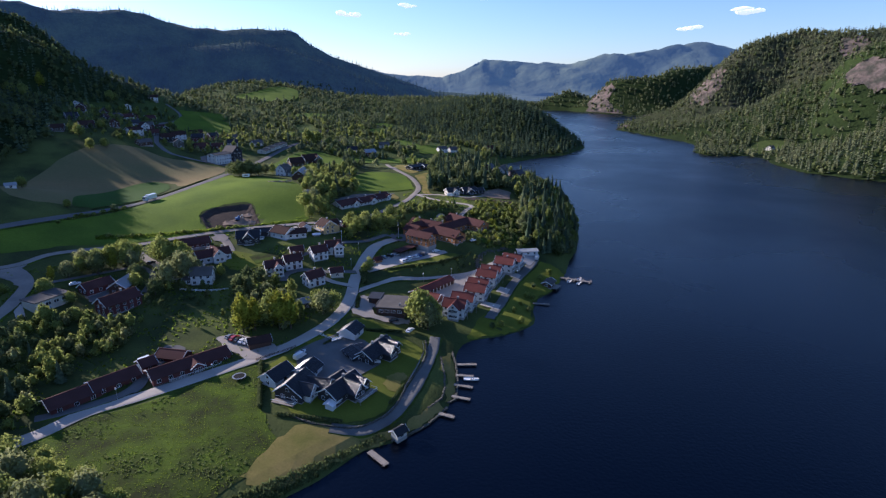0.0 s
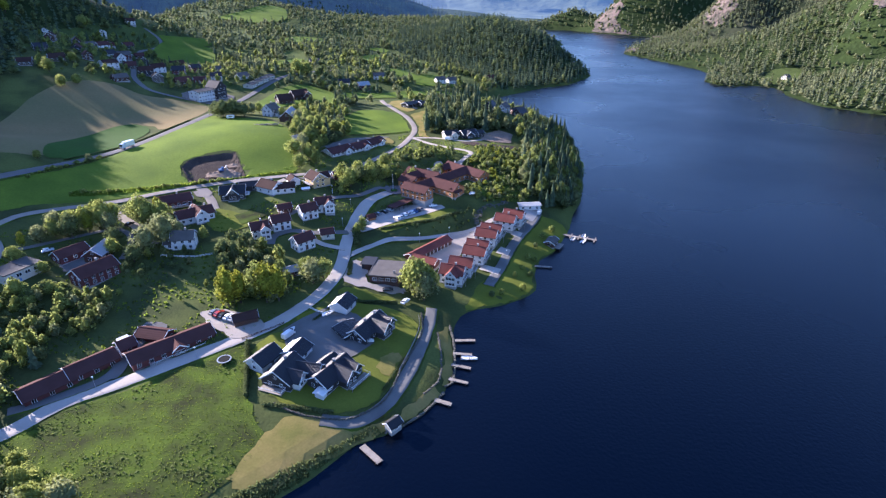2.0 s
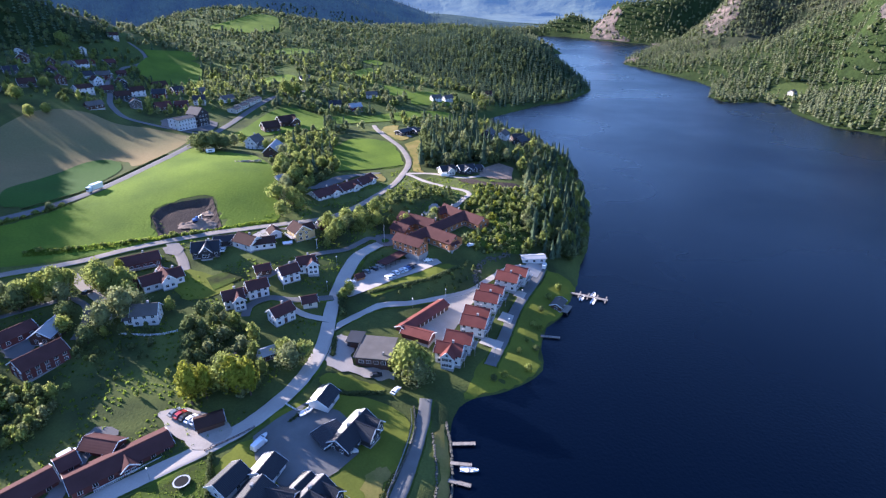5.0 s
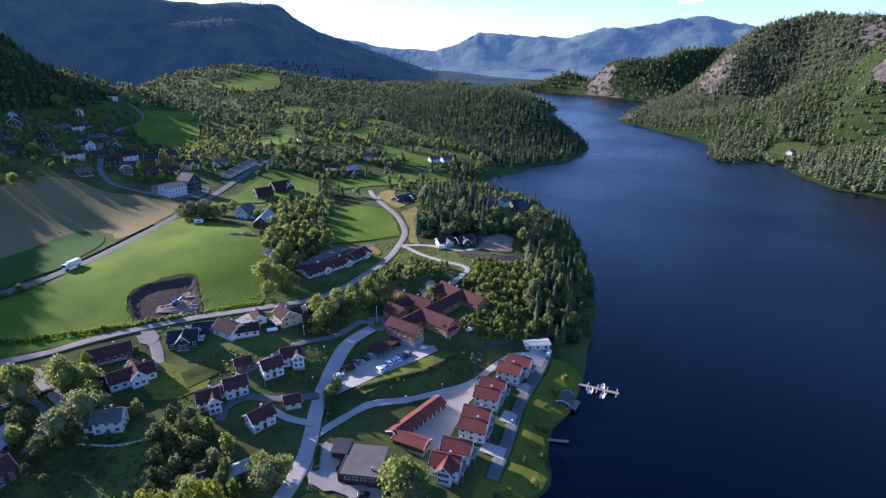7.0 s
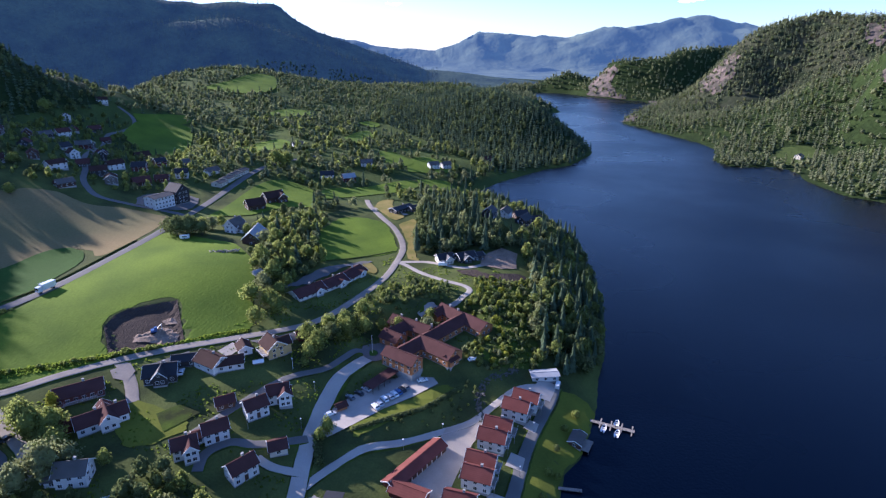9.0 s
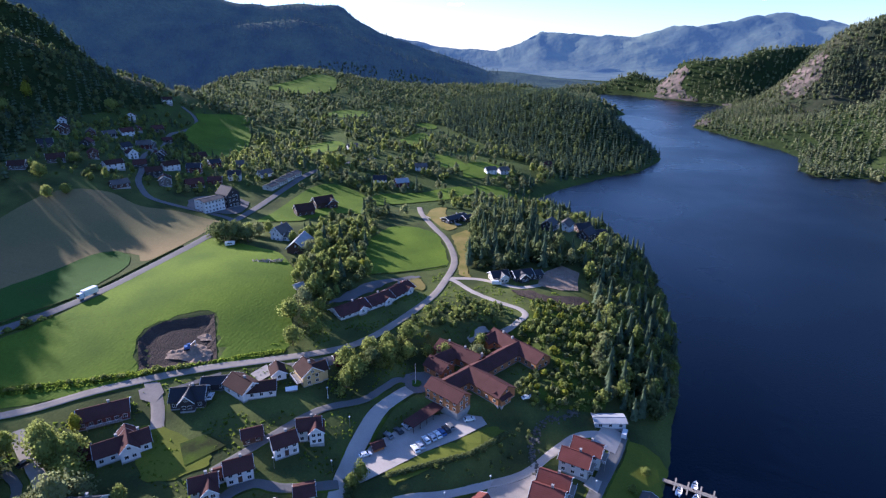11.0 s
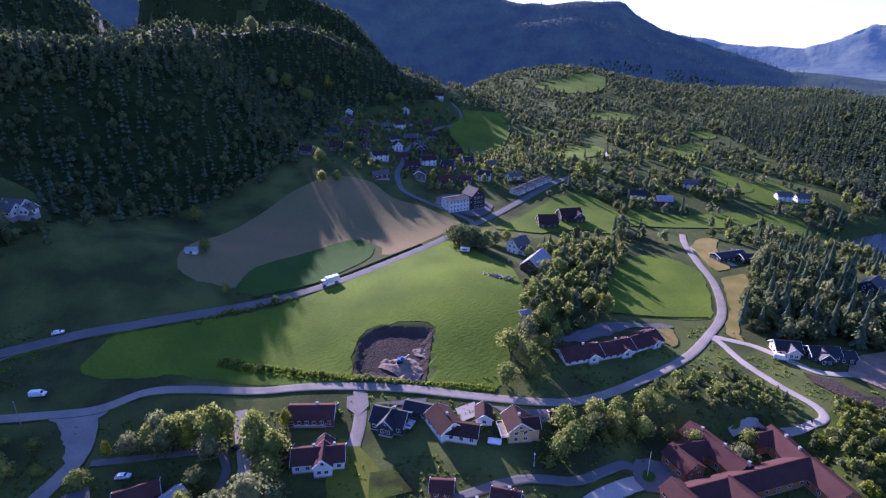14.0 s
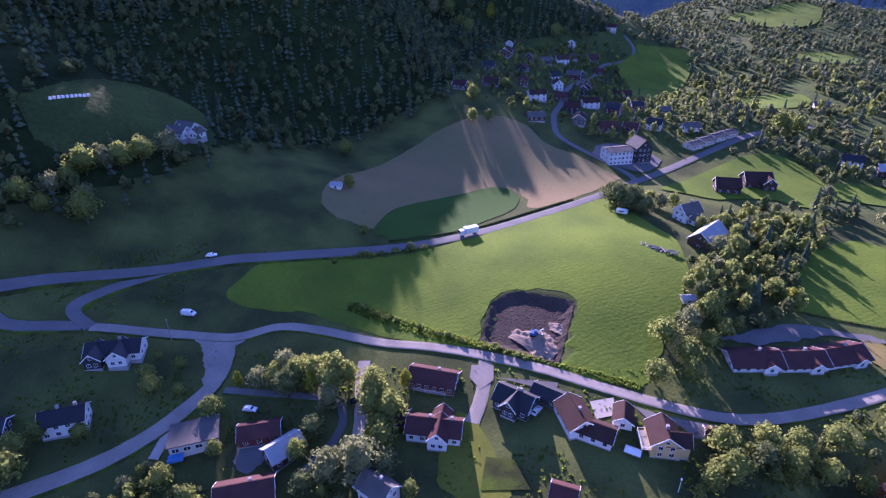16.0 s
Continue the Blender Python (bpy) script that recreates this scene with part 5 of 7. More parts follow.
# ---- trees ----
def blob(rs, radius, squash, n_lobes, quads, size):
    """A crown: lobes covered with small leaf clumps round a dark core. Returns verts and triangles."""
    lobes = []
    for k in range(n_lobes):
        # spread evenly round the crown, the lower ones wider out
        h = 1 - 2 * (k + 0.5) / n_lobes
        a = 2.4 * k + rs.uniform(-0.4, 0.4)
        f = math.sqrt(1 - h * h)
        out = 0.62 * rs.uniform(0.65, 1.25) * (1 if h > -0.3 else 0.85)
        lobes.append((np.array([f * math.cos(a) * out, f * math.sin(a) * out, 0.6 * h * squash]) * radius, radius * rs.uniform(0.3, 0.55) * (1 if h < 0.5 else 0.8)))
    verts, tris = [], []
    for k in range(quads):
        c, r = lobes[k % n_lobes]
        d = rs.normal(size=3)
        d /= np.linalg.norm(d)
        p = c + d * r * rs.uniform(0.72, 1.22) * np.array([1, 1, squash])
        u = np.cross(d, rs.normal(size=3))
        u /= np.linalg.norm(u) + 1e-9
        v = np.cross(d + 0.6 * rs.normal(size=3), u)
        v /= np.linalg.norm(v) + 1e-9
        s = size * rs.uniform(0.6, 1.3)
        b = len(verts)
        verts += [p - u * s, p + v * s * 0.9, p + u * s, p - v * s * 0.8]
        tris += [(b, b + 1, b + 2), (b, b + 2, b + 3)]
    return np.array(verts), np.array(tris)


def core(rs, radius, squash, rings=4, around=7):
    verts, tris = [], []
    for i in range(rings + 1):
        a = math.pi * i / rings
        for j in range(around):
            b = 2 * math.pi * j / around
            r = radius * rs.uniform(0.8, 1.1)
            verts.append((r * math.sin(a) * math.cos(b), r * math.sin(a) * math.sin(b), r * squash * math.cos(a)))
    for i in range(rings):
        for j in range(around):
            p, q = i * around + j, i * around + (j + 1) % around
            tris += [(p, p + around, q), (q, p + around, q + around)]
    return np.array(verts), np.array(tris)


def join(*pieces):
    verts, tris, n = [], [], 0
    for v, t in pieces:
        verts.append(v)
        tris.append(t + n)
        n += len(v)
    return np.concatenate(verts), np.concatenate(tris)


def crown_broad(seed, height=9.0, width=3.2, quads=950, size=0.3, lobes=16, rings=4):
    rs = np.random.RandomState(seed)
    squash = height * 0.42 / width
    a = blob(rs, width, squash, lobes, quads, size)
    b = core(rs, width * 0.66, squash, rings, rings + 3)
    v, t = join(a, b)
    # egg-shaped: drawn in towards the top
    v[:, :2] *= 1.12 - 0.42 * np.clip(v[:, 2:] / (width * squash), -0.3, 1.0)
    return v + np.array([0, 0, height * 0.5]), t


def crown_spruce(seed, height=14.0, width=2.4, tiers=11, around=11):
    rs = np.random.RandomState(seed)
    verts, tris = [], []
    for k in range(tiers):
        f = k / tiers
        z0, r = height * (0.1 + 0.86 * f), width * (1 - f) ** 0.85 * rs.uniform(0.85, 1.1) + 0.15
        for j in range(around):
            a = 2 * math.pi * (j + rs.uniform(-0.3, 0.3)) / around
            q = r * rs.uniform(0.7, 1.2)
            w = 1.25 * math.pi / around
            b = len(verts)
            verts += [(0.1 * math.cos(a), 0.1 * math.sin(a), z0 + height * 0.13), (q * math.cos(a - w) * 0.8, q * math.sin(a - w) * 0.8, z0 + 0.1), (q * math.cos(a), q * math.sin(a), z0 - 0.35), (q * math.cos(a + w) * 0.8, q * math.sin(a + w) * 0.8, z0 + 0.1)]
            tris += [(b, b + 1, b + 2), (b, b + 2, b + 3)]
    return np.array(verts), np.array(tris)


def trunk_mesh(name, height, r):
    bm = bmesh.new()
    bmesh.ops.create_cone(bm, segments=7, radius1=r, radius2=r * 0.35, depth=height, cap_ends=False, matrix=Matrix.Translation((0, 0, height / 2 - 0.3)))
    rs = random.Random(5)
    for k in range(5):
        a = k * 2.4
        m = Matrix.Translation((0, 0, height * (0.45 + 0.09 * k))) @ Matrix.Rotation(a, 4, "Z") @ Matrix.Rotation(radians(50), 4, "Y") @ Matrix.Translation((0, 0, height * 0.16))
        bmesh.ops.create_cone(bm, segments=5, radius1=r * 0.35, radius2=r * 0.1, depth=height * 0.34, cap_ends=False, matrix=m)
    return mesh_from(name, bm, M["bark"])


TRUNK = trunk_mesh("trunk", 5.5, 0.24)
BROAD = {}
for kind, mat, seeds, hw in (("leaf", "leaf", (1, 2, 3, 4), (9.0, 3.3)), ("yellow", "leaf_yellow", (5, 6), (11.0, 2.2)), ("grey", "leaf_grey", (7, 8), (9.5, 3.6)), ("dark", "leaf_dark", (9, 10), (9.0, 3.3))):
    BROAD[kind] = []
    for s in seeds:
        v, t = crown_broad(s, *hw)
        BROAD[kind].append(mesh_of("crown", v, t, M[mat]))
BUSHES = [mesh_of("crown", *crown_broad(s, 8.0, 4.2, 120, 0.9, 8), M["leaf"]) for s in (31, 32, 33)]
SPRUCE = [mesh_of("crown", *crown_spruce(s), M["needle"]) for s in (21, 22, 23)]
LABEL = {"leaf": "broadleaf tree with fresh green leaves", "yellow": "tall tree with yellow-green spring leaves", "grey": "wide willow-like tree with pale grey-green leaves", "dark": "dark green broadleaf tree", "spruce": "slender dark green spruce tree"}
tree_rng = random.Random(3)


def tree(x, y, kind="leaf", size=1.0, group="", tall=1.0, name="tree"):
    ob = thing(name, (x, y, at(x, y) - 0.1), tree_rng.uniform(0, 360), LABEL[kind], "tree", group)
    q = size * (tree_rng.uniform(1.12, 1.32) if name == "tree" else 1.2)
    ob.scale = (q, q, q * tall)
    crown = new("crown", tree_rng.choice(SPRUCE if kind == "spruce" else BUSHES if name == "bush" else BROAD[kind]))
    stem = new("trunk", TRUNK)
    for o in (crown, stem):
        o.parent = ob
    CLEAR.append((x, y, 2.0))
    return ob


# single trees in gardens, along lanes and by the shore
for x, y, kind, size, tall in (
    (-75, 186, "yellow", 1.2, 1.15), (-71.5, 188.5, "yellow", 1.05, 1.1), (-62.5, 189.5, "yellow", 1.2, 1.1), (-58.5, 190.5, "yellow", 1.15, 1.15), (-65.5, 191.5, "leaf", 1.2, 1.3), (-67, 192, "leaf", 1.0, 1), (-77, 190, "leaf", 0.9, 1),
    (-9.5, 204, "leaf", 1.5, 1.3), (-5.5, 206, "leaf", 1.3, 1.15), (-12, 207.5, "leaf", 1.1, 1.1), (-6.5, 201, "grey", 1.1, 1.1), (31, 223, "leaf", 0.3, 1), (35, 231, "leaf", 0.25, 1), (39, 241, "leaf", 0.35, 1), (44, 252, "dark", 0.3, 1), (49, 262, "leaf", 0.35, 1), (55, 270, "leaf", 0.4, 1), (24, 209, "leaf", 0.3, 1), (33, 213, "leaf", 0.35, 1), (38, 226, "dark", 0.3, 1), (42, 240, "leaf", 0.3, 1), (20, 207, "dark", 0.35, 1), (-49, 204, "grey", 1.0, 1), (-46, 208, "leaf", 1.0, 1), (-52, 208, "leaf", 0.9, 1),
    (-113.6, 224, "grey", 1.3, 1.05), (-110, 229, "grey", 0.9, 1), (-117, 226, "grey", 0.8, 1),
    (-122, 240.4, "leaf", 1.2, 1.1), (-127, 238.4, "leaf", 1.1, 1.1), (-120, 236, "leaf", 1.0, 1), (-130.5, 241, "leaf", 1.2, 1.2), (-117, 233, "leaf", 1.0, 1), (-129, 252, "yellow", 0.6, 1), (-136, 245, "leaf", 0.9, 1),
    (-52.6, 297.3, "leaf", 1.0, 1), (-45.7, 308, "leaf", 0.9, 1), (-39.7, 313.4, "leaf", 0.9, 1), (-47.5, 292, "leaf", 1.15, 0.95), (-33, 322, "leaf", 0.9, 1), (-44, 302, "dark", 0.9, 1), (-38, 307, "leaf", 0.8, 1.1), (-31, 312, "leaf", 0.8, 1.1), (-50, 286, "leaf", 0.9, 1),
    (-79, 343, "leaf", 1.1, 1.1), (-74.5, 320, "leaf", 1.05, 1), (-70, 315, "leaf", 0.95, 1), (-83.5, 322, "leaf", 1.1, 1), (-77, 306, "leaf", 0.9, 1), (-89, 358, "leaf", 1.15, 1.1), (-81, 333, "grey", 1.0, 1), (-73, 330, "leaf", 0.9, 1), (-63.7, 372, "yellow", 0.75, 1.1), (-70, 374, "leaf", 0.9, 1), (-76, 366, "leaf", 0.95, 1), (-84, 370, "leaf", 1.0, 1.1),
    (-137, 401, "dark", 1.2, 1), (-144, 400, "dark", 1.25, 1.05), (-151, 400, "dark", 1.3, 1.05), (-157, 404, "dark", 1.2, 1), (-146, 407, "dark", 1.2, 1), (-153, 408, "dark", 1.1, 1), (-136, 414, "grey", 0.9, 1), (-133, 421, "leaf", 0.9, 1), (-142, 415, "leaf", 0.8, 1),
    (-96, 386, "grey", 1.1, 0.9), (-92, 394, "leaf", 1.0, 1), (-106, 414, "leaf", 0.9, 1), (-97, 406, "leaf", 1.0, 1.1),
    (-172.6, 155, "leaf", 1.2, 1), (-178, 158, "leaf", 1.0, 1), (-175, 173, "leaf", 0.65, 1), (-178, 193, "leaf", 0.8, 1), (-173, 199, "leaf", 0.5, 1), (-182, 203, "leaf", 0.6, 1), (-160, 203.5, "leaf", 0.8, 0.95), (-164, 214, "yellow", 0.5, 1.1), (-160, 218.5, "grey", 0.85, 1), (-157.5, 223.5, "leaf", 0.9, 1), (-153, 228, "leaf", 1.0, 1.1), (-149.5, 232.5, "leaf", 1.0, 1.1), (-146, 237, "leaf", 1.1, 1.1), (-142, 239.5, "leaf", 0.9, 1.2), (-155, 232, "leaf", 0.9, 1), (-151, 224, "dark", 1.0, 1.2), (-147, 229.5, "yellow", 0.8, 1), (-143.5, 234, "leaf", 1.2, 1.1), (-159, 228, "grey", 1.0, 1), (-150, 237, "leaf", 0.8, 1.2), (-138, 230, "grey", 0.9, 1.2), (-133, 222, "dark", 0.8, 1), (-130, 215, "leaf", 0.8, 1.1), (-118, 218, "grey", 1.1, 1.1), (-120, 211, "dark", 0.8, 1), (-147.5, 185, "leaf", 0.85, 1), (-138.4, 188, "leaf", 0.7, 1), (-184, 193.5, "leaf", 0.7, 1), (-190, 199, "leaf", 0.4, 1), (-99.9, 230, "leaf", 0.5, 1.3), (-147, 199, "leaf", 0.5, 1.2), (-181, 164, "leaf", 0.7, 1),
    (-103, 108, "grey", 1.1, 1), (-96, 110, "leaf", 0.9, 1), (-84, 106, "grey", 1.0, 1), (-110, 114, "leaf", 1.0, 1), (-102, 117, "leaf", 0.6, 1), (-76, 104, "leaf", 0.7, 1), (-90, 104, "leaf", 1.0, 1), (-99, 100, "leaf", 1.1, 1), (-115, 106, "leaf", 1.1, 1), (-92, 99, "grey", 1.2, 1), (-86, 97, "leaf", 1.0, 1), (-105, 103, "grey", 1.1, 1), (-108, 97, "leaf", 1.2, 1), (-97, 94, "grey", 1.2, 1), (-79, 99, "grey", 0.8, 1), (-113, 119, "leaf", 0.8, 1), (-119, 112, "grey", 1.1, 1), (-88, 110, "leaf", 0.7, 1), (-81, 93, "leaf", 0.9, 1), (-72, 98, "leaf", 0.5, 1),
    (-36, 249.5, "leaf", 0.6, 1.3), (-38, 246, "leaf", 0.5, 1.2), (-3, 318, "grey", 0.8, 1), (-1.5, 328, "leaf", 0.7, 1.1), (-13, 292, "leaf", 0.5, 1), (-16.5, 318, "leaf", 0.7, 1.2), (-24, 318, "leaf", 0.6, 1.2),
    (-143, 582, "leaf", 1.6, 1), (-136, 590, "leaf", 1.4, 1), (-240, 306, "leaf", 0.8, 1), (-186, 300, "grey", 0.45, 1), (-205, 290, "leaf", 0.5, 1), (-268, 417, "leaf", 0.9, 1), (-262, 425, "leaf", 0.8, 1), (-290, 470, "leaf", 0.9, 1),
    (-270, 183, "leaf", 1.2, 1), (-272, 193, "grey", 1.1, 1), (-276, 200, "leaf", 1.0, 1), (-280, 207, "leaf", 1.4, 1), (-282, 215, "grey", 1.1, 1), (-282, 221, "leaf", 1.3, 1), (-284, 230, "leaf", 1.4, 1), (-286, 242, "grey", 1.2, 1), (-261, 200, "leaf", 1.4, 1), (-293, 338, "leaf", 1.1, 1), (-266, 188, "leaf", 0.9, 1), (-268, 203, "grey", 0.9, 1),
    (-464, 555, "leaf", 1.5, 1), (-450, 563, "leaf", 1.6, 1), (-456, 548, "grey", 1.3, 1), (-412, 553, "leaf", 1.5, 1), (-417, 587, "yellow", 1.3, 1), (-379, 641, "leaf", 1.4, 1), (-430, 560, "leaf", 1.2, 1), (-288, 437, "leaf", 1.1, 1), (-519, 584, "grey", 1.6, 1),
):
    tree(x, y, kind, size, "", tall)
rs_hedge = random.Random(8)
for a, b, n in (((-198, 271), (-182, 312), 16), ((-172, 262), (-128, 279), 22), ((-124, 281.5), (-108, 287), 7)):
    for k in range(n):
        f = (k + rs_hedge.uniform(-0.3, 0.3)) / n
        tree(a[0] + (b[0] - a[0]) * f + rs_hedge.uniform(-1, 1), a[1] + (b[1] - a[1]) * f + rs_hedge.uniform(-0.8, 0.8), "leaf", rs_hedge.uniform(0.1, 0.34), "low bushes along the field", 0.8, "bush")


def scatter(poly, spacing, seed, keep=1.0, patchy=0.0, patch_size=60.0, near=0.0):
    """Places in a polygon, off the roads, houses, fields and water."""
    rs = np.random.RandomState(seed)
    xs, ys = [p[0] for p in poly], [p[1] for p in poly]
    gx, gy = np.meshgrid(np.arange(min(xs), max(xs), spacing), np.arange(min(ys), max(ys), spacing))
    x = (gx + rs.uniform(-0.48, 0.48, gx.shape) * spacing).ravel()
    y = (gy + rs.uniform(-0.48, 0.48, gy.shape) * spacing).ravel()
    ok = inside(x, y, list(poly)) & (rs.rand(x.size) < keep)
    x, y = x[ok], y[ok]
    if patchy:
        f = np.array([noise.noise(Vector((a / patch_size, b / patch_size, seed))) for a, b in zip(x, y)])
        x, y = x[f > patchy], y[f > patchy]
    ok = shore(x, y) > 1.5
    for p in OPEN:
        ok &= ~inside(x, y, p)
    for p, share in THIN:
        ok &= ~inside(x, y, p) | (rs.rand(x.size) < share)
    x, y = x[ok], y[ok]
    ok = np.ones(x.size, bool)
    for cx, cy, r in CLEAR:
        ok &= (x - cx) ** 2 + (y - cy) ** 2 > (r + near) ** 2
    return x[ok], y[ok], rs


WOODS = []


def forest(name, poly, spacing, seed, mats, label, small=(0.7, 1.2), keep=1.0, patchy=0.0, patch_size=60.0, detail=1, near=0.0):
    """A wood: one mesh for each kind of tree in it, every tree its own shape and size."""
    if not patchy and name.split("_")[0] in ("lake", "pine", "headland", "hill", "east", "far"):
        WOODS.append(list(poly))
    x, y, rs = scatter(poly, spacing, seed, keep, patchy, patch_size, near)
    z = drape(x, y)
    share = np.cumsum([w for _, w in mats])
    pick = np.searchsorted(share / share[-1], rs.rand(x.size))
    for k, (kind, _) in enumerate(mats):
        sel = np.where(pick == k)[0]
        if not len(sel):
            continue
        spruce = kind.startswith("needle")
        if spruce:
            temps = [crown_spruce(seed * 7 + q, 13.0, 2.3, (4, 7, 10)[detail], (6, 8, 9)[detail]) for q in range(3)]
        else:
            temps = [crown_broad(seed * 7 + q, h, w, (24, 100, 230)[detail], (1.25, 0.75, 0.5)[detail], (6, 9, 11)[detail], (3, 4, 4)[detail]) for q, (h, w) in enumerate(((8.5, 3.1), (11.0, 2.6), (9.6, 2.9), (7.6, 3.0)))]
        vs, ts, n = [], [], 0
        for q, (tv, tt) in enumerate(temps):
            s = sel[q::len(temps)]
            if not len(s):
                continue
            size = rs.uniform(*small, len(s))
            a = rs.uniform(0, 2 * np.pi, len(s))
            c, d = np.cos(a) * size, np.sin(a) * size
            px = tv[None, :, 0] * c[:, None] - tv[None, :, 1] * d[:, None] + x[s][:, None]
            py = tv[None, :, 0] * d[:, None] + tv[None, :, 1] * c[:, None] + y[s][:, None]
            pz = tv[None, :, 2] * (size * rs.uniform(0.85, 1.2, len(s)))[:, None] + z[s][:, None] - 0.3
            vs.append(np.stack([px, py, pz], -1).reshape(-1, 3))
            ts.append((tt[None] + (np.arange(len(s)) * len(tv))[:, None, None]).reshape(-1, 3) + n)
            n += len(vs[-1])
        ob = new(name, mesh_of(name, np.concatenate(vs), np.concatenate(ts), M[kind]))
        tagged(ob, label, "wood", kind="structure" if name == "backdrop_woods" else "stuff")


MIX = (("leaf", 6), ("leaf_dark", 2), ("leaf_grey", 1), ("needle", 1.2))
forest("slope_wood", [(-156, 186), (-133, 194), (-116, 186), (-112, 176), (-116, 168), (-128, 162), (-150, 158)], 3.0, 41, (("leaf", 6), ("leaf_dark", 3), ("leaf_grey", 2)), "young leafy wood on the slope between the houses", (0.3, 0.75), 0.9, 0.0, 25, 2, -1.0)
forest("slope_wood", [(-92, 226), (-85, 230), (-68, 224), (-60, 208), (-55, 198), (-58, 188), (-74, 185), (-82, 194)], 3.6, 40, (("leaf", 4), ("leaf_dark", 4), ("leaf_grey", 1)), "leafy wood beside the tall yellow trees", (0.4, 0.95), 0.75, 0.0, 25, 2, -1.0)
forest("slope_shrubs", [(-140, 208), (-126, 192), (-112, 184), (-96, 187), (-84, 190), (-92, 216), (-120, 206)], 5.5, 39, (("leaf", 4), ("leaf_dark", 2), ("leaf_grey", 1)), "scattered shrubs on the shaded slope", (0.12, 0.4), 0.4, 0.0, 25, 1, -1.0)
forest("slope_wood", [(-190, 60), (-126, 120), (-116, 138), (-122, 158), (-150, 176), (-166, 150), (-200, 120)], 4.6, 42, MIX, "leafy wood above the long red houses", (0.4, 0.85), 0.9, 0, 60, 2)
forest("slope_shrubs", [(-138, 208), (-118, 216), (-101, 219), (-97, 205), (-112, 198), (-124, 200)], 3.4, 38, (("leaf_dark", 5), ("leaf", 1)), "dark shrubs on the shaded slope", (0.2, 0.6), 0.7, 0, 30, 2, -1.0)
forest("bank_bushes", [(-20, 252), (-8, 256), (8, 262), (20, 276), (14, 284), (-4, 266), (-16, 258)], 2.6, 43, (("leaf_dark", 1), ("leaf", 1)), "low bushes on the bank", (0.12, 0.28), 0.6, 0, 30, 1, -1.5)
forest("lake_wood", [(46, 292), (72, 296), (80, 316), (90, 345), (100, 400), (104, 462), (94, 526), (68, 576), (44, 600), (30, 560), (46, 500), (52, 450), (52, 400), (56, 360), (44, 330)], 3.4, 44, (("needle", 4), ("leaf", 6), ("leaf_dark", 3), ("leaf_grey", 3)), "mixed wood on the lake bank", (0.45, 1.15), 0.85, 0, 60, 2)
forest("young_wood", [(10, 292), (24, 290), (46, 292), (46, 332), (58, 360), (44, 366), (24, 362), (20, 350), (8, 336), (-10, 330), (-4, 322), (24, 320)], 2.3, 45, (("leaf", 6), ("leaf_dark", 2), ("leaf_grey", 2), ("leaf_yellow", 2)), "young scrub wood on the cleared slope", (0.12, 0.5), 0.85, 0, 60, 1)
forest("young_wood", [(-28, 326), (-8, 336), (10, 346), (2, 356), (-12, 366), (-24, 352), (-34, 334)], 3.0, 46, (("leaf", 5), ("leaf_dark", 3)), "young scrub wood beside the track", (0.2, 0.6), 0.7)
forest("pine_stand", [(-18, 400), (2, 396), (30, 402), (48, 410), (50, 450), (36, 470), (14, 490), (-8, 474), (-14, 440)], 4.0, 47, (("needle", 3), ("leaf_dark", 6), ("leaf_grey", 2)), "tall dark stand of conifers", (0.8, 1.45), 0.9, 0, 60, 2)
forest("farm_trees", [(-98, 340), (-70, 322), (-60, 372), (-72, 420), (-70, 450), (-88, 470), (-112, 440), (-112, 400), (-100, 376)], 5.0, 48, MIX, "leafy trees round the old farm", (0.6, 1.1), 0.75, 0, 60, 2)
forest("road_trees", [(-56, 270), (-44, 284), (-36, 302), (-28, 312), (-30, 330), (-48, 306), (-62, 296), (-58, 280)], 4.2, 49, (("leaf", 3), ("leaf_dark", 3)), "leafy trees on the bank below the road", (0.35, 0.75), 0.6, 0, 60, 2)
forest("valley_wood", [(-190, 570), (-130, 500), (-80, 460), (-40, 500), (0, 520), (36, 560), (36, 640), (68, 690), (60, 780), (-20, 860), (-120, 900), (-260, 860), (-300, 760), (-230, 680)], 7.7, 50, (("leaf", 3), ("leaf_far", 4), ("leaf_grey", 1), ("leaf_dark", 3), ("needle", 2)), "leafy valley woods between pastures", (0.55, 1.2), 0.88, -0.2, 42, 1)
forest("headland_wood", [(40, 760), (68, 690), (130, 748), (165, 770), (209, 842), (222, 870), (215, 950), (190, 1100), (160, 1280), (40, 1300), (-80, 1150), (-90, 960), (-20, 850)], 5.6, 51, (("needle", 8), ("leaf_dark", 2)), "dense conifer wood over the headland", (0.65, 1.1), 0.95, 0, 60, 0)
forest("hill_wood", [(-250, 120), (-270, 240), (-300, 300), (-300, 420), (-330, 480), (-370, 560), (-380, 760), (-480, 900), (-640, 860), (-760, 700), (-780, 300), (-700, 60), (-560, -60), (-380, -40)], 8.0, 52, (("needle", 5), ("leaf_dark", 6)), "dense wood covering the steep hill", (0.7, 1.15), 0.95, 0, 60, 0)
# extra crest trees added so that no sun streaks reach the fields
forest("crest_wood", [(-470, 200), (-430, 200), (-420, 350), (-408, 420), (-404, 462), (-340, 428), (-318, 452), (-400, 505), (-462, 490), (-470, 350)], 4.6, 66, (("needle", 2), ("leaf_dark", 3)), "close-set trees added along the hill crest to block sun", (0.7, 0.95), 0.97, 0, 60, 0)
forest("hill_wood", [(-640, 860), (-760, 700), (-780, 400), (-1050, 600), (-1050, 950), (-600, 960)], 12.0, 67, (("needle", 3), ("leaf_dark", 3)), "dense wood covering the steep hill", (0.9, 1.4), 0.97, 0, 60, 0)
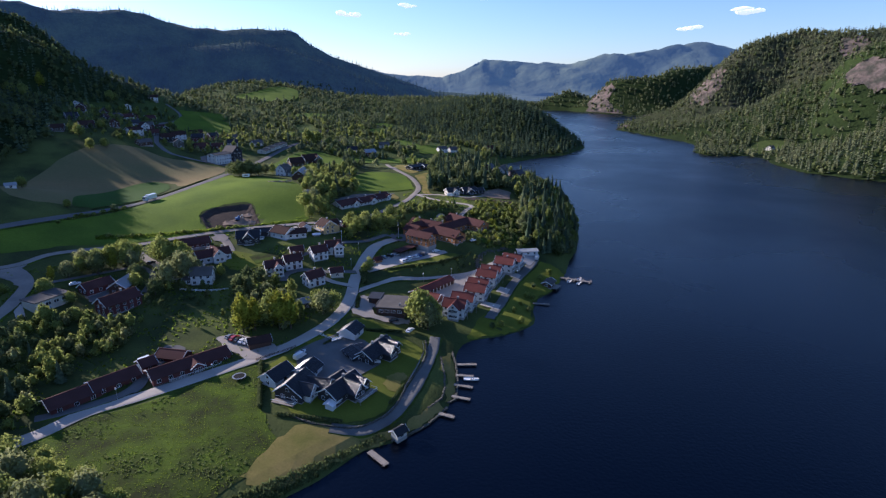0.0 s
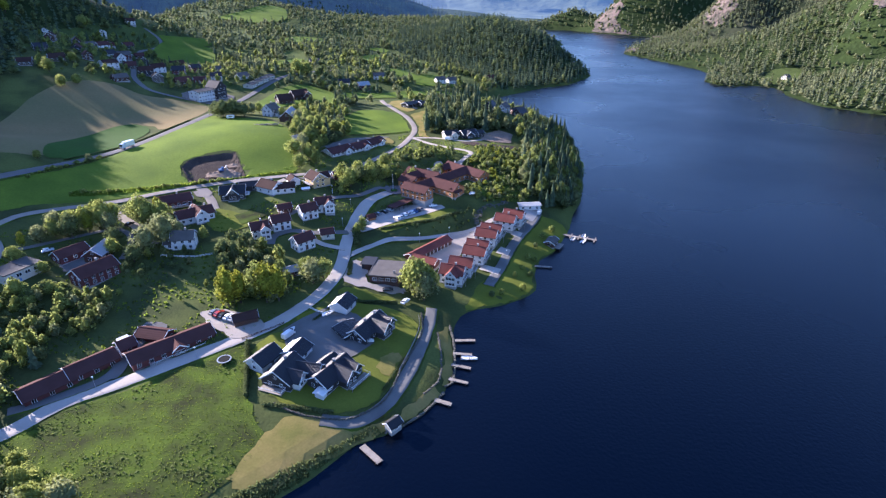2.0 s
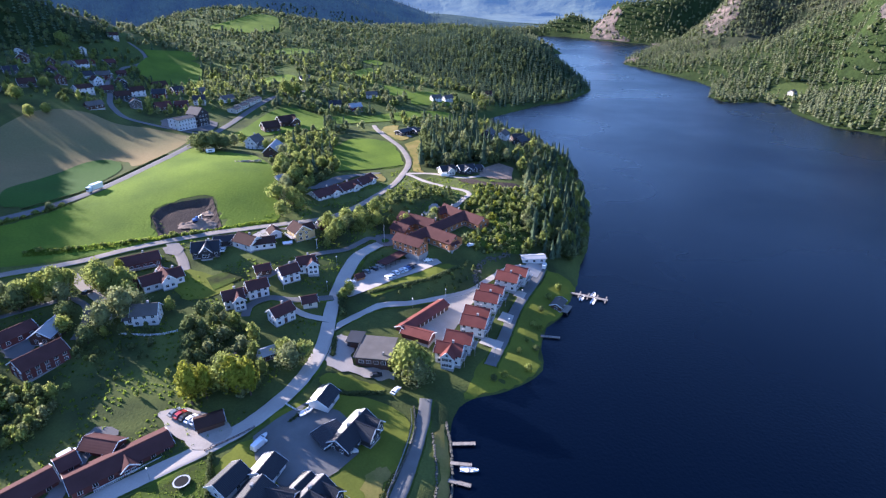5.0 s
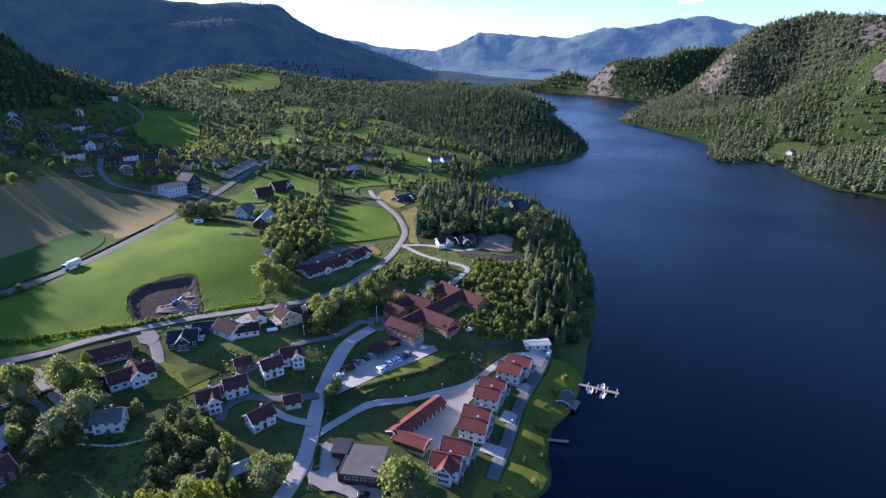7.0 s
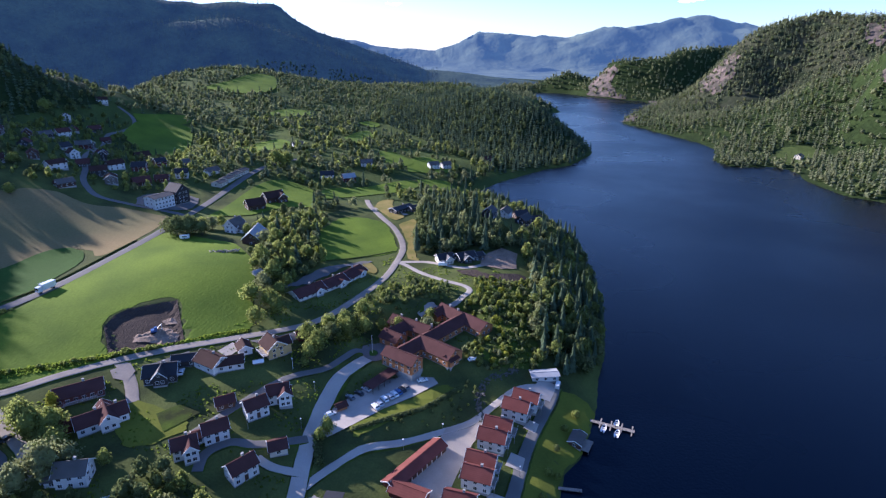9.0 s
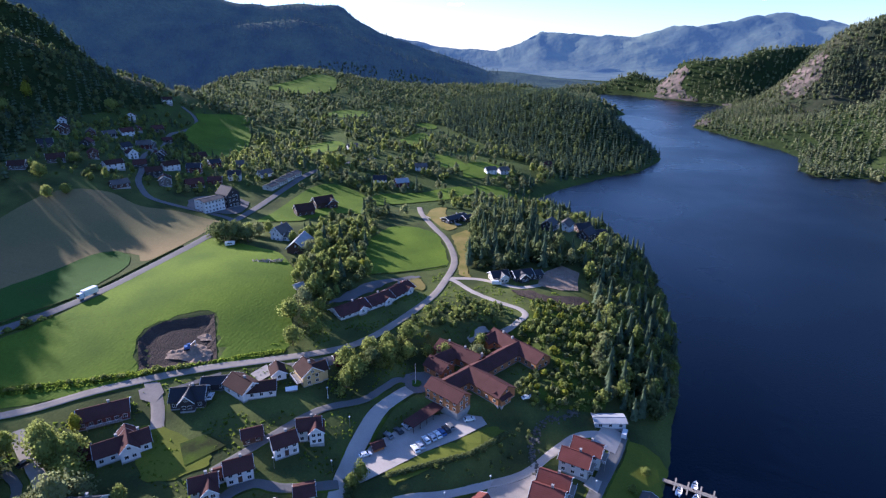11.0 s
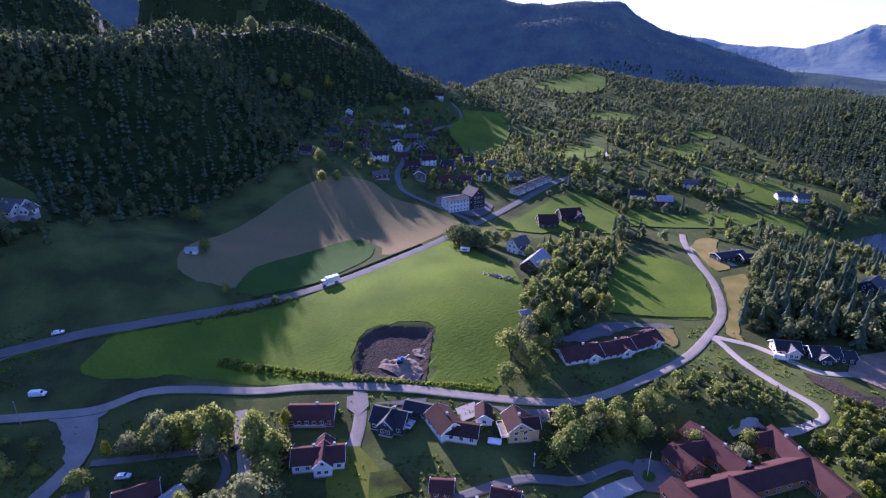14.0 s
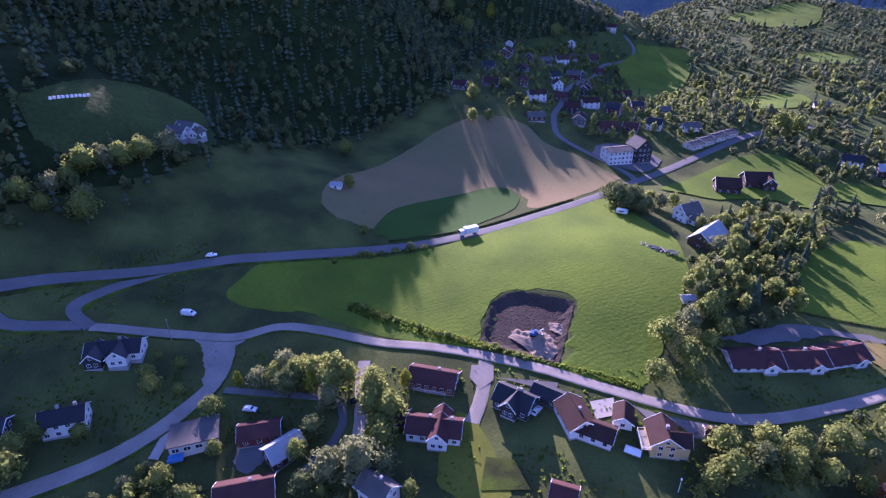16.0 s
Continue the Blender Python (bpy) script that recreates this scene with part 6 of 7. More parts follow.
forest("village_trees", [(-200, 480), (-236, 452), (-300, 440), (-370, 560), (-370, 740), (-300, 760), (-230, 680), (-180, 600), (-170, 520)], 5.6, 53, MIX, "garden trees between the village houses", (0.35, 0.9), 0.65, 0, 60, 1)
forest("valley_wood", [(-380, 760), (-300, 760), (-260, 860), (-120, 900), (-90, 960), (-80, 1150), (40, 1300), (100, 1560), (-180, 1800), (-520, 1760), (-620, 1300), (-480, 900)], 10.4, 54, (("needle", 3), ("leaf_dark", 3), ("leaf_far", 5)), "mixed woods filling the upper valley", (0.85, 1.3), 0.94, -0.3, 60, 0)
EAST = [(350, 1200), (420, 1330), (560, 1600), (600, 1650), (900, 1640), (1000, 1300), (1000, 800), (820, 380), (520, 480), (400, 600), (340, 780), (390, 900)]
forest("east_wood", EAST, 13.3, 55, (("leaf_far", 6), ("leaf_dark", 3), ("needle_olive", 2)), "leafy woods with clearings on the far lake shore", (0.7, 1.25), 0.92, -0.6, 70, 0)
forest("east_wood", EAST, 9.6, 59, (("needle_olive", 8), ("leaf_dark", 1)), "tall dark conifers on the far lake shore", (0.75, 1.3), 0.94, -0.26, 95, 0)
forest("east_wood", [(590, 1380), (690, 1290), (820, 1170), (1000, 1150), (1000, 1460), (700, 1530), (600, 1480)], 8.0, 68, (("needle_olive", 5), ("leaf_far", 4)), "pine wood on the rocky hill", (0.75, 1.25), 0.95, 0, 60, 0)
forest("far_wood", [(310, 1985), (420, 1945), (470, 1830), (540, 1715), (590, 1655), (900, 1650), (1200, 1700), (1300, 2100), (500, 2300), (260, 2150), (180, 1900), (200, 1560), (226, 1290), (290, 1390), (240, 1450)], 14.0, 56, (("needle_olive", 2), ("leaf_far", 5)), "distant mixed woods at the lake's end", (1.0, 1.5), 0.95, 0, 80, 0)
# both woods wear the glowing haze colour of the mountain flank
forest("backdrop_woods", [(-620, 1300), (-520, 1760), (-180, 1800), (100, 1560), (180, 1900), (100, 2000), (-600, 1960), (-1100, 1800), (-1300, 1500), (-900, 1100)], 16.0, 57, (("needle_far", 1),), "distant woods on the mountain side, blue haze painted in", (1.1, 1.7), 0.95, 0, 80, 0)
forest("backdrop_woods", [(-1300, 1500), (-900, 1250), (-620, 1300), (-520, 1700), (-180, 1800), (0, 1850), (0, 2380), (-600, 2330), (-1160, 2110), (-1300, 2020)], 17.0, 58, (("needle_far", 1),), "distant woods over the mountain flank, blue haze painted in", (0.7, 1.3), 0.92, 0, 120, 0)

# floor colour darkened for the shade under dense woods and on mountain sides
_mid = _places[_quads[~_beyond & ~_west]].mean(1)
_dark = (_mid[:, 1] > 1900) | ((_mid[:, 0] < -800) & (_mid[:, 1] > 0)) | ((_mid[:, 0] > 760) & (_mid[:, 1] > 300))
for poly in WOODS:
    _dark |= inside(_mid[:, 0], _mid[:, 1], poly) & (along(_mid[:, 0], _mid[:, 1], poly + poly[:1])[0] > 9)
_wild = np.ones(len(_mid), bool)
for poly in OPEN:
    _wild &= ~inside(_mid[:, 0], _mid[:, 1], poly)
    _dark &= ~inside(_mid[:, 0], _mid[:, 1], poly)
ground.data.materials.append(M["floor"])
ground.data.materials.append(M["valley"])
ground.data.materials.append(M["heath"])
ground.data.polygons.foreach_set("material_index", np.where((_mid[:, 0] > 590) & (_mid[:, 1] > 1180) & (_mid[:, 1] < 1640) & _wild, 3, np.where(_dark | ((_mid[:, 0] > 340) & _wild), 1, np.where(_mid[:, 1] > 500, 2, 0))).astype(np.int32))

# ---- small fair-weather clouds ----
cloud_mat = material("cloud", (0.85, 0.85, 0.87), (0.8, 0.8, 0.83), 0.004, 0.02, 1.0, 0, 0.1, 1.0)
# white emission stands in for sunlight shining through the clouds
cloud_mat.node_tree.nodes["Principled BSDF"].inputs["Emission Color"].default_value = (1, 1, 1, 1)
cloud_mat.node_tree.nodes["Principled BSDF"].inputs["Emission Strength"].default_value = 0.35
for az, el, far, wide, seed in ((-9.2, 5.9, 4500, 150, 1), (-3.8, 6.7, 4500, 150, 2), (-4.2, 4.2, 4600, 90, 3), (22.6, 4.4, 4500, 120, 4), (27.6, 5.6, 4400, 190, 5), (3.4, 7.4, 4600, 90, 6)):
    rs = np.random.RandomState(seed)
    bm = bmesh.new()
    for k in range(7):
        m = Matrix.Translation((rs.uniform(-0.5, 0.5) * wide, rs.uniform(-0.2, 0.2) * wide, rs.uniform(0, 0.12) * wide)) @ Matrix.Diagonal((wide * rs.uniform(0.18, 0.34), wide * 0.2, wide * rs.uniform(0.05, 0.12), 1))
        bmesh.ops.create_icosphere(bm, subdivisions=2, radius=1.0, matrix=m)
    for v in bm.verts:
        v.co += v.normal * wide * 0.03 * noise.noise(v.co / (wide * 0.12))
    ob = new("cloud", mesh_from("cloud", bm, cloud_mat))
    ob.matrix_world = Matrix.Translation((far * math.sin(radians(az)), far * math.cos(radians(az)), 100 + far * math.tan(radians(el)))) @ Matrix.Rotation(radians(-az), 4, "Z")
    tagged(ob, "small white cloud high over the mountains", "cloud", kind="structure")

# ---- the waterside ----
def jetty(a, b, width, label, posts=2, name="jetty"):
    """A plank jetty from a to b on piles."""
    a, b = Vector(a), Vector(b)
    n = (b - a).length
    ob = thing(name, (a.x, a.y, 0), math.degrees(math.atan2(b.y - a.y, b.x - a.x)), label, "jetty")
    count = max(4, int(n / 0.45))
    plank = mesh_from("plank", boxes((0, n / count - 0.06, -width / 2, width / 2, 0.55, 0.66)), M["wood"])
    for k in range(count):
        o = part("plank", plank, None, ob)
        o.location.x = k * n / count
    part("beam", boxes((0, n, -width / 2 + 0.1, -width / 2 + 0.3, 0.35, 0.55), (0, n, width / 2 - 0.3, width / 2 - 0.1, 0.35, 0.55)), M["wood"], ob)
    pile = mesh_from("pile", boxes((-0.1, 0.1, -0.1, 0.1, -3, 0.75)), M["bark"])
    for k in range(posts):
        for s in (-1, 1):
            o = part("pile", pile, None, ob)
            o.location = (n * (k + 0.8) / posts, s * width * 0.46, 0)
    return ob


for a, b, w in (((5, 178.4), (12, 178.6), 1.3), ((4.2, 171), (10.5, 170.2), 1.2), ((3.5, 164.8), (9.8, 162.8), 1.3), ((2.6, 157.6), (8.6, 155.5), 1.3), ((-1.6, 147.8), (3.3, 145.7), 1.5), ((-20.8, 129.4), (-15.4, 123.8), 1.9), ((41.5, 236.2), (49, 235), 1.2)):
    jetty(a, b, w, "weathered plank jetty on piles")
pier = jetty((59, 272), (76.2, 264.2), 1.6, "long weathered pier with finger berths", 5, "pier")
for k in range(4):
    for s in (-1, 1):
        part("finger", boxes((6 + k * 3.9, 6.5 + k * 3.9, s * 0.8 if s > 0 else -3.2, 3.2 if s > 0 else -0.8, 0.4, 0.6)), M["wood"], pier)


def boat(x, y, rot, length, label, z=0.0, cover="trim"):
    """A small open motor boat: shaped hull, deck edge, seat and windscreen."""
    ob = thing("boat", (x, y, z), rot, label, "boat")
    bm = bmesh.new()
    rings = []
    for f, w, keel in ((0, 0.85, -0.1), (0.35, 1.0, -0.25), (0.7, 0.8, -0.2), (0.9, 0.42, 0.0), (1.0, 0.04, 0.35)):
        x0, h = (f - 0.5) * length, 0.55 + 0.25 * f * f
        rings.append([bm.verts.new(c) for c in ((x0, -w, h), (x0, -w * 0.7, 0.05), (x0, 0, keel), (x0, w * 0.7, 0.05), (x0, w, h), (x0, w * 0.75, h - 0.3), (x0, -w * 0.75, h - 0.3))])
    for p, q in zip(rings, rings[1:]):
        for k in range(7):
            bm.faces.new((p[k], p[(k + 1) % 7], q[(k + 1) % 7], q[k]))
    bm.faces.new(rings[0][::-1])
    bm.faces.new(rings[-1])
    part("hull", bm, M[cover], ob)
    part("seat", boxes((-0.3, 0.1, -0.6, 0.6, 0.35, 0.5)), M["wood"], ob)
    part("windscreen", boxes((length * 0.12, length * 0.14, -0.6, 0.6, 0.55, 1.0)), M["pane"], ob)
    part("outboard", boxes((-length / 2 - 0.35, -length / 2, -0.18, 0.18, 0.0, 0.95)), M["tyre"], ob)


boat(9.6, 168.6, -4, 5.4, "white motor boat moored at a jetty")
boat(65.2, 266.6, 62, 4.6, "white motor boat moored at the pier")
boat(71, 269.4, 62, 4.4, "white motor boat moored at the pier")
boat(69.4, 263.6, 62, 4.6, "white motor boat moored at the pier")
boat(-24.5, 170.4, -12, 5.2, "white boat stored on the villa courtyard", at(-24.5, 170.4) + 0.6)
boat(-39.8, 184.0, 40, 4.6, "white boat stored beside the garage", at(-39.8, 184) + 0.6)
boat(-50.2, 172.8, 62, 4.8, "white boat stored at the courtyard entrance", at(-50.2, 172.8) + 0.6)
house(-58.8, 208.6, 35, [(0, 0, 0, 6.0, 4.6, 2.4, 1.2, {"along_side": 2, "on_gable": 1})], "brown", "roof_pale", "small brown cabin with a pale metal roof among trees", "cabin", "cabin", trims=False)
house(-70.5, 202.5, 30, [(0, 0, 0, 7.5, 5.5, 2.6, 1.5, {"along_side": 2, "on_gable": 1})], "brown", "roof_black", "dark cabin with a black roof among trees", "cabin", "cabin", trims=False)
house(-13.0, 135.8, 46, [(0, 0, 0, 3.6, 2.8, 1.9, 1.0, {"along_side": 1, "on_gable": 0})], "offwhite", "roof_black", "small cream boathouse with black roof", "boathouse", "boathouse", base=0.9)
ob = house(52.6, 257.6, 60, [(0, 0, 0, 6.5, 4.6, 2.2, 1.0, {"along_side": 2, "on_gable": 1})], "brown", "roof_grey", "brown boathouse with grey roof and lake deck", "boathouse", "boathouse", base=1.0)
deck(ob, -3, 3.5, -5.2, -2.4, 0.2, False)

# stones along the quay and the garden wall
STONE_RNG = random.Random(17)
STONE_MESHES = []
for k in range(5):
    bm = bmesh.new()
    bmesh.ops.create_cube(bm, size=1.0)
    for v in bm.verts:
        v.co += Vector([STONE_RNG.uniform(-0.16, 0.16) for _ in range(3)])
    bmesh.ops.bevel(bm, geom=bm.edges[:], offset=0.12, segments=1, affect="EDGES")
    STONE_MESHES.append(mesh_from("stone", bm, M["stone"]))


def stone_wall(line, spacing, size, label, name="stone_wall", rise=0.0, courses=1):
    pts = smooth_line(line, 8)
    ob = thing(name, (0, 0, 0), 0, label, "stone wall")
    for c in range(courses):
        run = 0.0
        for p, q in zip(pts, pts[1:]):
            n = (q - p).length
            while run < n:
                r = p.lerp(q, run / n)
                o = part("stone", STONE_RNG.choice(STONE_MESHES), None, ob)
                s = size * STONE_RNG.uniform(0.75, 1.2)
                o.matrix_local = Matrix.Translation((r.x + STONE_RNG.uniform(-0.15, 0.15), r.y + STONE_RNG.uniform(-0.15, 0.15), max(at(r.x, r.y), 0.1) + 0.25 * size + rise + c * size * 0.7)) @ Matrix.Rotation(STONE_RNG.uniform(0, 6), 4, "Z") @ Matrix.Diagonal((s, s * 0.8, s * 0.75, 1))
                run += spacing
            run -= n
    return ob


stone_wall([(-47, 141), (-39.7, 137.6), (-31.8, 136.6), (-24.4, 137.6), (-17, 143.6), (-14, 150.8), (-12, 159.5), (-8.4, 171.3), (-6.4, 181.3), (-7.2, 191.4)], 0.55, 0.5, "dry stone wall curving round the villa gardens", courses=2)
stone_wall([(3.2, 187), (4.6, 176), (4.2, 158.5), (1.2, 154)], 0.8, 0.8, "stone edging of the narrow quay")
stone_wall([(1.0, 151), (-5.4, 141.8), (-11.6, 136.4), (-15, 134.4)], 0.8, 0.8, "pale stone edging of the curved quay")
stone_wall([(-1.2, 181), (0.2, 168), (-0.5, 156), (-5, 149)], 0.9, 0.7, "low stone wall along the quay path")


rubble = thing("rubble_bank", (0, 0, 0), 0, "grey rubble bank behind the row houses", "rubble bank")
RUBBLE_LINE = smooth_line([(18.5, 264), (18, 276), (23.5, 286), (34, 291)], 8)
for k in range(150):
    r = RUBBLE_LINE[STONE_RNG.randrange(len(RUBBLE_LINE))] + Vector((STONE_RNG.gauss(0, 1.0), STONE_RNG.gauss(0, 1.0)))
    o = part("stone", STONE_RNG.choice(STONE_MESHES), None, rubble)
    q = STONE_RNG.uniform(0.35, 1.1)
    o.matrix_local = Matrix.Translation((r.x, r.y, at(r.x, r.y) + 0.12 * q)) @ Matrix.Rotation(STONE_RNG.uniform(0, 6), 4, "Z") @ Matrix.Diagonal((q, q * 0.8, q * 0.7, 1))


HEDGE_BUSHES = [mesh_of("bush", *crown_broad(s, 9.0, 3.6, 150, 0.8, 8), M["leaf_dark"]) for s in (34, 35)]


def hedge(a, b, wide, high, label, n=None):
    a, b = Vector(a), Vector(b)
    d = b - a
    n = n or max(3, int(d.length / 1.1))
    ob = thing("hedge", (a.x, a.y, 0), 0, label, "hedge")
    for k in range(n):
        q = d * (k + 0.5) / n
        o = part("bush", tree_rng.choice(HEDGE_BUSHES), None, ob)
        o.matrix_local = Matrix.Translation((q.x, q.y, at(a.x + q.x, a.y + q.y) - 0.2)) @ Matrix.Rotation(k * 1.9, 4, "Z") @ Matrix.Diagonal((wide / 6, wide / 6, high / 8.5, 1))


hedge((-62.8, 167.7), (-55.6, 143), 1.5, 1.9, "clipped dark green hedge beside the villa garden")
hedge((-50, 140.5), (-30, 138.8), 1.6, 1.4, "low green hedge along the garden edge")
hedge((-17, 148), (-11.5, 164), 1.0, 1.2, "low green hedge inside the garden wall")
hedge((-44, 180), (-39, 188.5), 1.2, 1.3, "low hedge beside the villa drive")
hedge((-28, 252), (-4, 264), 2.2, 1.6, "dense green hedge on the bank below the lawn")
hedge((-4, 264), (10, 277), 2.2, 1.6, "dense green hedge on the bank below the lawn")
hedge((-38, 195.2), (-29.5, 194.2), 1.6, 1.5, "dark hedge below the oval lawn")
hedge((-29.5, 194.2), (-17, 196.5), 1.6, 1.5, "dark hedge below the oval lawn")
hedge((-37.5, 222), (-36.5, 212), 1.8, 1.8, "bushy hedge beside the village road")
hedge((-39.5, 249), (-36.5, 236), 2.6, 2.6, "bushy hedge beside the village road")
hedge((-171.5, 393), (-183, 340), 1.4, 1.2, "dark verge bushes along the main road")
hedge((-183, 340), (-196, 296), 1.4, 1.1, "dark verge bushes along the main road")
hedge((-60, 376), (-24, 401), 1.0, 0.9, "dark verge growth along the paddock")


def fence(line, step, high, label, mat="wood"):
    pts = smooth_line(line, 6)
    ob = thing("fence", (0, 0, 0), 0, label, "fence")
    post = mesh_from("post", boxes((-0.07, 0.07, -0.07, 0.07, -0.4, high)), M[mat])
    run, last = 0.0, None
    for p, q in zip(pts, pts[1:]):
        n = (q - p).length
        while run < n:
            r = p.lerp(q, run / n)
            here = Vector((r.x, r.y, at(r.x, r.y)))
            part("post", post, None, ob).location = here
            if last:
                d = here - last
                o = part("rail", boxes((0, d.length, -0.03, 0.03, high * 0.75, high * 0.9), (0, d.length, -0.03, 0.03, high * 0.35, high * 0.5)), M[mat], ob)
                o.matrix_local = Matrix.Translation(last) @ d.to_track_quat("X", "Z").to_matrix().to_4x4()
            last = here
            run += step
        run -= n


fence([(-64.8, 168.6), (-56.6, 174.6), (-53, 178)], 1.6, 1.0, "brown plank fence beside the road", "brown")
fence([(-46.6, 187), (-41, 184.5), (-38.5, 189)], 1.3, 1.0, "white picket fence by the garage", "trim")
fence([(-12.8, 157), (-9.6, 170), (-7.6, 182), (-8.2, 190)], 1.5, 1.1, "thin grey garden fence on the stone wall", "steel")
fence([(-112, 216), (-100, 216), (-92, 219)], 2.2, 1.0, "white rail fence on the slope", "trim")


# ---- vehicles ----
PAINT = {n: material(n + "_paint", c, tuple(v * 0.95 for v in c), 1.0, 8.0, 0.3, 0.2, 0.02, 0.005, coat=0.5) for n, c in (("white", (0.75, 0.75, 0.74)), ("silver", (0.45, 0.46, 0.48)), ("black", (0.02, 0.02, 0.022)), ("blue", (0.05, 0.10, 0.25)), ("red", (0.35, 0.03, 0.03)), ("grey", (0.16, 0.165, 0.17)))}


def wheel_meshes():
    tyre, rim = bmesh.new(), bmesh.new()
    turn = Matrix.Rotation(radians(90), 4, "X")
    bmesh.ops.create_cone(tyre, segments=14, radius1=0.33, radius2=0.33, depth=0.22, cap_ends=True, matrix=turn)
    bmesh.ops.create_cone(rim, segments=10, radius1=0.2, radius2=0.2, depth=0.24, cap_ends=True, matrix=turn)
    return mesh_from("wheel", tyre, M["tyre"]), mesh_from("rim", rim, M["steel"])


TYRE, RIM = wheel_meshes()


def wheels(ob, places, scale=1.0):
    for x, y in places:
        o = part("wheel", TYRE, None, ob)
        o.matrix_local = Matrix.Translation((x, y, 0.33 * scale)) @ Matrix.Diagonal((scale, 1, scale, 1))
        part("rim", RIM, None, o)


def car(x, y, rot, paint, label, van=False, lift=0.36):
    ob = thing("van" if van else "car", (x, y, at(x, y) + lift), rot, label, "van" if van else "car")
    bm = bmesh.new()
    profile = [(-2.4, 0.3), (-2.45, 1.1), (-2.35, 2.05), (1.1, 2.1), (1.75, 1.2), (2.4, 1.0), (2.45, 0.35)] if van else [(-2.1, 0.3), (-2.12, 0.85), (-1.75, 0.98), (-1.3, 1.42), (0.35, 1.45), (1.05, 0.98), (2.0, 0.8), (2.1, 0.35)]
    half = 0.95 if van else 0.86
    sides = []
    for s in (-1, 1):
        sides.append([bm.verts.new((px, s * half * (0.84 if pz > 1.2 else 1.0), pz)) for px, pz in profile])
    n = len(profile)
    for k in range(n):
        bm.faces.new((sides[0][k], sides[0][(k + 1) % n], sides[1][(k + 1) % n], sides[1][k]))
    bm.faces.new(sides[0][::-1])
    bm.faces.new(sides[1])
    bmesh.ops.recalc_face_normals(bm, faces=bm.faces[:])
    bmesh.ops.bevel(bm, geom=bm.edges[:], offset=0.06, segments=1, affect="EDGES")
    part("body", bm, PAINT[paint], ob)
    if van:
        glazing = (((1.2, 1.95), (1.68, 1.3)),)
    else:
        glazing = (((0.42, 1.38), (0.98, 1.03)), ((-1.33, 1.36), (-1.7, 1.02)))
    for (xa, za), (xb, zb) in glazing:
        bm = bmesh.new()
        off = 0.03 if xb > xa else -0.03
        v = [bm.verts.new(c) for c in ((xa + off, -0.66, za), (xa + off, 0.66, za), (xb + off, 0.72, zb), (xb + off, -0.72, zb), (xa, -0.66, za - 0.03), (xa, 0.66, za - 0.03), (xb, 0.72, zb - 0.03), (xb, -0.72, zb - 0.03))]
        for f in ((0, 1, 2, 3), (7, 6, 5, 4), (0, 4, 5, 1), (1, 5, 6, 2), (2, 6, 7, 3), (3, 7, 4, 0)):
            bm.faces.new([v[i] for i in f])
        part("windscreen" if xb > xa else "rear_window", bm, M["pane"], ob)
    for s in (-1, 1):
        part("side_window", boxes((-1.1, 0.3, s * half * 0.9 - 0.03, s * half * 0.9 + 0.03, 1.0, 1.32)), M["pane"], ob)
        part("headlight", boxes((2.06 + 0.34 * van, 2.13 + 0.34 * van, s * 0.62 - 0.16, s * 0.62 + 0.16, 0.6, 0.75)), M["trim"], ob)
    wheels(ob, [(px, py) for px in ((-1.5, 1.5) if van else (-1.3, 1.3)) for py in (-half + 0.08, half - 0.08)])
    CLEAR.append((x, y, 2.5))


for x, y, r, c in ((-21.3, 264.4, 125, "white"), (-19.9, 266.2, 125, "silver"), (-18.3, 269, 125, "white"), (-16.4, 270.6, 125, "silver"), (-14.8, 272.1, 125, "white"), (-13.4, 273.5, 125, "blue"), (-12, 275.1, 125, "black"), (-10.8, 276.8, 125, "grey"), (-37.1, 260, 30, "white"), (-4.3, 281.4, 20, "white"), (-31.4, 269.9, 140, "grey"), (-28.4, 272.7, 140, "black"), (-26, 275.4, 140, "silver")):
    car(x, y, r, c, f"{c} car parked at the care home")
for k, c in enumerate(("grey", "red", "black", "white", "silver")):
    car(-78.5 + k * 1.9, 181.8 - k * 0.75, 60, c, f"{c} car parked on the gravel yard")
car(-101.6, 166.5, 50, "white", "white van parked behind the long red house", True)
car(-50.2, 170.6, 60, "white", "white van parked at the villa entrance", True)
car(-13.4, 197.4, 60, "white", "white car parked under the big tree")
car(16.4, 293, 25, "white", "white car parked on the grass")
car(-153.7, 212.5, 40, "white", "white car parked in the yard")
car(-134.6, 237.5, 70, "black", "black car on the gravel lane")
car(-204.3, 214.1, 40, "white", "white van standing on the shaded field", True, 0.1)
car(-230.2, 233.5, 62, "white", "white car on the main road")
car(-94.6, 272.6, 100, "white", "white car parked beside the dark house")
car(4.4, 378.5, 0, "white", "white van parked beside the new house", True)
car(51.0, 285.5, 70, "white", "white camper van parked by the row houses", True)
car(-20.5, 204.0, 10, "black", "black car parked by the hall")


def truck(x, y, rot):
    ob = thing("truck", (x, y, at(x, y) + 0.3), rot, "white box truck on the main road", "truck")
    part("box_body", boxes((-4.6, 2.0, -1.25, 1.25, 1.0, 3.7)), PAINT["white"], ob)
    bm = boxes((2.15, 4.3, -1.2, 1.2, 0.6, 3.0))
    bmesh.ops.bevel(bm, geom=bm.edges[:], offset=0.15, segments=2, affect="EDGES")
    part("cab", bm, PAINT["white"], ob)
    part("windscreen", boxes((4.28, 4.34, -1.0, 1.0, 1.7, 2.7)), M["pane"], ob)
    part("chassis", boxes((-4.5, 4.0, -0.5, 0.5, 0.6, 1.0)), M["tyre"], ob)
    wheels(ob, [(px, py) for px in (-3.2, 3.1) for py in (-1.05, 1.05)], 1.5)


truck(-181.0, 329.0, 253)

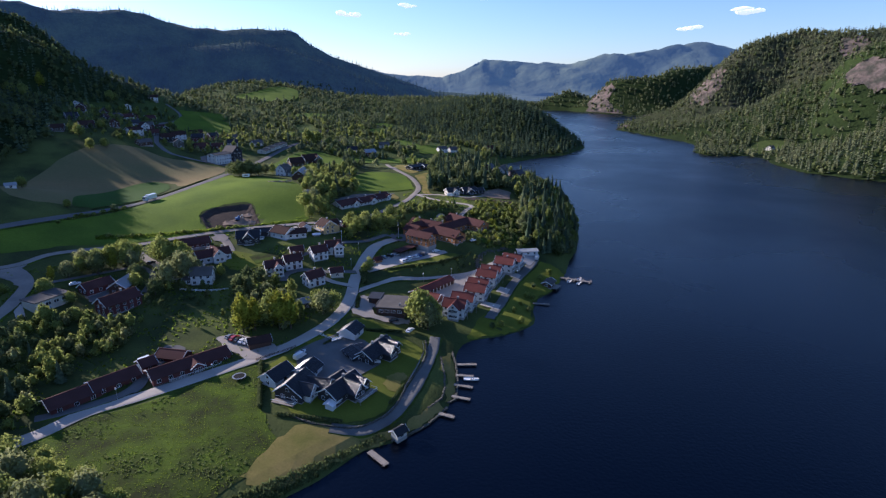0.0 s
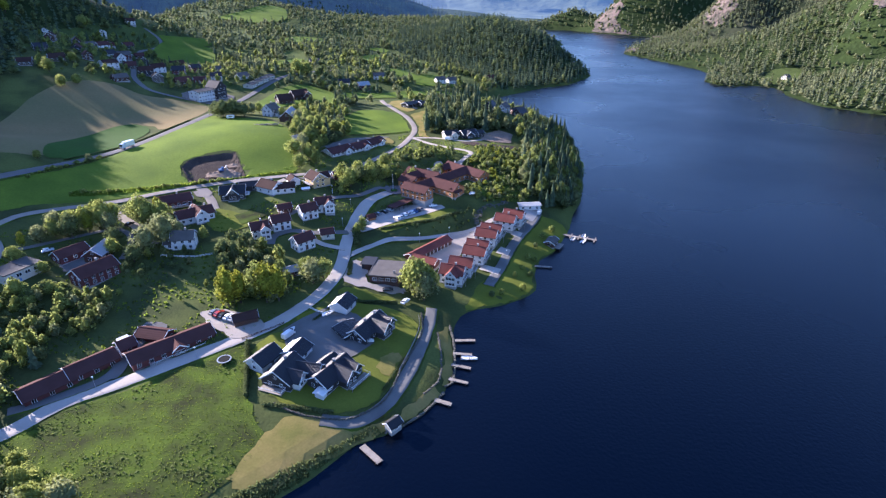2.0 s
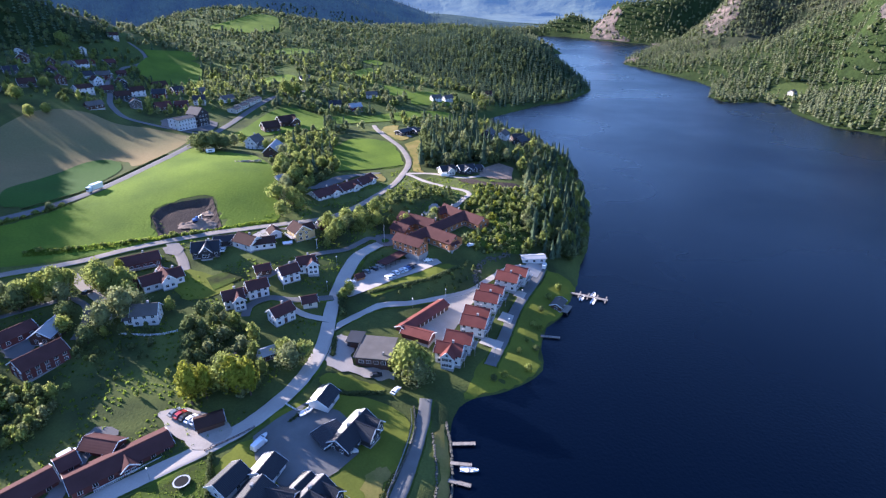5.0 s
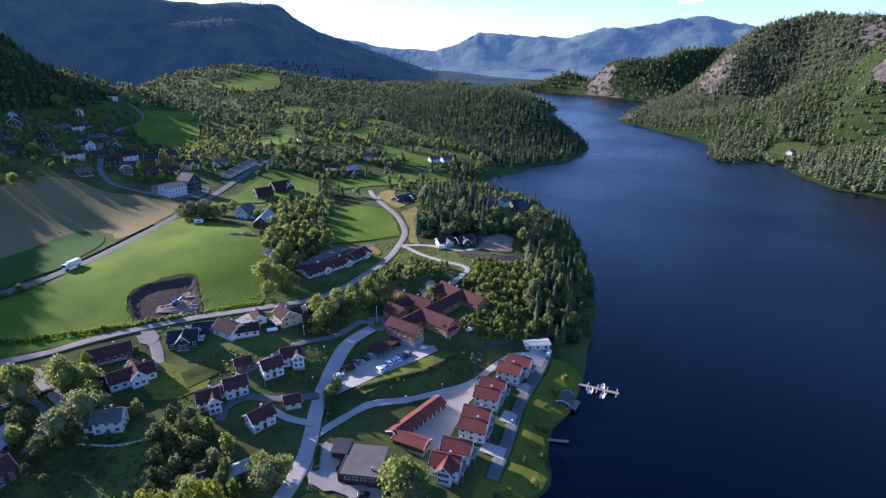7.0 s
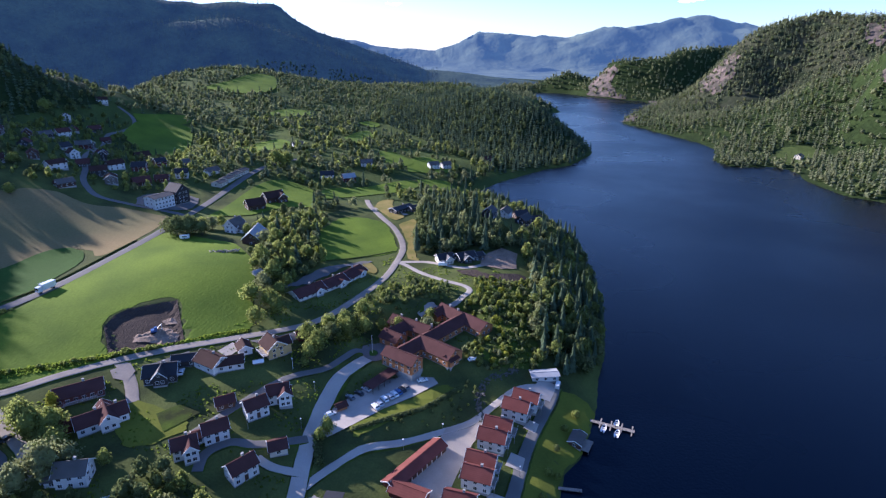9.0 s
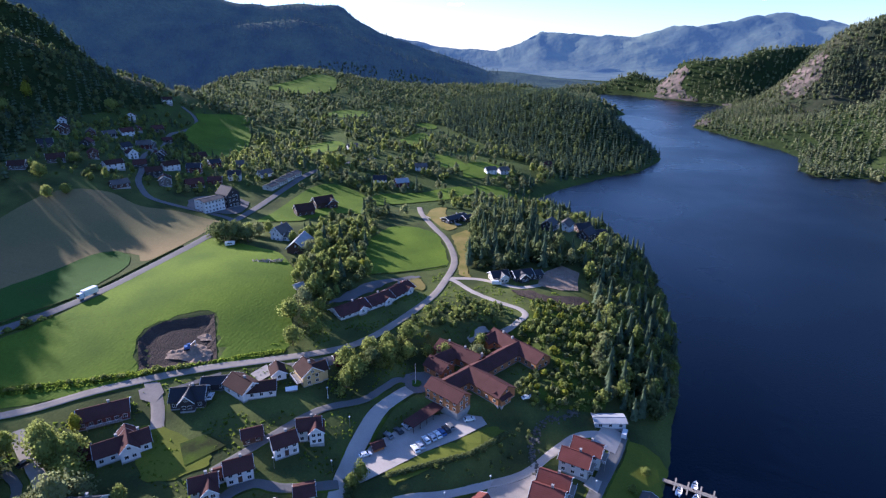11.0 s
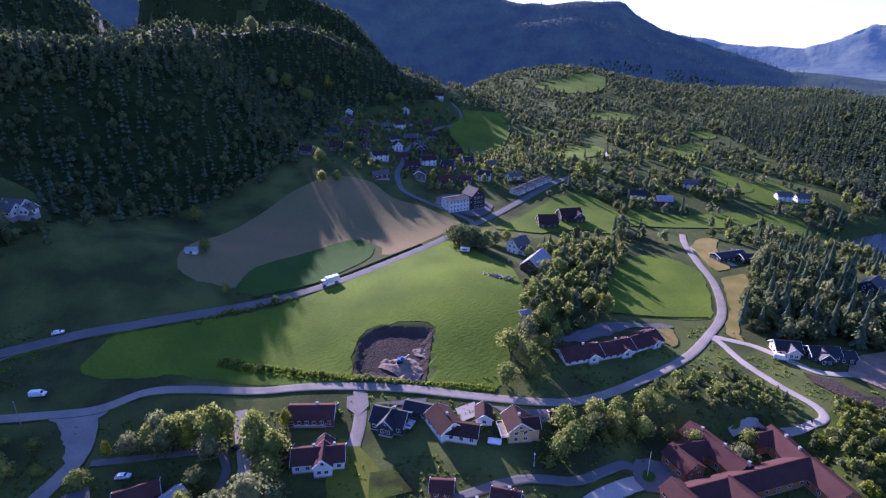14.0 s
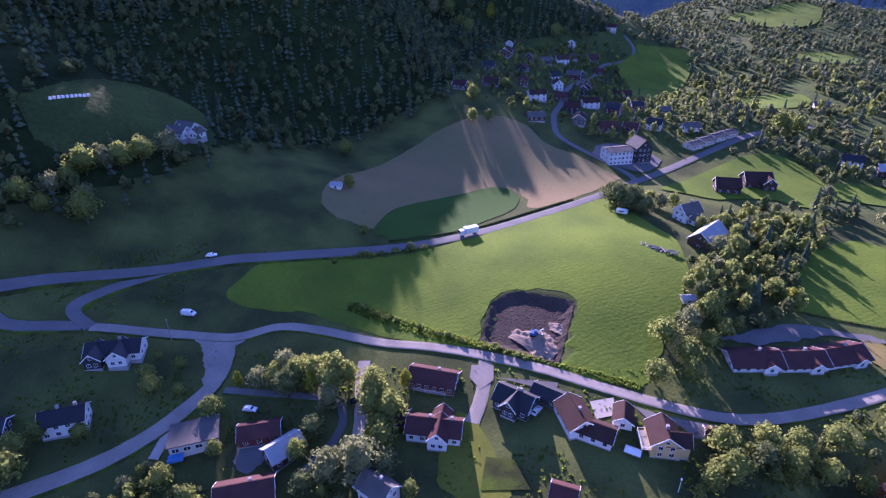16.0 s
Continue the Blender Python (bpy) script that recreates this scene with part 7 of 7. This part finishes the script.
# ---- the building plot ----
for x, y, r, h in ((-113.5, 297.5, 7.5, 2.2), (-119, 295.5, 4.0, 1.3), (-108.5, 293.5, 4.5, 1.8), (-112, 305.5, 3.5, 1.2)):
    # a tipped heap: uneven, clodded, running out flat at its foot
    n = 26
    u, v = np.meshgrid(np.linspace(-1.15, 1.15, n), np.linspace(-1.15, 1.15, n))
    d = np.hypot(u, v) * (1 + 0.25 * np.sin(3 * np.arctan2(v, u) + x))
    rough = np.array([noise.fractal(Vector((p * r / 2.2, q * r / 2.2, x)), 0.8, 2.2, 4) for p, q in zip(u.ravel(), v.ravel())]).reshape(u.shape)
    z = h * np.clip(1 - d, -0.4, 1) * (0.8 + 0.5 * rough) + 0.35 * rough * np.clip(1.1 - d, 0, 1) - 0.15
    i = np.arange(n * n).reshape(n, n)
    ob = new("earth_mound", mesh_of("earth_mound", np.stack([u * r, v * r * 0.8, z], -1).reshape(-1, 3), np.stack([i[:-1, :-1], i[:-1, 1:], i[1:, 1:], i[1:, :-1]], -1).reshape(-1, 4), M["dirt"]))
    ob.location = (x, y, at(x, y) + 0.1)
    tagged(ob, "heap of pale dug earth on the plot", "earth mound")
digger = thing("excavator", (-115.5, 296.3, at(-115.5, 296.3) + 0.9), 30, "small blue-grey excavator among earth heaps", "excavator")
part("tracks", boxes((-1.4, 1.4, -1.2, -0.7, 0, 0.6), (-1.4, 1.4, 0.7, 1.2, 0, 0.6)), M["tyre"], digger)
part("body", boxes((-1.3, 1.0, -1.0, 1.0, 0.65, 1.6)), PAINT["blue"], digger)
part("cab", boxes((0.0, 1.1, -0.9, 0.1, 1.6, 2.6)), PAINT["blue"], digger)
bm = bmesh.new()
box(bm, 0, 2.6, -0.15, 0.15, -0.15, 0.15)
bm.transform(Matrix.Translation((1.0, 0.4, 1.4)) @ Matrix.Rotation(radians(-40), 4, "Y"))
box(bm, 2.8, 3.0, 0.25, 0.55, 1.0, 3.0)
part("boom", bm, PAINT["silver"], digger)
part("bucket", boxes((2.5, 3.2, 0.1, 0.7, 0.5, 1.0)), M["steel"], digger)

# ---- yard and garden things ----
tramp = thing("trampoline", (-67.1, 158.5, at(-67.1, 158.5)), 0, "round garden trampoline on the meadow", "trampoline")
bm = bmesh.new()
bmesh.ops.create_cone(bm, segments=24, radius1=1.9, radius2=1.9, depth=0.06, cap_ends=True, matrix=Matrix.Translation((0, 0, 0.8)))
part("mat", bm, M["tyre"], tramp)
bm = bmesh.new()
for k in range(24):
    a, b = 2 * math.pi * k / 24, 2 * math.pi * (k + 1) / 24
    vs = [bm.verts.new((r * math.cos(t), r * math.sin(t), z)) for t in (a, b) for r, z in ((1.8, 0.86), (2.2, 0.86), (2.2, 0.76), (1.8, 0.76))]
    for f in ((0, 1, 5, 4), (1, 2, 6, 5), (2, 3, 7, 6), (3, 0, 4, 7)):
        bm.faces.new([vs[i] for i in f])
part("rim_pad", bm, M["steel"], tramp)
for k in range(4):
    a = k * math.pi / 2
    part("leg", boxes((2 * math.cos(a) - 0.05, 2 * math.cos(a) + 0.05, 2 * math.sin(a) - 0.05, 2 * math.sin(a) + 0.05, -0.2, 0.8)), M["steel"], tramp)

island = thing("planter", (-26, 297.5, at(-26, 297.5) + 0.4), 0, "round planted island with stone kerb and flagpole", "planter")
bm = bmesh.new()
bmesh.ops.create_cone(bm, segments=20, radius1=2.4, radius2=2.2, depth=0.3, cap_ends=True)
part("bed", bm, M["crop"], island)
bm = bmesh.new()
bmesh.ops.create_cone(bm, segments=20, radius1=2.6, radius2=2.55, depth=0.2, cap_ends=True, matrix=Matrix.Translation((0, 0, -0.05)))
part("kerb", bm, M["stone"], island)


def pole(x, y, high, label, name="flagpole", lamp=False, mat="trim", r=0.09):
    ob = thing(name, (x, y, at(x, y)), STONE_RNG.uniform(0, 360), label, "lamp post" if lamp else "pole")
    bm = bmesh.new()
    bmesh.ops.create_cone(bm, segments=8, radius1=r, radius2=r * 0.6, depth=high + 0.5, cap_ends=True, matrix=Matrix.Translation((0, 0, high / 2 - 0.25)))
    part("shaft", bm, M[mat], ob)
    bm = bmesh.new()
    bmesh.ops.create_uvsphere(bm, u_segments=10, v_segments=6, radius=0.28 if lamp else 0.12, matrix=Matrix.Translation((0, 0, high + 0.1)))
    part("globe" if lamp else "knob", bm, M["trim"], ob)


pole(-26, 297.5, 9, "white flagpole on the planted island")
pole(-195.5, 205, 8.5, "tall leaning utility pole beside the road", "utility_pole", mat="wood", r=0.14)
pole(-54.5, 278.4, 4.5, "white lamp post on the grass", "lamp_post", True)
for x, y in ((3.6, 256), (28.9, 239), (37, 260), (21.4, 219), (-10, 247), (-45, 250), (-62, 247), (-44, 268), (-100, 146), (-76, 159.5)):
    pole(x, y, 4.2, "slim lamp post with a white globe", "lamp_post", True, "steel", 0.07)

house(46, 289.5, 5, [(0, 0, 0, 11, 5, 2.6, 0.5, {"along_side": 3, "on_gable": 0})], "white", "roof_pale", "long low white garage with a flat pale roof", "garage", "garage", trims=False)
house(-33.9, 264, 35, [(0, 0, 0, 3.6, 3.0, 2.2, 1.0, {"along_side": 0, "on_gable": 1})], "brick_red", "roof_maroon", "small orange-brown bin shed with a red roof", "shed", "shed", trims=False)
house(-241, 299.5, 40, [(0, 0, 0, 5, 3.5, 2.2, 1.0, {"along_side": 1, "on_gable": 0})], "white", "roof_pale", "small white field shed in the hill shade", "shed", "shed", trims=False)
house(-301.7, 256.3, 20, [(0, 0, 0, 11, 7, 4, 2.6, {"along_side": 3})], "white", "roof_grey", "white hill farmhouse in deep shade")
house(-88, 346, 50, [(0, 0, 0, 4, 3, 2.0, 0.8, {"along_side": 1, "on_gable": 0})], "offwhite", "roof_pale", "small pale garden shed among trees", "shed", "shed", trims=False)
house(-68.0, 279.6, 20, [(0, 0, 0, 3.2, 1.6, 1.2, 0.3, {"along_side": 0, "on_gable": 0})], "wood", "trim", "low garden bench store with a pale lid", "store box", "store_box", trims=False)
van_home = thing("caravan", (-143.5, 392.6, at(-143.5, 392.6) + 0.2), 20, "white caravan parked at the field edge", "caravan")
bm = boxes((-2.6, 2.6, -1.1, 1.1, 0.4, 2.5))
bmesh.ops.bevel(bm, geom=bm.edges[:], offset=0.3, segments=2, affect="EDGES")
part("body", bm, PAINT["white"], van_home)
part("side_window", boxes((-1.2, 1.2, -1.13, -1.08, 1.3, 1.9)), M["pane"], van_home)
wheels(van_home, [(0, -0.9), (0, 0.9)])
# timber stacked beside the farm
timber = thing("timber_stack", (-112.4, 369.4, at(-112.4, 369.4)), 10, "stack of pale cut timber and stones", "timber stack")
log = bmesh.new()
bmesh.ops.create_cone(log, segments=8, radius1=0.22, radius2=0.22, depth=3.4, cap_ends=True, matrix=Matrix.Rotation(radians(90), 4, "Y"))
log = mesh_from("log", log, M["wood"])
for k in range(26):
    o = part("log", log, None, timber)
    o.matrix_local = Matrix.Translation(((k % 13 - 6) * 1.2, STONE_RNG.uniform(-0.8, 0.8), 0.2 + 0.35 * (k // 13))) @ Matrix.Rotation(STONE_RNG.uniform(0.6, 2.4), 4, "Z")

# ---- tall grass and shrubs over the open ground ----
def tufts(name, poly, spacing, seed, size, mat, label, keep=0.8, patchy=0.0, patch_size=12.0):
    rs = np.random.RandomState(seed)
    xs, ys = [p[0] for p in poly], [p[1] for p in poly]
    gx, gy = np.meshgrid(np.arange(min(xs), max(xs), spacing), np.arange(min(ys), max(ys), spacing))
    x, y = (gx + rs.uniform(-0.5, 0.5, gx.shape) * spacing).ravel(), (gy + rs.uniform(-0.5, 0.5, gy.shape) * spacing).ravel()
    ok = inside(x, y, list(poly)) & (rs.rand(x.size) < keep)
    x, y = x[ok], y[ok]
    if patchy:
        f = np.array([noise.noise(Vector((a / patch_size, b / patch_size, seed))) for a, b in zip(x, y)])
        x, y = x[f > patchy], y[f > patchy]
    ok = shore(x, y) > 0.6
    for line in ROADS:
        d, _ = along(x, y, line)
        ok &= d > 2.9
    x, y = x[ok], y[ok]
    z = drape(x, y)
    n = 6
    a = rs.uniform(0, 2 * np.pi, (len(x), n))
    s = size * rs.uniform(0.5, 1.4, (len(x), 1))
    px, py = x[:, None] + rs.uniform(-0.5, 0.5, (len(x), n)) * s, y[:, None] + rs.uniform(-0.5, 0.5, (len(x), n)) * s
    pz = np.repeat(z[:, None], n, 1) - 0.05
    dx, dy = np.cos(a) * s * 0.4, np.sin(a) * s * 0.4
    lean = rs.uniform(-0.25, 0.25, (2, len(x), n)) * s
    v = np.stack([np.stack([px - dx, py - dy, pz], -1), np.stack([px + dx, py + dy, pz], -1), np.stack([px + lean[0], py + lean[1], pz + s * rs.uniform(0.5, 1.0, (len(x), n))], -1)], 2)
    ob = new(name, mesh_of(name, v.reshape(-1, 3), np.arange(v.size // 3).reshape(-1, 3), M[mat]))
    tagged(ob, label, "grass", kind="stuff")


tufts("tall_grass", [(-112, 124), (-104, 137), (-92, 145), (-80, 154), (-64, 166), (-58, 158), (-55, 143), (-46, 128), (-51, 116), (-66, 96), (-92, 70)], 0.6, 61, 0.34, "grass_tuft", "tussocky tall meadow grass", 0.95)
tufts("tall_grass", [(-112, 124), (-104, 137), (-92, 145), (-80, 154), (-64, 166), (-58, 158), (-55, 143), (-46, 128), (-51, 116), (-66, 96), (-92, 70)], 0.9, 65, 0.55, "leaf_dark", "darker coarse growth in the meadow", 0.7, 0.2, 14)
tufts("shore_reeds", [(-60, 96), (-38, 111), (-24, 126), (-14, 133), (-19, 136), (-36, 122), (-60, 104)], 0.5, 62, 0.8, "leaf_dark", "dense green shore growth", 0.8)
tufts("rough_grass", [(-260, 130), (-120, 130), (-60, 176), (-40, 240), (-20, 300), (20, 300), (46, 300), (40, 370), (-20, 400), (-70, 320), (-130, 262), (-200, 200), (-240, 240)], 1.6, 63, 0.7, "grass_tuft", "rough grass and low growth on the slopes", 0.7, -0.05, 14)
tufts("field_edge_growth", [(-172, 258), (-128, 276.5), (-101, 288.5), (-78, 300), (-78, 303), (-101, 292), (-129, 281), (-174, 263)], 0.6, 64, 0.8, "grass_tuft", "tall growth along the field edge", 0.9)
